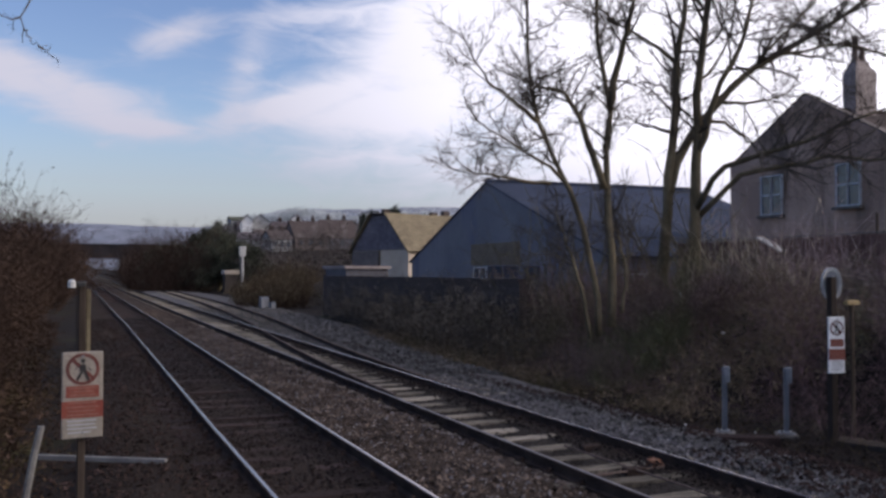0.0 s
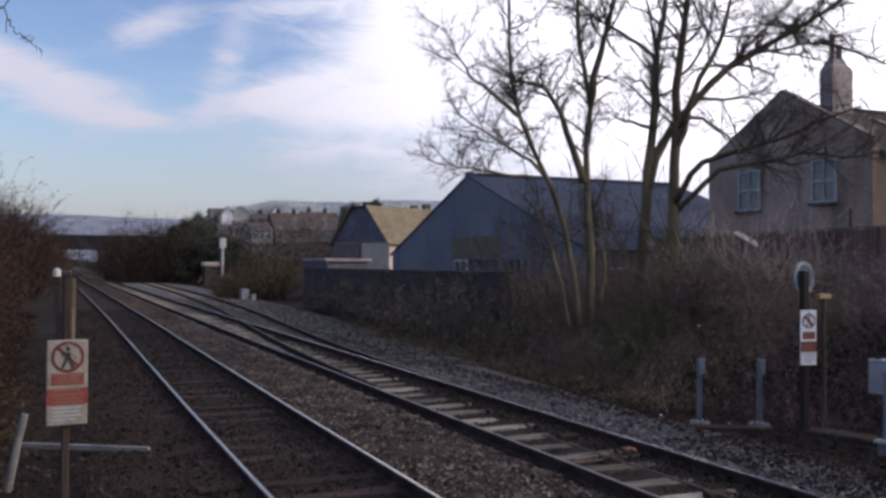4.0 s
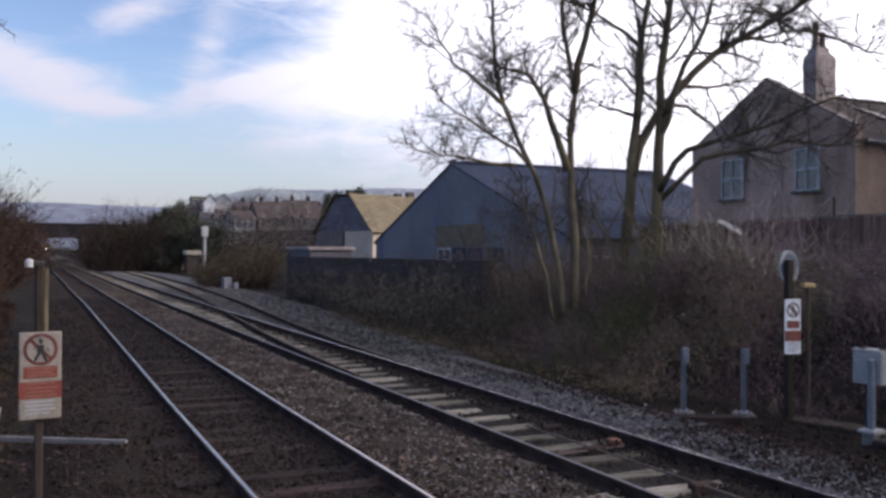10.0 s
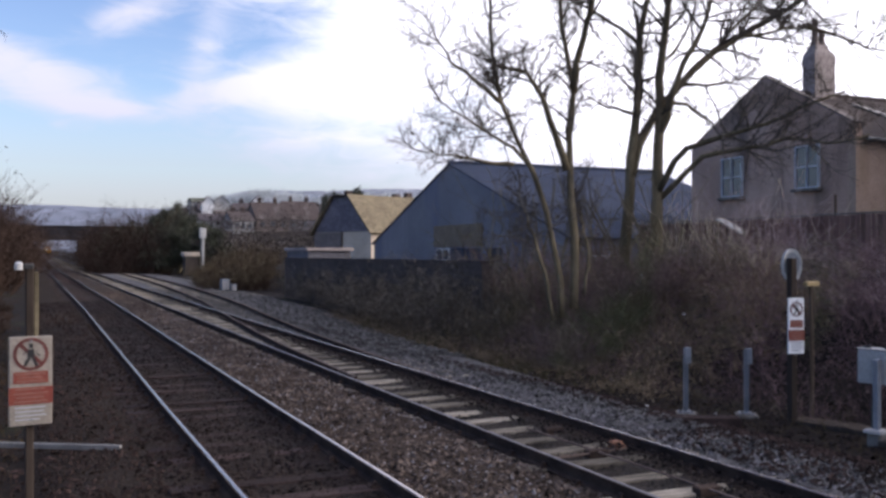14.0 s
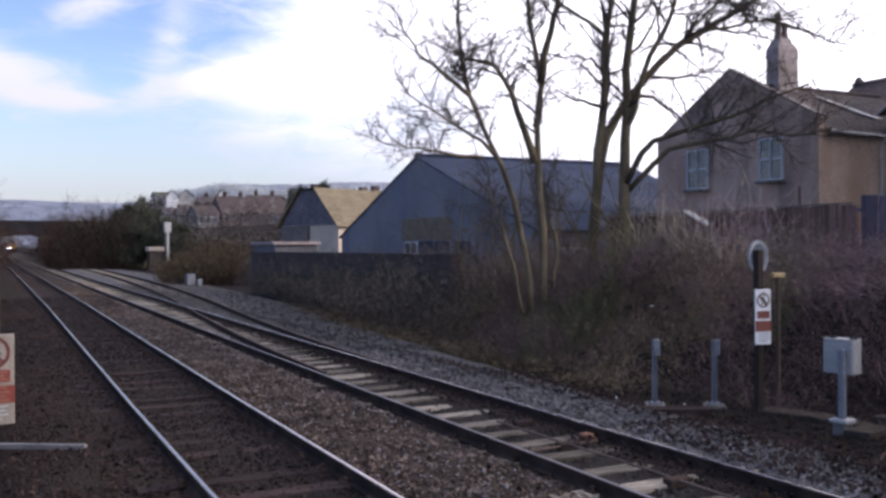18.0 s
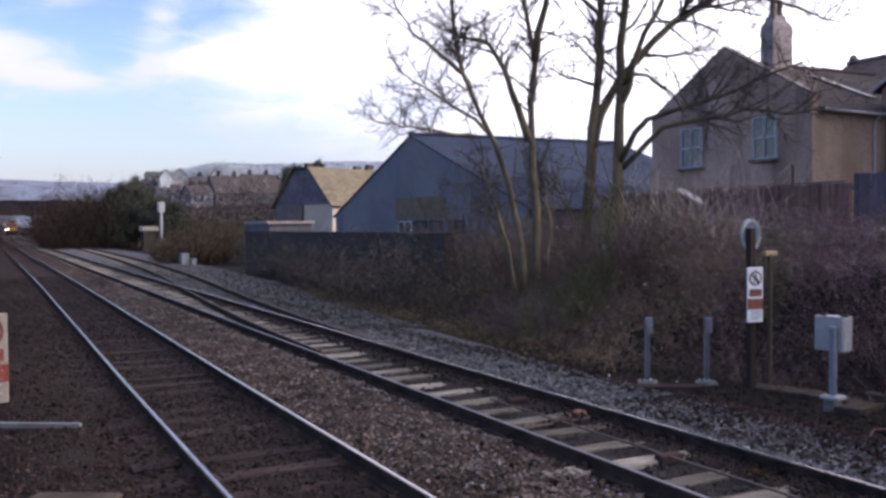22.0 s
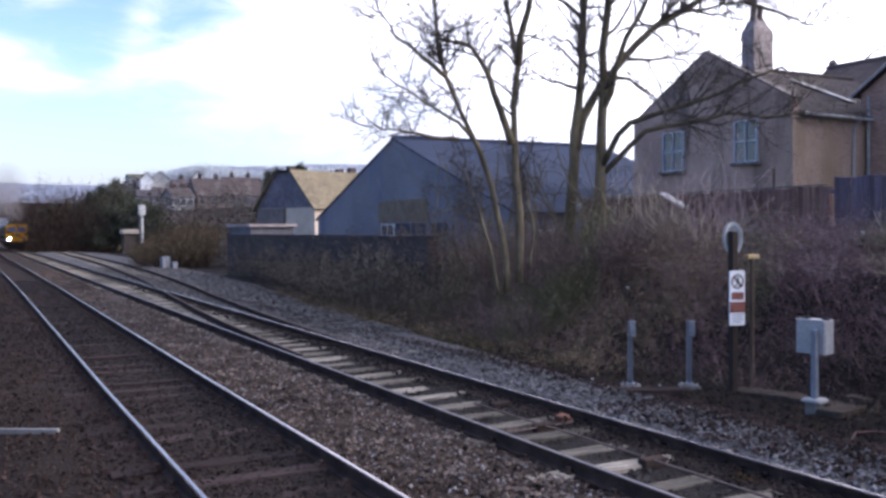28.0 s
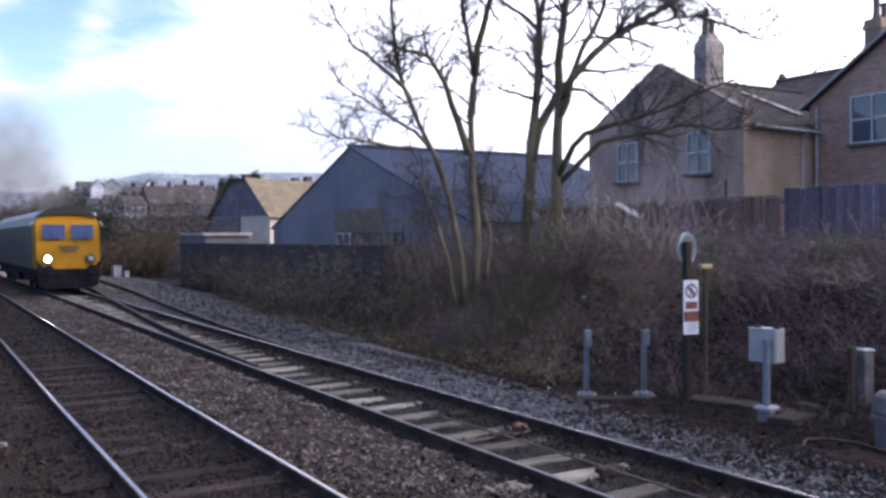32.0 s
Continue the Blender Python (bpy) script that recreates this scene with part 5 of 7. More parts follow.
def build_shed():
    th = thing("blue_shed", "large corrugated shed, faded blue gable, grey roof", "shed", Matrix.Translation((18.5, 40.0, 0.25)))
    hw, eave, ridge, ln = 10.6, 2.7, 6.35, 12.2
    b = Build()
    b.prism([(-hw, -0.8), (hw, -0.8), (hw, eave), (0, ridge), (-hw, eave)], "x", 0.0, 0.15)
    part("gable_wall", b, M_BLUE, th, "faded blue corrugated gable wall")
    b = Build()
    b.box(0.15, ln, -hw, -hw + 0.15, -0.8, eave)
    part("side_wall", b, M_BLUE, th)
    b = Build()
    b.box(0.15, ln, hw - 0.15, hw, -0.8, eave)
    part("side_wall", b, M_BLUE, th)
    b = Build()
    b.prism([(-hw, -0.8), (hw, -0.8), (hw, eave), (0, ridge), (-hw, eave)], "x", ln, ln + 0.15)
    part("gable_wall", b, M_BLUE, th)
    for s in (-1, 1):
        b = Build()
        quad = [(-0.06, s * (hw + 0.35), eave - 0.06), (ln + 0.4, s * (hw + 0.35), eave - 0.06), (ln + 0.4, 0, ridge + 0.10), (-0.06, 0, ridge + 0.10)]
        b.slab(quad if s < 0 else quad[::-1], 0.07)
        part("roof", b, M_SHEET, th, "grey corrugated roof slope")
    b = Build()
    b.tube([(-0.07, 0, ridge + 0.12), (ln + 0.42, 0, ridge + 0.12)], 0.12, 8)
    part("ridge_cap", b, M_SHEET, th)
    for y0, y1, z0, z1 in ((-3.6, 1.8, 2.36, 3.42),):
        b = Build()
        b.cham(-0.05, 0.05, y0, y1, z0, z1, 0.01)
        part("loading_hatch", b, M_RUST_DOOR, th, "rust-brown sheeted panel")
    for y0, y1 in ((0.0, 1.4), (-1.7, -0.4), (-3.4, -2.1), (-5.4, -4.2)):
        b = Build()
        b.box(-0.03, 0.04, y0, y1, 1.75, 2.22)
        w = part("window", b, M_GLASS, th)
        f = Build()
        for a, c, d, e in ((y0, y1, 1.68, 1.75), (y0, y1, 2.22, 2.29), (y0 - 0.06, y0, 1.68, 2.29), (y1, y1 + 0.06, 1.68, 2.29), ((y0 + y1) / 2 - 0.03, (y0 + y1) / 2 + 0.03, 1.75, 2.22)):
            f.box(-0.06, 0.03, a, c, d, e)
        part("window_frame", f, M_WHITE if y0 == 0.0 else M_SHEET, w)
    for i in range(5):
        x0 = 1.0 + i * 2.4
        b = Build()
        b.box(x0, x0 + 1.6, -hw - 0.03, -hw + 0.04, 0.9, 1.9)
        w = part("window", b, M_GLASS, th)
        f = Build()
        for a, c, d, e in ((x0, x0 + 1.6, 0.83, 0.9), (x0, x0 + 1.6, 1.9, 1.97), (x0 - 0.07, x0, 0.83, 1.97), (x0 + 1.6, x0 + 1.67, 0.83, 1.97), (x0 + 0.77, x0 + 0.83, 0.9, 1.9)):
            f.box(a, c, -hw - 0.06, -hw + 0.03, d, e)
        part("window_frame", f, M_WHITE_DIRTY, w)


build_shed()

# ---- houses ----


def sash(th, m, w, h, sill=True, paint=M_SASH):
    """A white sash window about its centre, in the plane of its matrix (x across, z up, -y out)."""
    b = Build()
    b.box(-w / 2, w / 2, 0.0, 0.03, -h / 2, h / 2)
    g = part("window", b, M_GLASS, th, at=m)
    f = Build()
    t = 0.055
    for x0, x1, z0, z1 in ((-w / 2 - t, w / 2 + t, h / 2, h / 2 + t), (-w / 2 - t, w / 2 + t, -h / 2 - t, -h / 2), (-w / 2 - t, -w / 2, -h / 2, h / 2), (w / 2, w / 2 + t, -h / 2, h / 2), (-w / 2, w / 2, -0.035, 0.035), (-0.02, 0.02, -h / 2, h / 2)):
        f.box(x0, x1, -0.07, 0.02, z0, z1)
    part("window_frame", f, paint, g, "white painted sash frame")
    for sx in (-1, 1):
        for sz in (-1, 1):
            q = Build()
            q.box(min(sx * 0.02, sx * w / 2), max(sx * 0.02, sx * w / 2), -0.012, -0.003, min(sz * 0.035, sz * h / 2), max(sz * 0.035, sz * h / 2))
            part("pane", q, M_GLASS, g)
    if sill:
        s = Build()
        s.cham(-w / 2 - 0.14, w / 2 + 0.14, -0.18, 0.02, -h / 2 - t - 0.1, -h / 2 - t, 0.01)
        part("window_sill", s, M_CONCRETE, g)


FACE_W = pose(0, 0, 0, 0, 0, -90)     # a face that looks towards the railway


def chimney(th, x, y, z0, z1, w, d, mat, pots, neck=0.0):
    """A stack with an oversailing cap; neck is the height of a part that narrows below the pots."""
    b = Build()
    b.box(x - w / 2, x + w / 2, y - d / 2, y + d / 2, z0, z1 - 0.35)
    o = 0.015 if neck else 0.05
    b.box(x - w / 2 - o, x + w / 2 + o, y - d / 2 - o, y + d / 2 + o, z1 - 0.35, z1 - 0.2)
    b.box(x - w / 2 - 0.01, x + w / 2 + 0.01, y - d / 2 - 0.01, y + d / 2 + 0.01, z1 - 0.2, z1)
    if neck:
        corners = ((-1, -1), (1, -1), (1, 1), (-1, 1))
        rings = [(0.5, 0.5, 0.003), (0.46, 0.46, 0.1), (0.33, 0.38, 0.22), (0.29, 0.34, neck)]
        v = [(x - 0.05 * w * (k > 1) + sx * w * a, y + sy * d * c, z1 + z) for k, (a, c, z) in enumerate(rings) for sx, sy in corners]
        f = [(3, 2, 1, 0), (12, 13, 14, 15)] + [(4 * k + i, 4 * k + (i + 1) % 4, 4 * k + 4 + (i + 1) % 4, 4 * k + 4 + i) for k in range(3) for i in range(4)]
        b.add(v, f)
    c = part("chimney", b, mat, th)
    top = z1 + neck
    for px, py, h in pots:
        p = Build()
        p.lathe([(0.15, top - 0.02), (0.16, top + 0.06), (0.12, top + 0.12), (0.105, top + h - 0.12), (0.14, top + h - 0.08), (0.14, top + h), (0.09, top + h)], x + px, y + py, 12)
        part("chimney_pot", p, M_TERRACOTTA, c, smooth=True)


def roof_slope(th, quad, mat, label=""):
    b = Build()
    b.slab(quad, 0.12)
    return part("roof", b, mat, th, label)


def build_house_one():
    th = thing("rear_wing_house", "two-storey house wing, stained roughcast gable, slate roof", "house", Matrix.Translation((24.0, 24.87, 1.6)))
    g = 1.6
    e, r, h, apex = 6.5 - g, 8.05 - g, 3.95, 8.62 - g
    b = Build()
    b.prism([(-h + 0.303, -1.2), (h, -1.2), (h, e), (0, apex), (-h, e), (-h, e - 0.547), (-h + 0.303, e - 0.547)], "x", 0.0, 0.3)
    part("gable_wall", b, M_RENDER, th, "stained grey-brown roughcast gable wall")
    b = Build()
    b.box(0.006, 8.0, -h - 0.012, -h + 0.3, -1.2, e - 0.55)
    part("side_wall", b, M_TAN, th, "warm tan side wall")
    b = Build()
    b.box(0.3, 8.0, h - 0.3, h, -1.2, e - 0.02)
    part("side_wall", b, M_RENDER, th)
    roof_slope(th, [(0.303, -h - 0.25, e - 0.51), (8.0, -h - 0.25, e - 0.51), (8.0, 0, r + 0.13), (0.303, 0, r + 0.13)], M_SLATE)
    roof_slope(th, [(0.303, 0, r + 0.13), (8.0, 0, r + 0.13), (8.0, h + 0.25, e - 0.06), (0.303, h + 0.25, e - 0.06)], M_SLATE)
    b = Build()
    b.tube([(0.32, 0, r + 0.14), (8.0, 0, r + 0.14)], 0.09, 8)
    part("ridge_tiles", b, M_SLATE, th)
    for s in (-1, 1):
        b = Build()
        q = [(-0.012, s * (h + 0.03), e - 0.0), (0.315, s * (h + 0.03), e - 0.0), (0.315, 0, apex + 0.07), (-0.012, 0, apex + 0.07)]
        b.slab(q if s < 0 else q[::-1], 0.055)
        part("gable_coping", b, M_TOWN_STONE, th, "weathered stone coping on the gable")
    for y, z, w, hh in ((1.62, 5.14 - g, 1.02, 1.38), (-2.0, 5.22 - g, 0.95, 1.36)):
        sash(th, Matrix.Translation((-0.015, y, z)) @ FACE_W, w, hh)
    chimney(th, 2.66, 0.0, r - 0.9, 9.6 - g, 1.0, 0.6, M_STACK, ((-0.2, 0.0, 0.95), (0.14, 0.0, 0.6)), 0.4)
    # gutter, downpipe and the pale flashing on the verge of the roof
    b = Build()
    b.tube([(0.25, -h - 0.31, e - 0.56), (3.75, -h - 0.31, e - 0.62)], 0.05, 8)
    part("gutter", b, M_WHITE_DIRTY, th, "pale gutter")
    b = Build()
    b.tube([(2.9, -h - 0.3, e - 0.62), (2.9, -h - 0.07, e - 0.9), (2.9, -h - 0.07, -1.0)], 0.045, 8)
    part("downpipe", b, M_WHITE_DIRTY, th, "pale downpipe")
    b = Build()
    b.slab([(3.2, -1.0, r - 0.35), (3.5, -1.0, r - 0.35), (4.3, -3.0, e + 0.16), (4.0, -3.0, e + 0.16)], 0.05)
    part("flashing", b, M_LEAD, th, "pale lead valley flashing")


def build_house_two():
    th = thing("rear_wing_house", "two-storey brown brick house wing with white window", "house", Matrix.Translation((27.6, 16.9, 1.6)))
    g = 1.6
    e, r, h = 6.9 - g, 9.55 - g, 4.2
    b = Build()
    b.prism([(-h, -1.2), (h, -1.2), (h, e), (0, r), (-h, e)], "x", 0.0, 0.3)
    part("gable_wall", b, M_BRICK_RED, th, "red-brown brick gable wall")
    b = Build()
    b.box(0.3, 7.0, h - 0.3, h, -1.2, e - 0.02)
    part("side_wall", b, M_BRICK_RED, th)
    b = Build()
    b.box(0.3, 7.0, -h, -h + 0.3, -1.2, e - 0.02)
    part("side_wall", b, M_BRICK_RED, th)
    roof_slope(th, [(-0.2, -h - 0.25, e - 0.1), (7.0, -h - 0.25, e - 0.1), (7.0, 0, r + 0.13), (-0.2, 0, r + 0.13)], M_SLATE)
    roof_slope(th, [(-0.2, 0, r + 0.13), (7.0, 0, r + 0.13), (7.0, h + 0.25, e - 0.1), (-0.2, h + 0.25, e - 0.1)], M_SLATE)
    for s in (-1, 1):
        b = Build()
        q = [(-0.26, s * (h + 0.28), e - 0.22), (-0.26, 0, r + 0.08), (-0.26, 0, r + 0.17), (-0.26, s * (h + 0.28), e - 0.13)]
        b.slab(q, 0.05)
        part("bargeboard", b, M_LEAD, th, "pale bargeboard")
    sash(th, Matrix.Translation((-0.015, 1.75, 6.16 - g)) @ FACE_W, 1.5, 1.5, paint=M_WHITE)
    sash(th, Matrix.Translation((-0.015, 0.9, 3.2 - g)) @ FACE_W, 1.5, 1.3, paint=M_WHITE)
    b = Build()
    b.tube([(-0.08, h - 0.35, e - 0.2), (-0.08, h - 0.35, -1.0)], 0.045, 8)
    part("downpipe", b, M_WHITE_DIRTY, th, "pale downpipe")
    chimney(th, 0.85, 2.05, e + 0.6, 9.55 - g, 0.9, 0.6, M_TAN, ((-0.22, 0, 0.75), (0.22, 0, 0.6)))


def build_terrace():
    th = thing("terrace_house", "terrace range behind the wings with dark slate roof, lengthened unseen for shade", "house", Matrix.Translation((31.2, 13.0, 1.6)))
    g = 1.6
    e, r = 7.0 - g, 9.45 - g
    # Range runs on far out of view to keep low sun off the tracks.
    y0, y1, w = -58.0, 15.3, 7.6
    b = Build()
    b.box(0, w, y0, y1, -1.2, e - 0.05)
    part("wall", b, M_RENDER, th)
    b = Build()
    b.prism([(0.0, e - 0.04), (w, e - 0.04), (w / 2, r - 0.05)], "y", y1 - 0.3, y1)
    part("gable_wall", b, M_RENDER, th)
    roof_slope(th, [(-0.3, y0, e - 0.2), (w / 2, y0, r), (w / 2, y1 + 0.15, r), (-0.3, y1 + 0.15, e - 0.2)], M_SLATE)
    roof_slope(th, [(w / 2, y0, r), (w + 0.3, y0, e - 0.2), (w + 0.3, y1 + 0.15, e - 0.2), (w / 2, y1 + 0.15, r)], M_SLATE)
    b = Build()
    b.tube([(w / 2, y0, r + 0.02), (w / 2, y1 + 0.2, r + 0.02)], 0.1, 8)
    part("ridge_tiles", b, M_TERRACOTTA, th)
    b = Build()
    b.lathe([(0.16, r), (0.2, r + 0.18), (0.08, r + 0.35)], w / 2, y1 - 0.1, 10)
    part("ridge_finial", b, M_TERRACOTTA, th)


build_house_one()
build_house_two()
build_terrace()


def small_house(name, label, x, y, z, turn, w, ln, eave, ridge, wall, gable, roof, windows=0, chim=0, flat=0.0):
    """A gabled house: its ridge runs along its own x, the gable at x = 0; flat is half the width of a clipped ridge."""
    th = thing(name, label, "house", pose(x, y, z, 0, 0, turn))
    h = w / 2
    b = Build()
    b.box(0, ln, -h, h, -3.0, eave - 0.02)
    part("wall", b, wall, th)
    b = Build()
    b.prism([(-h - 0.02, eave), (h + 0.02, eave)] + ([(flat, ridge), (-flat, ridge)] if flat else [(0, ridge)]), "x", -0.04, ln + 0.04)
    part("gable", b, gable, th)
    for s in (-1, 1):
        q = [(-0.35, s * (h + 0.35), eave - 0.16), (ln + 0.35, s * (h + 0.35), eave - 0.16), (ln + 0.35, s * flat, ridge + 0.14), (-0.35, s * flat, ridge + 0.14)]
        roof_slope(th, q if s < 0 else q[::-1], roof)
    if flat:
        roof_slope(th, [(-0.35, -flat, ridge + 0.13), (ln + 0.35, -flat, ridge + 0.13), (ln + 0.35, flat, ridge + 0.13), (-0.35, flat, ridge + 0.13)], M_SLATE, "flat strip along the clipped ridge")
    for i in range(windows):
        b = Build()
        yy = -h + w * (i + 0.5) / windows
        b.cham(-0.06, 0.02, yy - 0.5, yy + 0.5, eave - 1.9, eave - 0.6, 0.02)
        part("window", b, M_GLASS, th)
        b = Build()
        xx = ln * (i + 0.5) / windows
        b.cham(xx - 0.5, xx + 0.5, -h - 0.06, -h + 0.02, eave - 1.9, eave - 0.6, 0.02)
        part("window", b, M_GLASS, th)
    for i in range(chim):
        chimney(th, ln * (0.25 + 0.5 * i), 0, ridge - 0.6, ridge + 1.1, 0.9, 0.5, M_BRICK_DARK, ((-0.2, 0, 0.5), (0.2, 0, 0.5)))
    return th


small_house("mossy_roof_house", "low house with yellow mossy tiled roof and dark gable", 23.15, 71.0, 0.5, 20.0, 7.4, 9.5, 3.6, 6.5, M_CREAM, M_SLATE_HUNG, M_MOSSY, flat=1.05)
for x, y, w, h in ((1.0, 0.5, 0.6, 0.42), (5.9, 0.0, 0.7, 0.32), (7.3, 0.0, 0.7, 0.5)):
    b = Build()
    b.cham(x - w / 2, x + w / 2, y - 0.22, y + 0.22, 6.5, 6.63 + h, 0.03)
    part("chimney_stub", b, M_BRICK_DARK, bpy.data.objects["mossy_roof_house"], "low dark brick stub on the ridge")
b = Build()
b.cham(-0.06, -0.003, 0.1, 3.72, 0.0, 3.55, 0.02)
part("stone_panel", b, M_TOWN_STONE, bpy.data.objects["mossy_roof_house"], "grey stone walling below the gable")
b = Build()
b.cham(-0.08, -0.003, -0.12, 0.09, 0.0, 3.57, 0.02)
part("pilaster", b, M_DARKWOOD, bpy.data.objects["mossy_roof_house"], "dark upright between the panels")


def build_outbuilding():
    th = thing("flat_roof_outbuilding", "low grey outbuilding with a pale flat roof", "shed", pose(16.95, 62.0, 0.75, 0, 0, 4))
    b = Build()
    b.box(0, 3.1, -2.2, 2.2, -1.2, 1.75)
    part("wall", b, M_TOWN_WALL_B, th)
    b = Build()
    b.cham(-0.2, 3.25, -2.4, 2.4, 1.753, 1.95, 0.03)
    part("roof", b, M_STACK, th, "pale flat roof")


build_outbuilding()

TOWN = [M_TOWN_STONE, M_TOWN_WALL_B, M_TOWN_STONE, M_TOWN_WALL]
ROOFS = [M_TOWN_ROOF, M_TOWN_RED, M_TOWN_ROOF, M_TOWN_RED, M_TOWN_ROOF]
rt = random.Random(8)
for row in range(5):
    yy = 240 + row * 38
    for k in range(9 + row // 2):
        az = radians(9.0 + (8.5 + 0.5 * row) * (k + 0.5 * rt.random()) / (8 + row // 2))
        x = math.tan(az) * yy
        wall = TOWN[rt.randrange(4)]
        th = small_house("town_house", "distant hazy house among the rooftops of the town", x, yy + rt.uniform(-5, 5), float(land(x, yy)) - 0.4, rt.choice((8, 85, -12, 20, 5)) + rt.uniform(-8, 8), 4.4 + rt.random() * 1.0, 6.0 + rt.random() * 5, 2.7, 4.3 + rt.random() * 0.6, wall, wall, ROOFS[rt.randrange(5)], 2, 1 if rt.random() < 0.3 else 0)
        tagged(th, group="hillside houses")
# long brown roofs that stand nearer than the rest of the town
for x, y, ln, ridge, wall in ((51.0, 231, 8.4, 7.3, M_TOWN_STONE), (59.8, 234, 9.0, 7.8, M_TOWN_WALL_B), (44.0, 226, 5.2, 5.2, M_TOWN_WALL)):
    th = small_house("town_house", "long brown-roofed house below the hillside", x, y, float(land(x, y)) - 0.3, 6, 9.0, ln, 2.9, ridge, wall, wall, M_TOWN_RED, 3, 2)
    tagged(th, group="hillside houses")
for x, y, w, wall, roof in ((50.0, 266, 4.6, M_TOWN_WALL, M_TOWN_ROOF), (45.5, 262, 3.2, M_SIGN_CLEAN, M_TOWN_ROOF), (63.0, 276, 3.6, M_SIGN_CLEAN, M_TOWN_ROOF)):
    th = small_house("town_house", "white-walled house with its gable to the railway", x, y, float(land(x, y)) + 0.2, 84, w, 7.0, 4.9, 6.9, wall, wall, roof, 0, 0)
    tagged(th, group="hillside houses")
th = small_house("town_house", "distant pale house on the shoulder of the hill", 49.0, 318, float(land(49.0, 318)) + 0.5, 4, 6.0, 6.0, 4.2, 5.4, M_TOWN_WALL, M_TOWN_WALL, M_CONIFER, 2, 0)
tagged(th, group="hillside houses")
rh = np.random.default_rng(31)
az, dd = np.radians(8.0 + 9.5 * rh.random(460)), 112 + 290 * rh.random(460)
spots = np.stack([np.tan(az) * dd, dd], 1)
spots = np.column_stack([spots, land(spots[:, 0], spots[:, 1]) + 0.6 + (2.0 + 2.2 * (np.abs(dd - 205) < 30)) * rh.random(460)])
v, f = leaves(np.repeat(spots, 90, 0) + rh.normal(0, 1, (460 * 90, 3)) * np.array([1.7, 1.7, 1.1]), 0.24, rh, 1.0)
raw("town_trees", v, f, M_TOWN_SCRUB, None, "leafless brown garden trees among the town houses", "trees", "stuff")
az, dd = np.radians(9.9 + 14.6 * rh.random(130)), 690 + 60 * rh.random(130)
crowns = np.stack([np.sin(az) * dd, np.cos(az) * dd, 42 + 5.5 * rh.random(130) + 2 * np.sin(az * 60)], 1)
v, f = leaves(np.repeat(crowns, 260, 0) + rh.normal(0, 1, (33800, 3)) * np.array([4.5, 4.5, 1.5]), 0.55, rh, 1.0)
raw("hillside_woods", v, f, M_WOODS, None, "leafless woods on the hill above the town, haze in their pale colour", "woods", "stuff")

# ---- garden fence on top of the bank ----


def build_fence(label, x, y0, y1, z_of, height, mat, skew=0.0, cap=None):
    th = thing("garden_fence", label, "fence", None)
    b = Build()
    b.cham(-0.012, 0.012, -0.068, 0.068, 0, height, 0.008)
    me = b.mesh("board", mat)
    n = int((y1 - y0) / 0.145)
    for i in range(n):
        y = y0 + i * 0.145
        part("board", me, None, th, "", pose(x + skew * (y - y0), y, z_of(y) + random.uniform(-0.02, 0.02), random.uniform(-0.4, 0.4), 0, random.uniform(-1.5, 1.5)))
    for z in (0.3, height - 0.3):
        r = Build()
        r.box(0.02, 0.06, y0, y1, z - 0.04, z + 0.04)
        part("rail", r, mat, th, "", (x + 0.01, 0, z_of((y0 + y1) / 2)))
    if cap:
        r = Build()
        r.cham(-0.04, 0.05, y0, y1, height + 0.022, height + 0.055, 0.008)
        part("capping", r, cap, th, "pale weathered capping strip", (x, 0, z_of((y0 + y1) / 2)))
    p = Build()
    p.cham(0.03, 0.13, -0.05, 0.05, -0.3, height + (0.0 if cap else 0.05), 0.01)
    me = p.mesh("post", mat)
    for i in range(int((y1 - y0) / 2.0) + 1):
        y = y0 + 2.0 * i
        part("post", me, None, th, "", (x + skew * (y - y0), y, z_of(y)))


build_fence("brown close-boarded garden fence on top of the bank", 17.0, 13.9, 23.0, lambda y: 1.75, 1.40, M_FENCE, 0.0, M_CONCRETE)
build_fence("dark close-boarded garden fence on top of the bank", 16.9, 4.0, 13.8, lambda y: 1.75, 1.58, M_FENCE_DARK)

# ---- signs, posts and cabinets ----


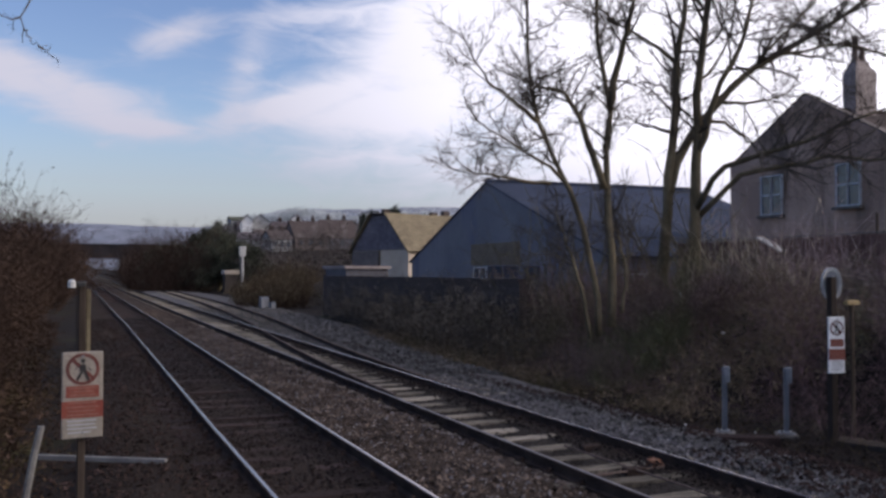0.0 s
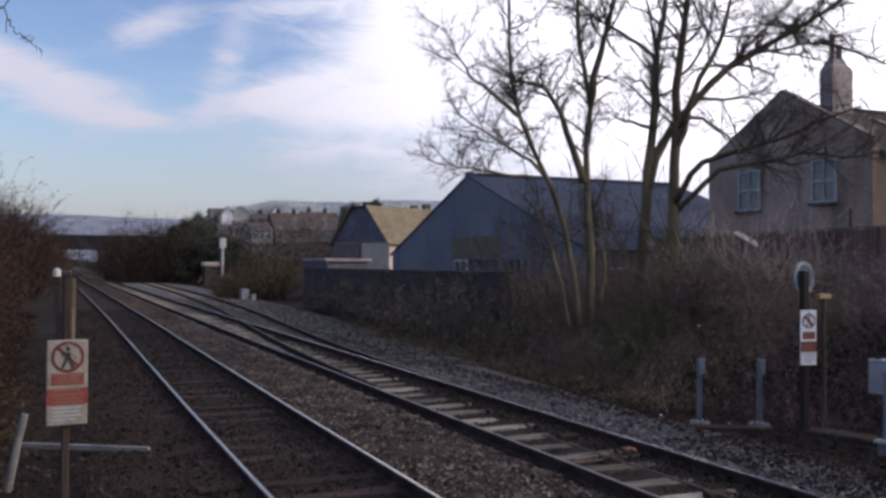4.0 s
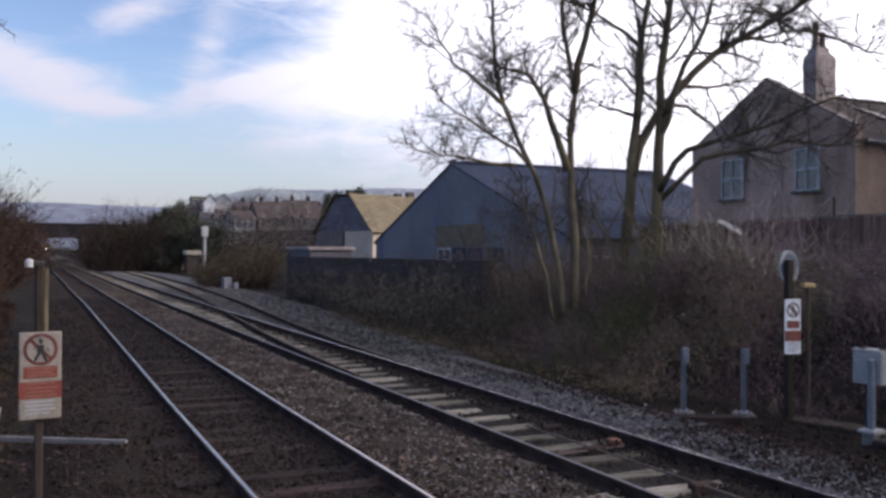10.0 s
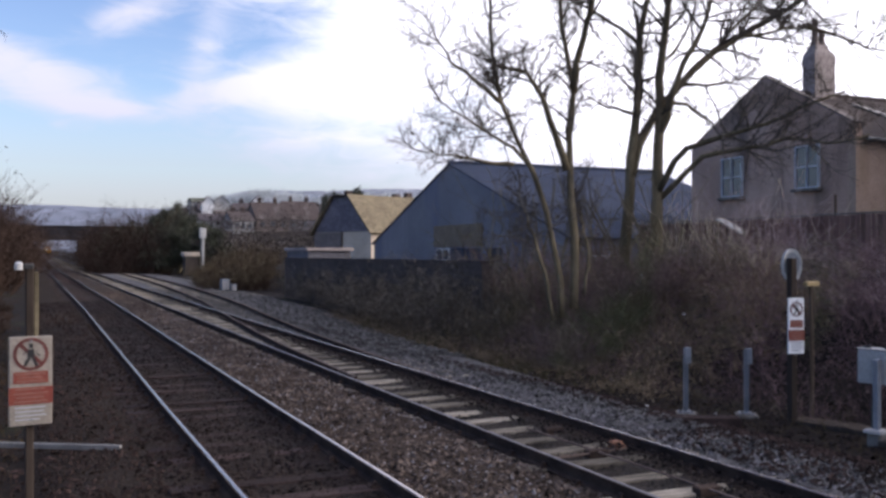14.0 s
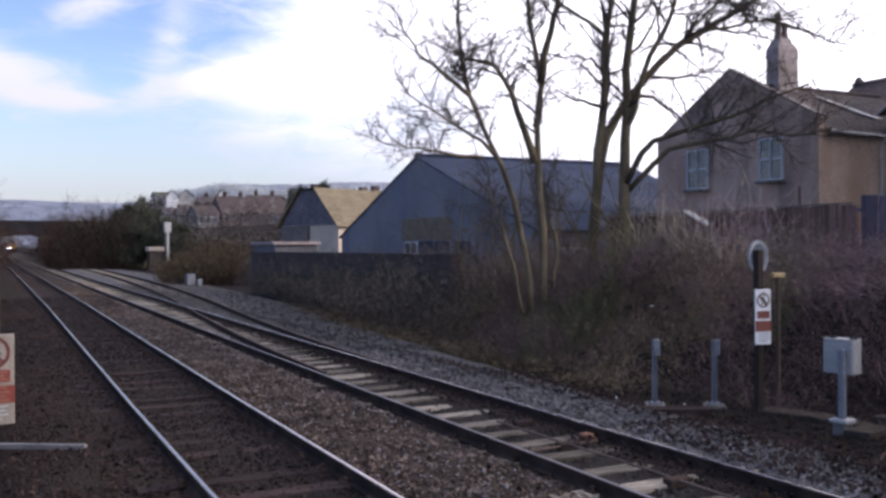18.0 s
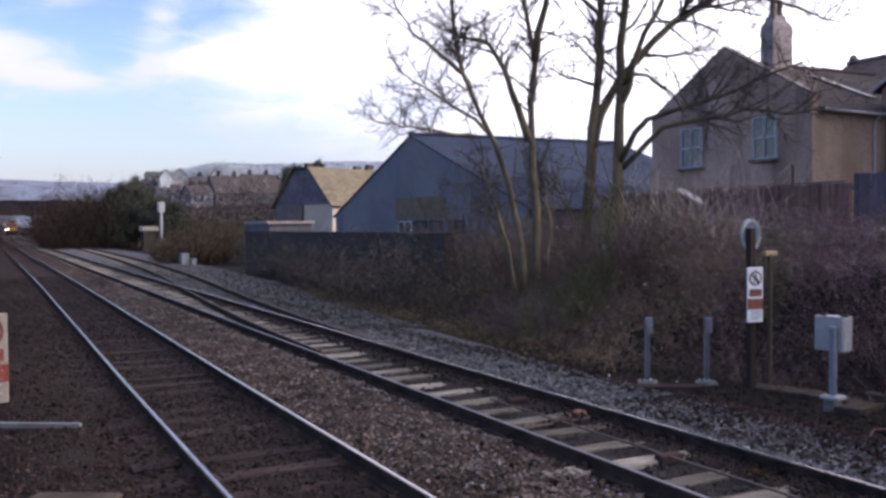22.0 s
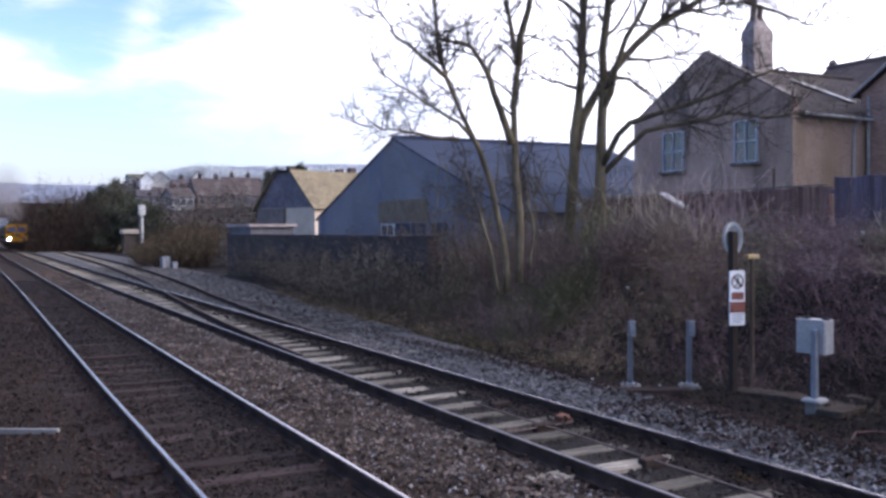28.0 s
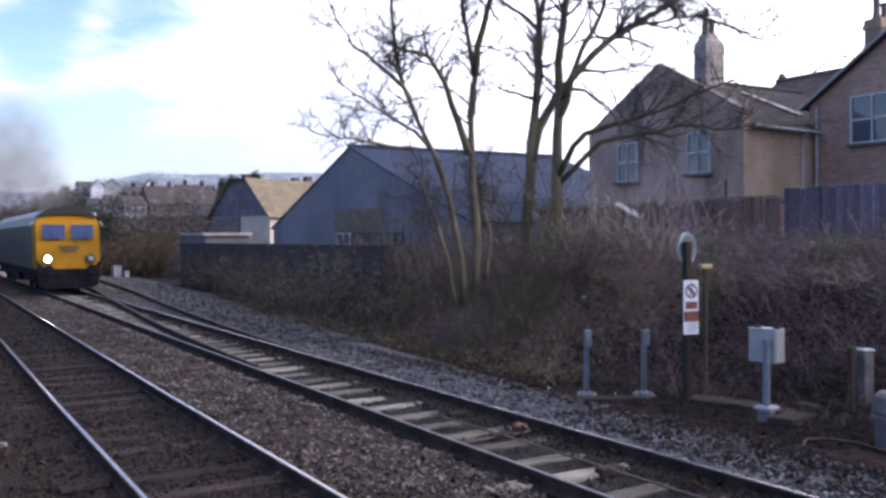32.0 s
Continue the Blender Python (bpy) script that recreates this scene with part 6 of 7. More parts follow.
def warning_sign(name, label, m, w, h, post_h, board_z, lamp, half, post_turn):
    th = thing(name, label, "sign", m)
    b = Build()
    b.cham(-half, half, -half, half, -0.3, post_h, 0.008)
    part("post", b, M_DARK_POST, th, "dark square wooden post", pose(0, half * 0.9, 0, 0, 0, post_turn))
    y = -0.055
    b = Build()
    b.cham(-w / 2, w / 2, y - 0.012, y + 0.02, board_z, board_z + h, 0.008)
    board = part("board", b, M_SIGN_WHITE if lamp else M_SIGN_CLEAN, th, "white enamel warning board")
    # red ring with a slash and a plain walking shape
    ring = Build()
    cz, ro, ri, n = board_z + h * 0.80, w * 0.41, w * 0.33, 28
    fr = y - 0.016
    v, f = [], []
    for i in range(n):
        a = 2 * math.pi * i / n
        for r in (ro, ri):
            v += [(r * math.cos(a), fr, cz + r * math.sin(a)), (r * math.cos(a), fr + 0.004, cz + r * math.sin(a))]
    for i in range(n):
        a, c = 4 * i, 4 * ((i + 1) % n)
        f += [(a, c, c + 2, a + 2), (a, a + 1, c + 1, c), (a + 2, c + 2, c + 3, a + 3)]
    ring.add(v, f)
    s = w * 0.26
    ring.add([(-s - 0.012, fr, cz + s - 0.012), (-s + 0.012, fr, cz + s + 0.012), (s + 0.012, fr, cz - s + 0.012), (s - 0.012, fr, cz - s - 0.012)], [(0, 1, 2, 3)])
    part("red_ring", ring, M_SIGN_RING, board, "red prohibition ring with slash")
    fig = Build()
    k = w / 0.37 * 1.3
    fy = fr - 0.002
    for q in (((-0.02, 0.035), (0.02, 0.035), (0.025, -0.02), (-0.025, -0.02)), ((-0.02, -0.022), (0.002, -0.022), (-0.03, -0.085), (-0.048, -0.075)), ((0.002, -0.022), (0.024, -0.022), (0.048, -0.08), (0.03, -0.088)), ((-0.014, 0.075), (0.014, 0.075), (0.014, 0.043), (-0.014, 0.043)), ((0.022, 0.03), (0.028, 0.018), (0.06, -0.01), (0.052, -0.018)), ((-0.022, 0.03), (-0.028, 0.018), (-0.055, -0.005), (-0.05, 0.008))):
        fig.add([(px * k, fy, cz + pz * k) for px, pz in q], [(0, 1, 2, 3)])
    part("walking_shape", fig, M_BLACK, board)
    red = Build()
    red.cham(-w / 2 - 0.002, w / 2 + 0.002, fr - 0.001, fr + 0.003, board_z + h * 0.235, board_z + h * 0.43, 0.001)
    part("red_panel", red, M_SIGN_RED, board, "red text panel")
    cap = Build()
    cap.cham(-w * 0.40, w * 0.40, fr - 0.001, fr + 0.003, board_z + h * 0.47, board_z + h * 0.605, 0.001)
    part("text_panel", cap, M_SIGN_RED, board, "faded red text panel")
    for i in range(7):
        b = Build()
        z = board_z + h * ((0.57, 0.53, 0.49, 0.40, 0.35, 0.305, 0.26)[i])
        ww = w * (0.34, 0.30, 0.33, 0.36, 0.40, 0.34, 0.38)[i]
        b.box(-ww, ww * (0.9 if i % 2 else 1.0), fr - 0.004, fr - 0.001, z, z + h * 0.016)
        part("text_bar", b, M_SIGN_BAR, board)
    for i in range(4):
        b = Build()
        z = board_z + h * (0.19, 0.145, 0.10, 0.055)[i]
        b.box(-w * 0.36, w * (0.34, 0.3, 0.36, 0.2)[i], fr - 0.002, fr + 0.002, z, z + h * 0.018)
        part("text_bar", b, M_SIGN_GREY, board)
    for sz in (0.06, 0.95):
        b = Build()
        b.lathe([(0.012, 0), (0.012, 0.006), (0.006, 0.009)], 0, 0, 8)
        part("bolt", b, M_GALV, board, "", Matrix.Translation((0, fr, board_z + h * sz)) @ pose(0, 0, 0, 90))
    return th


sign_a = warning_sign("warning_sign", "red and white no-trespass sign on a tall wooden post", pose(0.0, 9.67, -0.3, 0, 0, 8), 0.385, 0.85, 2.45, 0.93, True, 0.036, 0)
# Narrow pale upright strip to the right of the post, above mid-board.
b = Build()
b.cham(0.038, 0.078, 0.0, 0.05, 1.5, 2.4, 0.006)
part("batten", b, M_SAPLING, sign_a, "pale upright strip beside the post")
b = Build()
b.cham(-0.135, -0.065, -0.04, 0.04, 2.42, 2.50, 0.02)
part("marker_lamp", b, M_WHITE, sign_a, "small white lamp box on the post top")
b = Build()
b.cham(-0.066, 0.035, -0.03, 0.03, 2.43, 2.48, 0.012)
part("lamp_back", b, M_BLACK, sign_a)
sign_b = warning_sign("warning_sign", "red and white no-trespass sign below an oval mirror", pose(10.6, 10.4, -0.35, 0, 0, -12), 0.27, 0.845, 2.55, 1.10, False, 0.055, 10)
n = 28
ov = [(math.cos(2 * math.pi * i / n), math.sin(2 * math.pi * i / n)) for i in range(n)]
b = Build()
b.prism([(0.045 + 0.16 * x, 2.44 + 0.25 * z) for x, z in ov], "y", 0.125, 0.15)
mir = part("oval_plate", b, M_GALV, sign_b, "dull grey back of the oval mirror")
b = Build()
v = [(0.045 + k * x, y, 2.44 + k * 1.56 * z) for x, z in ov for k, y in ((0.165, 0.1), (0.13, 0.112), (0.13, 0.126), (0.165, 0.152))]
b.add(v, [(4 * i + a, 4 * ((i + 1) % n) + a, 4 * ((i + 1) % n) + (a + 1) % 4, 4 * i + (a + 1) % 4) for i in range(n) for a in range(4)])
part("mirror_rim", b, M_WHITE_DIRTY, mir, "pale raised rim")


def build_marker_pole():
    th = thing("marker_pole", "thin weathered pole with an ochre cap", "post", pose(10.98, 10.42, -0.35))
    b = Build()
    b.tube([(0, 0, -0.2), (0.01, 0, 1.0), (0, 0, 2.12)], 0.035, 8)
    part("pole", b, M_DARKWOOD, th)
    b = Build()
    b.cham(-0.13, 0.13, -0.05, 0.05, 2.12, 2.19, 0.015)
    part("cap", b, M_OCHRE, th, "ochre cross cap")


build_marker_pole()


def relay_post(x, y, z, turn):
    th = thing("relay_post", "grey galvanised post with a small terminal box", "post", pose(x, y, z, 0, 0, turn), "grey relay posts")
    b = Build()
    b.cham(-0.17, 0.17, -0.15, 0.15, -0.1, 0.05, 0.02)
    part("base", b, M_CONCRETE, th, "concrete foot")
    b = Build()
    b.cham(-0.11, 0.11, -0.11, 0.11, 0.05, 0.07, 0.005)
    part("base_plate", b, M_GALV, th)
    b = Build()
    b.box(-0.038, 0.038, -0.006, 0.006, 0.07, 1.08)
    b.box(-0.038, -0.030, -0.045, 0.006, 0.07, 1.08)
    b.box(0.030, 0.038, -0.045, 0.006, 0.07, 1.08)
    part("channel", b, M_GALV, th)
    b = Build()
    b.cham(-0.02, 0.085, -0.07, -0.008, 0.84, 1.09, 0.01)
    part("terminal_box", b, M_GALV, th, "small grey terminal box")
    for sx in (-0.085, 0.085):
        b = Build()
        b.lathe([(0.014, 0.07), (0.014, 0.095), (0.006, 0.1)], sx, -0.085, 6)
        part("bolt", b, M_RAIL_RUST, th)


relay_post(9.62, 11.72, -0.33, -35)
relay_post(10.42, 11.22, -0.33, -35)


def build_cabinet():
    th = thing("trackside_cabinet", "pale grey metal trackside cabinet on a pedestal", "cabinet", pose(10.44, 8.78, -0.36, 0, 0, -80))
    b = Build()
    b.cham(-0.1, 0.1, -0.1, 0.1, -0.1, 0.2, 0.03)
    part("foot", b, M_CONCRETE, th, "concrete foot")
    b = Build()
    b.cham(-0.135, 0.135, -0.135, 0.135, 0.2, 0.25, 0.02)
    part("base_plate", b, M_CABINET, th)
    b = Build()
    b.cham(-0.042, 0.042, -0.042, 0.042, 0.25, 1.2, 0.01)
    part("pedestal", b, M_GALV, th)
    b = Build()
    b.cham(-0.32, 0.12, 0.055, 0.30, 0.85, 1.31, 0.02)
    body = part("box", b, M_CABINET, th)
    b = Build()
    b.cham(-0.322, 0.122, 0.053, 0.302, 1.312, 1.328, 0.008)
    part("lid", b, M_CABINET, th)
    for sx in (-0.27, 0.03):
        b = Build()
        b.cham(sx, sx + 0.09, 0.12, 0.2, 1.328, 1.36, 0.01)
        part("lug", b, M_GIRDER, body, "dark lifting lug")
    b = Build()
    b.tube([(-0.07, 0.0, 0.02), (-0.09, 0.05, 0.5), (-0.02, 0.1, 0.86)], 0.022, 7)
    part("cable", b, M_BLACK, th, "black cable up the pedestal")


build_cabinet()


def build_trackside_clutter():
    th = thing("cable_box", "grey upright cable box with a pale lid", "box", pose(11.66, 8.08, -0.12, 0, 0, -15))
    b = Build()
    b.cham(-0.085, 0.085, -0.085, 0.085, -0.3, 0.78, 0.02)
    part("box", b, M_CONCRETE, th)
    b = Build()
    b.cham(-0.095, 0.095, -0.095, 0.095, 0.782, 0.80, 0.005)
    part("lid", b, M_WHITE_DIRTY, th, "pale lid")
    b = Build()
    b.cham(-0.27, -0.19, -0.05, 0.05, -0.3, 0.84, 0.01)
    part("stake", b, M_DARKWOOD, th, "dark wooden stake")
    th = thing("plastic_bin", "grey-brown round bin with a rimmed lid", "bin", pose(10.36, 6.78, -0.4))
    b = Build()
    b.lathe([(0.22, 0), (0.25, 0.42), (0.29, 0.43), (0.29, 0.49), (0.27, 0.5)], 0, 0, 20)
    part("tub", b, M_BIN, th, smooth=False)
    b = Build()
    b.lathe([(0.27, 0.50), (0.28, 0.54), (0.25, 0.72), (0.2, 0.77), (0.05, 0.79)], 0, 0, 20)
    part("lid", b, M_BIN, th)
    th = thing("timber_plank", "dark weathered plank lying on the ballast", "plank", pose(9.08, 10.8, -0.22, 0, 0, -28))
    b = Build()
    b.cham(-0.62, 0.62, -0.13, 0.13, -0.08, 0.06, 0.015)
    part("board", b, M_SLEEPER, th)
    th = thing("cable_trough", "line of dirty concrete trough lids below the bank", "trough", None)
    lid = Build()
    lid.cham(-0.47, 0.47, -0.19, 0.19, -0.05, 0.045, 0.012)
    me = lid.mesh("lid", M_TROUGH)
    for x, y, z, turn in ((10.85, 10.1, -0.3, -82), (10.98, 9.3, -0.29, -80), (10.85, 8.62, -0.29, 12), (11.65, 8.82, -0.22, 16)):
        part("lid", me, None, th, "", pose(x, y, z, random.uniform(-3, 3), random.uniform(-2, 2), turn))
    th = thing("spoil_heap", "low dark heap of earth with a reddish crest", "heap", pose(8.95, 6.35, -0.3, 0, 0, 20))
    bm = bmesh.new()
    bmesh.ops.create_icosphere(bm, subdivisions=4, radius=1.0)
    for v in bm.verts:
        k = 1 + 0.3 * noise.noise(v.co * 2.3) + 0.12 * noise.noise(v.co * 7)
        v.co = Vector((v.co.x * 0.75 * k, v.co.y * 0.5 * k, v.co.z * 0.16 * k))
    me = bpy.data.meshes.new("heap")
    bm.to_mesh(me)
    bm.free()
    me.materials.append(M_SPOIL)
    part("earth_mound", me, None, th)
    for x, y, turn in ((7.72, 5.72, 4), (7.6, 6.45, -3)):
        th = thing("timber_offcut", "pale weathered timber end lying beside the rail", "timber", pose(x, y, -0.14, 0, 0, turn), "timber offcuts")
        b = Build()
        b.cham(-0.13, 0.13, -0.06, 0.06, -0.06, 0.0, 0.01)
        part("timber", b, M_BEARER, th)
    th = thing("moss_tuft", "yellow-green moss tuft on a sleeper end", "moss", pose(6.6, 6.42, -0.15), "", "stuff")
    rng = np.random.default_rng(8)
    c = rng.normal(0, 1, (260, 3)) * np.array([0.05, 0.06, 0.012]) + np.array([0, 0, 0.03])
    v, f = leaves(c, 0.012, rng)
    raw("moss", v, f, M_MOSS, th)["kind"] = "stuff"
    th = thing("red_hose", "faded red hose lying in an arc on the dark earth", "hose", pose(0, 0, -0.3))
    b = Build()
    b.tube([(9.15, 6.95, 0.0), (9.22, 7.25, 0.06), (9.45, 7.36, 0.1), (9.7, 7.25, 0.1), (9.92, 6.98, 0.07), (10.0, 6.6, 0.02)], 0.016, 7)
    part("hose", b, M_HOSE, th, smooth=True)
    th = thing("rail_anchor", "rust-orange iron anchor clipped against the rail", "rail anchor", pose(6.66, 9.45, -0.1, 0, 0, 12))
    b = Build()
    b.cham(-0.07, 0.07, -0.09, 0.09, -0.06, 0.035, 0.02)
    b.cham(-0.03, 0.05, -0.13, -0.085, -0.06, 0.0, 0.01)
    part("clip", b, M_RUST, th)
    th = thing("white_stake", "short white stake at the foot of the trees", "stake", pose(13.6, 18.23, float(land(13.6, 18.23)), 0, 3, 0))
    b = Build()
    b.cham(-0.035, 0.035, -0.03, 0.03, -0.2, 0.75, 0.01)
    part("shaft", b, M_WHITE_DIRTY, th)
    th = thing("garden_pole", "thin dark pole standing behind the fence", "pole", pose(17.12, 15.5, 1.7))
    b = Build()
    b.tube([(0, 0, 0), (0, 0, 1.95)], 0.035, 8)
    part("pole", b, M_DARKWOOD, th)
    th = thing("lean_to_shelter", "small lean-to of pale sheet beside the fence", "shelter", pose(16.4, 18.2, 1.6))
    for y in (-0.5, 0.5):
        b = Build()
        b.tube([(0, y, 0), (0, y, 1.4 + 0.22 * y)], 0.04, 7)
        part("post", b, M_DARKWOOD, th)
    b = Build()
    b.slab([(-0.15, -0.5, 1.2), (0.1, -0.5, 1.22), (0.1, 0.35, 1.6), (-0.15, 0.35, 1.58)], 0.04)
    part("roof_sheet", b, M_LEAD, th, "pale sheet roof")
    th = thing("fallen_rail_post", "white painted post lying across the cess", "post", pose(0.24, 12.52, -0.12, 0, 0, -31))
    b = Build()
    b.cham(-0.93, 0.93, -0.03, 0.03, -0.065, 0.0, 0.01)
    part("bar", b, M_POST_WHITE, th)
    th = thing("leaning_post", "short white post leaning beside the sign", "post", pose(-0.58, 11.1, -0.35, 0, 10, 0))
    b = Build()
    b.tube([(0, 0, -0.2), (0.0, 0, 0.62), (0.015, 0, 0.9)], [0.045, 0.042, 0.04], 8)
    part("shaft", b, M_POST_WHITE, th)
    th = thing("concrete_slab", "flat dirty concrete slab beside the nearer track", "slab", pose(0.66, 8.78, -0.19, 0, 0, -29))
    b = Build()
    b.cham(-0.4, 0.4, -0.22, 0.22, -0.12, 0.05, 0.015)
    part("slab", b, M_TROUGH, th)


build_trackside_clutter()


def litter(x, y, z, s, turn):
    th = thing("litter_scrap", "crumpled white scrap of litter caught on the bank", "litter", pose(x, y, z, 20, 15, turn), "litter")
    bm = bmesh.new()
    bmesh.ops.create_icosphere(bm, subdivisions=2, radius=s)
    for v in bm.verts:
        v.co = Vector((v.co.x * 1.3, v.co.y, v.co.z * 0.5)) * (0.75 + 0.5 * noise.noise(v.co * 25 + Vector((turn, 0, 0))))
    me = bpy.data.meshes.new("scrap")
    bm.to_mesh(me)
    bm.free()
    me.materials.append(M_WHITE)
    part("scrap", me, None, th)


for spot in ((14.9, 11.4, 2.15, 0.06, 10), (12.97, 15.84, 0.95, 0.05, 60), (11.94, 14.5, 0.35, 0.06, 15), (12.15, 13.09, 0.42, 0.04, 200), (9.3, 12.3, -0.25, 0.035, 40), (10.05, 11.5, -0.3, 0.03, 80), (12.5, 8.9, 0.2, 0.04, 120)):
    litter(*spot)


def build_signal():
    th = thing("railway_signal", "pale grey signal post seen from behind with ladder", "signal", pose(18.6, 110.5, 0.0))
    b = Build()
    b.tube([(0, 0, -0.8), (0, 0, 5.0)], 0.14, 8)
    part("post", b, M_WHITE_DIRTY, th)
    b = Build()
    b.cham(-0.38, 0.38, -0.2, 0.3, 4.2, 5.4, 0.06)
    part("signal_head", b, M_WHITE_DIRTY, th, "pale back of the signal head")
    b = Build()
    for s in (-0.2, 0.2):
        b.tube([(s, 0.6, -0.5), (s, 0.35, 4.2)], 0.03, 5)
    for i in range(14):
        b.tube([(-0.2, 0.58 - 0.017 * i, 0.1 + 0.3 * i), (0.2, 0.58 - 0.017 * i, 0.1 + 0.3 * i)], 0.015, 4)
    part("ladder", b, M_GALV, th)
    th = thing("relay_hut", "small weathered lineside hut with a pale roof", "hut", pose(17.4, 112.0, 0.0))
    b = Build()
    b.box(-0.75, 0.75, -0.8, 0.8, -0.6, 2.0)
    part("wall", b, M_HUT, th)
    b = Build()
    b.cham(-0.95, 0.95, -1.0, 1.0, 2.003, 2.5, 0.1)
    part("roof", b, M_CREAM, th)
    for x, y, h in ((11.8, 62.0, 0.92), (12.6, 62.6, 0.55), (12.2, 63.0, 0.9)):
        th = thing("location_cabinet", "pale blue-grey lineside equipment cabinet", "cabinet", pose(x, y, float(land(x, y)), 0, 0, 15), "lineside cabinets")
        b = Build()
        b.cham(-0.2, 0.2, -0.17, 0.17, -0.1, h, 0.04)
        part("body", b, M_GALV, th)
        b = Build()
        b.cham(-0.16, 0.1, -0.19, -0.171, 0.1, h - 0.1, 0.01)
        part("door", b, M_CABINET, th)


build_signal()


def build_bridge():
    th = thing("road_bridge", "dark steel road bridge across the line", "bridge", pose(0, 200.0, float(rise(200.0)), 0, 0, 0), "", "structure")
    b = Build()
    b.box(-16, 34, 0, 0.3, 4.85, 7.6)
    gd = part("girder", b, M_GIRDER, th)
    b = Build()
    b.box(-16, 34, 7.7, 8.0, 4.85, 7.6)
    part("girder", b, M_GIRDER, th)
    b = Build()
    b.box(-16, 34, 0.3, 7.7, 5.0, 5.6)
    part("deck", b, M_GIRDER, th)
    for i in range(18):
        b = Build()
        b.box(-15.5 + i * 2.8, -15.3 + i * 2.8, -0.12, -0.002, 4.95, 7.5)
        part("stiffener", b, M_GIRDER, gd)
    b = Build()
    b.box(-16, 34, -0.18, 0.45, 7.603, 7.8)
    part("coping", b, M_GIRDER, th)
    for x0, x1 in ((-16, 0.45), (8.6, 34)):
        b = Build()
        b.box(x0, x1, 0.0, 8.0, -2, 4.84)
        part("abutment", b, M_BRICK_DARK, th)


build_bridge()


def ridge_line(name, label, dist, az0, az1, heights, mat, seed):
    """A far hill: a long fold with a sloping face."""
    rnd = random.Random(seed)
    n = 70
    v, f = [], []
    for i in range(n + 1):
        u = i / n
        a = radians(az0 + (az1 - az0) * u)
        k = u * (len(heights) - 1)
        j = min(int(k), len(heights) - 2)
        t = k - j
        t = t * t * (3 - 2 * t)
        h = heights[j] * (1 - t) + heights[j + 1] * t + rnd.uniform(-1, 1) * dist * 0.0006
        for d, z in ((0.8, -8), (0.9, h * 0.55), (1.0, h), (1.15, h * 0.3)):
            v.append((math.sin(a) * dist * d, math.cos(a) * dist * d, z))
    f = [(i * 4 + k, (i + 1) * 4 + k, (i + 1) * 4 + k + 1, i * 4 + k + 1) for i in range(n) for k in range(3)]
    raw(name, v, f, mat, None, label, "hill", "structure", True)


ridge_line("backdrop_hill_1", "far hill beyond the bridge, blue haze in its colour", 2400, -60, 60, [80, 95, 108, 116, 118, 121, 116, 112, 122, 130, 130], M_HAZE, 3)
ridge_line("backdrop_hill_2", "wooded far hill above the town rooftops, haze in its colour", 750, 8.9, 32, [43, 54, 54, 56, 56, 55, 53], M_HILL, 4)


for i, (az, d, h, w) in enumerate(((8.05, 150, 11.0, 2.2), (19.0, 95, 9.9, 1.4), (17.65, 98, 9.4, 1.3), (17.05, 105, 9.7, 1.2), (21.0, 96, 8.9, 0.9), (21.95, 97, 9.0, 0.9))):
    evergreen(math.tan(radians(az)) * d, d, h - float(land(math.tan(radians(az)) * d, d)), w, 90 + i)

# ---- locomotive ----


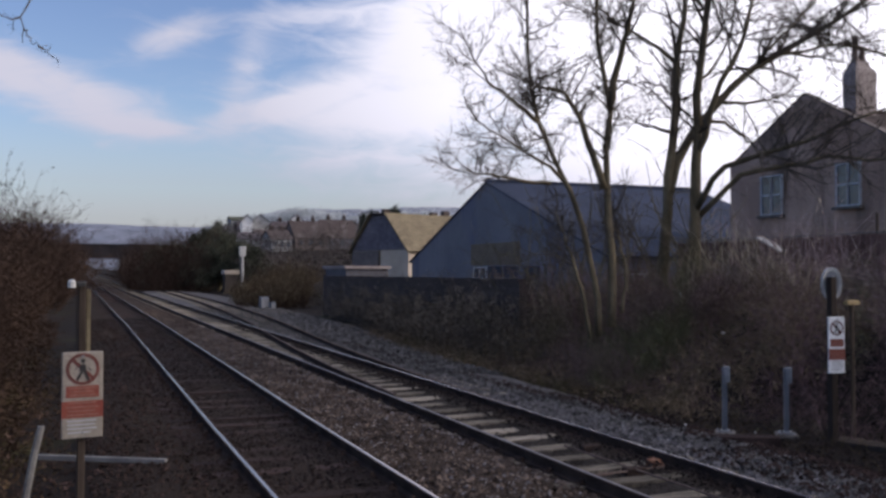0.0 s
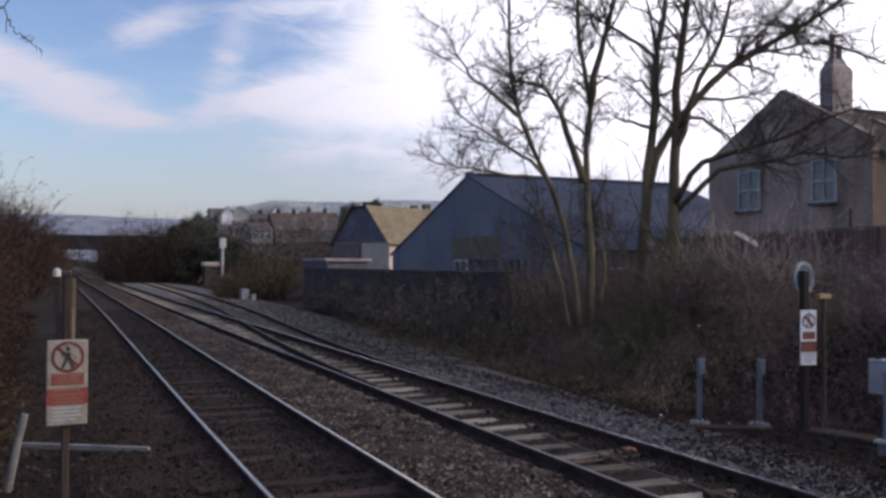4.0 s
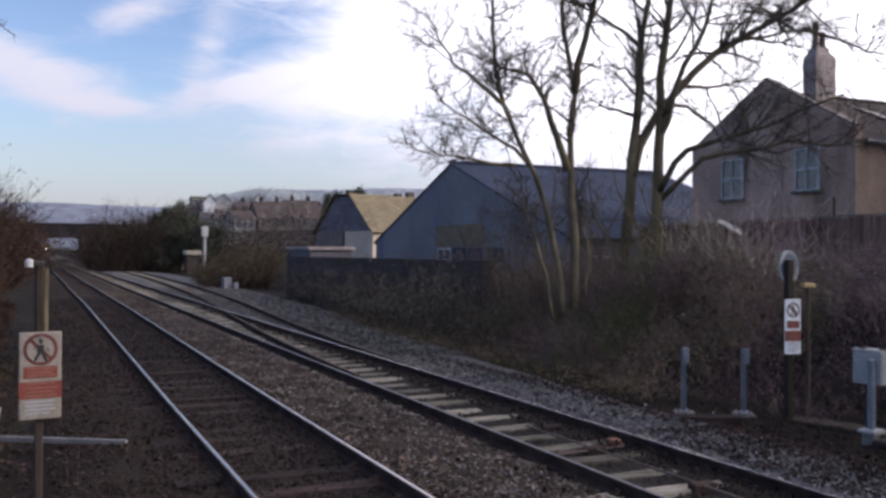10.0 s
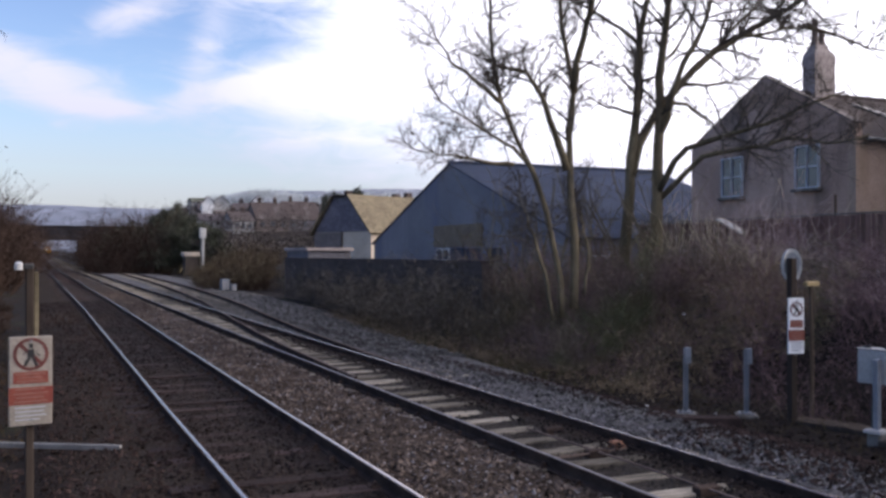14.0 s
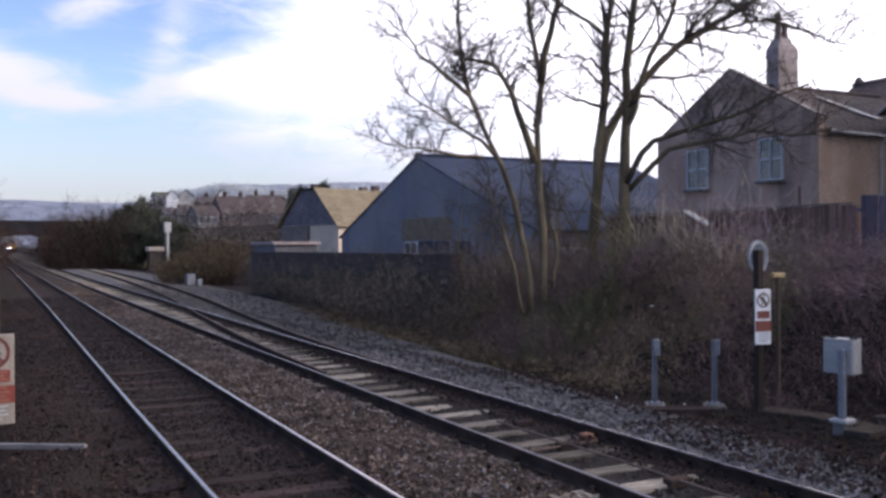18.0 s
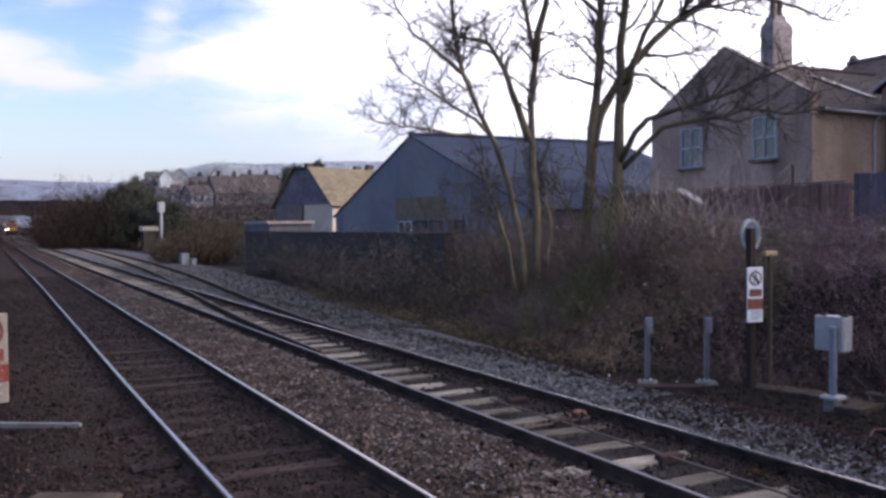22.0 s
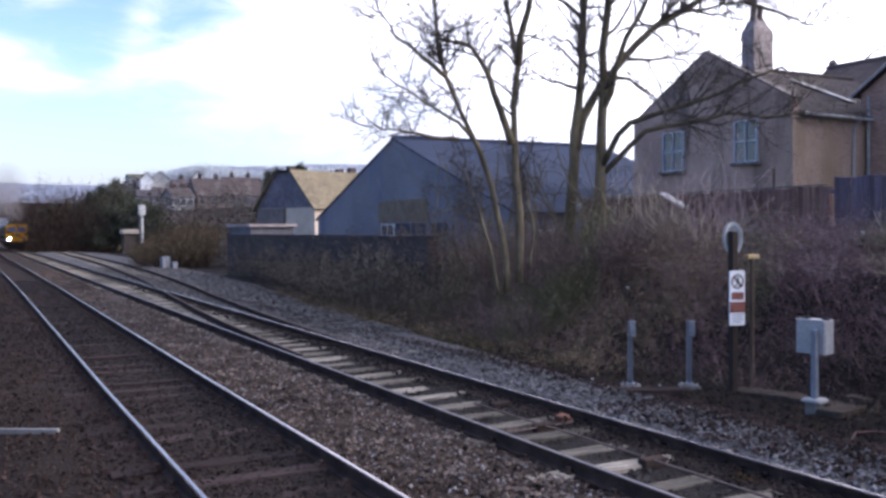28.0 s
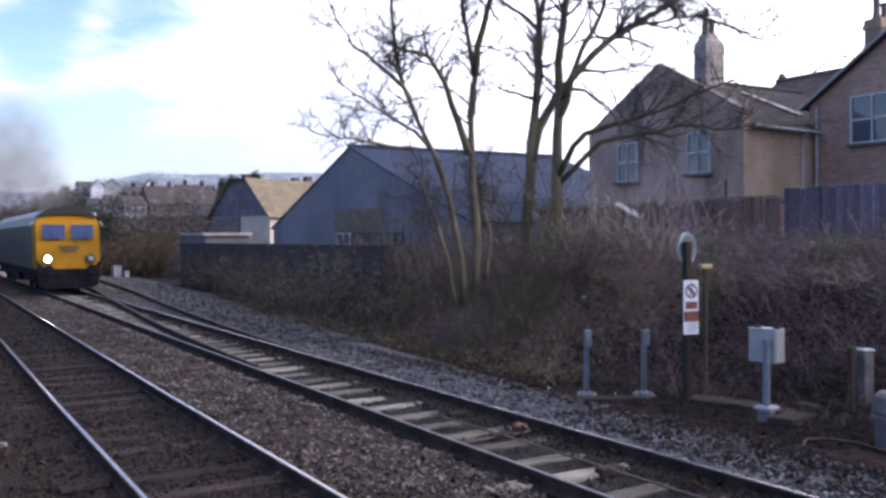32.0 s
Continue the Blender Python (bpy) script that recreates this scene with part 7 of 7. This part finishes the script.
def build_loco():
    th = thing("diesel_locomotive", "yellow-fronted diesel locomotive with headlight on", "train")
    ln, hw = 21.3, 1.32
    prof = [(-hw, 1.05), (-hw, 2.95), (-1.16, 3.3), (-0.8, 3.58), (0, 3.72), (0.8, 3.58), (1.16, 3.3), (hw, 2.95), (hw, 1.05)]

    def cab(y0, y1, sgn):
        b = Build()
        lean = [0.0 if z < 2.2 else (z - 2.2) * 0.42 for _, z in prof]
        v = [(x * (0.97 if z < 3.2 else 1), y0 + sgn * l, z) for (x, z), l in zip(prof, lean)] + [(x, y1, z) for x, z in prof]
        n = len(prof)
        b.add(v, [(0, 1, 7, 8), (1, 2, 6, 7), (2, 3, 4, 5, 6), tuple(range(n, 2 * n))] + [(i, (i + 1) % n, n + (i + 1) % n, n + i) for i in range(n)])
        return b
    front = part("cab_front", cab(0.0, 1.3, 1), M_LOCO_YELLOW, th, "bright yellow cab front")
    part("cab_rear", cab(ln, ln - 1.3, -1), M_LOCO_YELLOW, th)
    b = Build()
    b.prism([(x, z) for x, z in prof], "y", 1.303, ln - 1.303)
    part("body_side", b, M_LOCO_GREEN, th, "dark green body side")
    b = Build()
    b.prism([(-1.2, 3.28), (-0.83, 3.6), (0, 3.745), (0.83, 3.6), (1.2, 3.28)], "y", 1.5, ln - 1.5)
    part("roof", b, M_LOCO_ROOF, th, "dusty grey roof")
    b = Build()
    b.prism([(-1.19, 3.22), (-1.17, 3.34), (-0.83, 3.62), (0, 3.78), (0.83, 3.62), (1.17, 3.34), (1.19, 3.22), (0.8, 3.36), (0, 3.42), (-0.8, 3.36)], "y", 0.34, 1.5)
    part("cab_roof", b, M_BLACK, th, "black cab roof edge")
    for s in (-1, 1):
        w = Build()
        x0, x1 = (0.12, 1.02) if s > 0 else (-1.02, -0.12)
        w.add([(x0, 0.07, 2.34), (x1, 0.07, 2.34), (x1, 0.315, 2.95), (x0, 0.315, 2.95), (x0, 0.12, 2.34), (x1, 0.12, 2.34), (x1, 0.36, 2.95), (x0, 0.36, 2.95)], [(0, 1, 2, 3), (4, 7, 6, 5), (0, 4, 5, 1), (1, 5, 6, 2), (2, 6, 7, 3), (3, 7, 4, 0)])
        win = part("windscreen", w, M_CAB_GLASS, front, "dark blue windscreen")
        t = Build()
        t.tube([((x0 + x1) / 2, 0.05, 2.33), ((x0 + x1) / 2 + 0.2 * s, 0.17, 2.68)], 0.015, 5)
        part("wiper", t, M_BLACK, win)
        l = Build()
        l.lathe([(0.12, 0), (0.12, 0.03), (0.1, 0.05)], 0, 0, 20)
        part("headlight" if s < 0 else "marker_light", l, M_LAMP if s < 0 else M_WHITE_DIRTY, front, "lit white headlight" if s < 0 else "", Matrix.Translation((0.86 * s, -0.05, 1.47)) @ pose(0, 0, 0, 90))
        bz = Build()
        bz.lathe([(0.2, 0), (0.2, 0.05), (0.18, 0.06)], 0, 0, 20)
        part("lamp_housing", bz, M_BLACK, front, "", Matrix.Translation((0.86 * s, -0.005, 1.47)) @ pose(0, 0, 0, 90))
        bf = Build()
        bf.lathe([(0.11, 0), (0.11, 0.35), (0.24, 0.37), (0.24, 0.43), (0.2, 0.45)], 0, 0, 16)
        part("buffer", bf, M_LOCO_DARK, th, "", Matrix.Translation((0.87 * s, 0.02, 0.98)) @ pose(0, 0, 0, 90))
        m = Build()
        m.tube([(1.35 * s, 0.6, 3.1), (1.5 * s, 0.55, 2.9)], 0.03, 5)
        part("mirror", m, M_WHITE_DIRTY, front)
    b = Build()
    for i in range(3):
        b.box(-0.42 + i * 0.06, 0.42 - i * 0.06, -0.012, 0.0, 1.98 - i * 0.1, 2.03 - i * 0.1)
    part("badge_bars", b, M_LOCO_GREEN, front, "dark lettering bars")
    b = Build()
    b.prism([(-1.29, 1.42), (-1.05, 1.16), (-0.8, 1.05), (0.8, 1.05), (1.05, 1.16), (1.29, 1.42), (1.2, 0.35), (0.9, 0.2), (-0.9, 0.2), (-1.2, 0.35)], "y", -0.03, 0.4)
    part("snowplough", b, M_LOCO_DARK, th, "black front skirt")
    b = Build()
    b.box(-1.25, 1.25, 0.4, ln - 0.4, 0.75, 1.045)
    b.box(-1.2, 1.2, 7.8, 13.2, 0.3, 0.75)
    part("underframe", b, M_LOCO_DARK, th)
    wheel = Build()
    wheel.lathe([(0.2, -0.07), (0.5, -0.07), (0.53, -0.05), (0.53, 0.06), (0.2, 0.07)], 0, 0, 20)
    wm = wheel.mesh("wheel", M_LOCO_DARK)
    for y0 in (2.6, 14.6):
        b = Build()
        for s in (-1.1, 1.0):
            b.cham(s, s + 0.1, y0 - 0.5, y0 + 4.6, 0.45, 0.8, 0.03)
        bg = part("bogie", b, M_LOCO_DARK, th)
        for k in range(3):
            for s in (-0.75, 0.75):
                part("wheel", wm, None, bg, "", Matrix.Translation((s, y0 + 2.05 * k, 0.53)) @ pose(0, 0, 0, 0, 90, 0))
    for s in (-1, 1):
        b = Build()
        for i in range(9):
            b.box(s * 1.322 - 0.012, s * 1.322 + 0.012, 4 + i * 1.5, 5.2 + i * 1.5, 1.5, 2.8)
        part("body_grilles", b, M_LOCO_GREEN, th)
    return th


loco = build_loco()


def build_smoke():
    """A thin drifting exhaust haze: a few bowed puffs that thin out towards their rims."""
    m = bpy.data.materials.new("thin_exhaust_haze")
    m.use_nodes = True
    nt = m.node_tree
    nt.nodes.clear()
    N, L = nt.nodes.new, nt.links.new
    out, mix, clear, grey = N("ShaderNodeOutputMaterial"), N("ShaderNodeMixShader"), N("ShaderNodeBsdfTransparent"), N("ShaderNodeBsdfDiffuse")
    grey.inputs["Color"].default_value = (0.22, 0.2, 0.2, 1)
    co, grad, soft, blot, mul = N("ShaderNodeTexCoord"), N("ShaderNodeTexGradient"), N("ShaderNodeMapRange"), N("ShaderNodeTexNoise"), N("ShaderNodeMath")
    grad.gradient_type = "SPHERICAL"
    soft.interpolation_type = "SMOOTHSTEP"
    soft.inputs["From Max"].default_value, soft.inputs["To Max"].default_value = 0.75, 0.75
    blot.inputs["Scale"].default_value, blot.inputs["Detail"].default_value = 1.6, 3.0
    mul.operation = "MULTIPLY"
    L(co.outputs["Object"], grad.inputs["Vector"])
    L(co.outputs["Object"], blot.inputs["Vector"])
    L(grad.outputs["Fac"], soft.inputs["Value"])
    L(soft.outputs["Result"], mul.inputs[0])
    L(blot.outputs["Fac"], mul.inputs[1])
    L(mul.outputs[0], mix.inputs["Fac"])
    L(clear.outputs[0], mix.inputs[1])
    L(grey.outputs[0], mix.inputs[2])
    L(mix.outputs[0], out.inputs["Surface"])
    th = thing("exhaust_smoke", "thin grey exhaust haze drifting above the locomotive", "smoke", None, "", "stuff")
    b = Build()
    n = 24
    v, f = [(0, -0.12, 0)], []
    for k, r in enumerate((0.35, 0.7, 1.0)):
        v += [(r * math.cos(2 * math.pi * i / n), -0.12 * (1 - r * r), r * math.sin(2 * math.pi * i / n)) for i in range(n)]
    f = [(0, 1 + i, 1 + (i + 1) % n) for i in range(n)]
    for k in range(2):
        f += [(1 + k * n + i, 1 + (k + 1) * n + i, 1 + (k + 1) * n + (i + 1) % n, 1 + k * n + (i + 1) % n) for i in range(n)]
    b.add(v, f)
    me = b.mesh("smoke_puff", m)
    for x, y, z, s in ((0.2, 7.5, 4.6, 1.5), (-0.5, 12.0, 5.6, 2.4), (-0.2, 17.0, 7.2, 3.4), (-1.8, 20.0, 5.6, 3.0), (-0.8, 23.0, 9.2, 4.4)):
        part("smoke_puff", me, None, th, "", Matrix.Translation((x, y, z)) @ Matrix.Diagonal((s, s, s, 1.0)))
    return th


smoke = build_smoke()
LOCO_X = (FAR_L + FAR_R) / 2


def motions():
    rows = []
    for t, y in ((0, 744), (6, 612), (13, 458), (19, 326), (23, 238), (25, 194), (28, 127.8), (29, 105.4), (30, 83.9), (31, 62.0), (32, 41.9)):
        rows.append((t, pose(LOCO_X, y, float(rise(y)), 0.4 if y > 160 else 0.0)))
    walk(loco, rows)
    walk(smoke, rows)


motions()
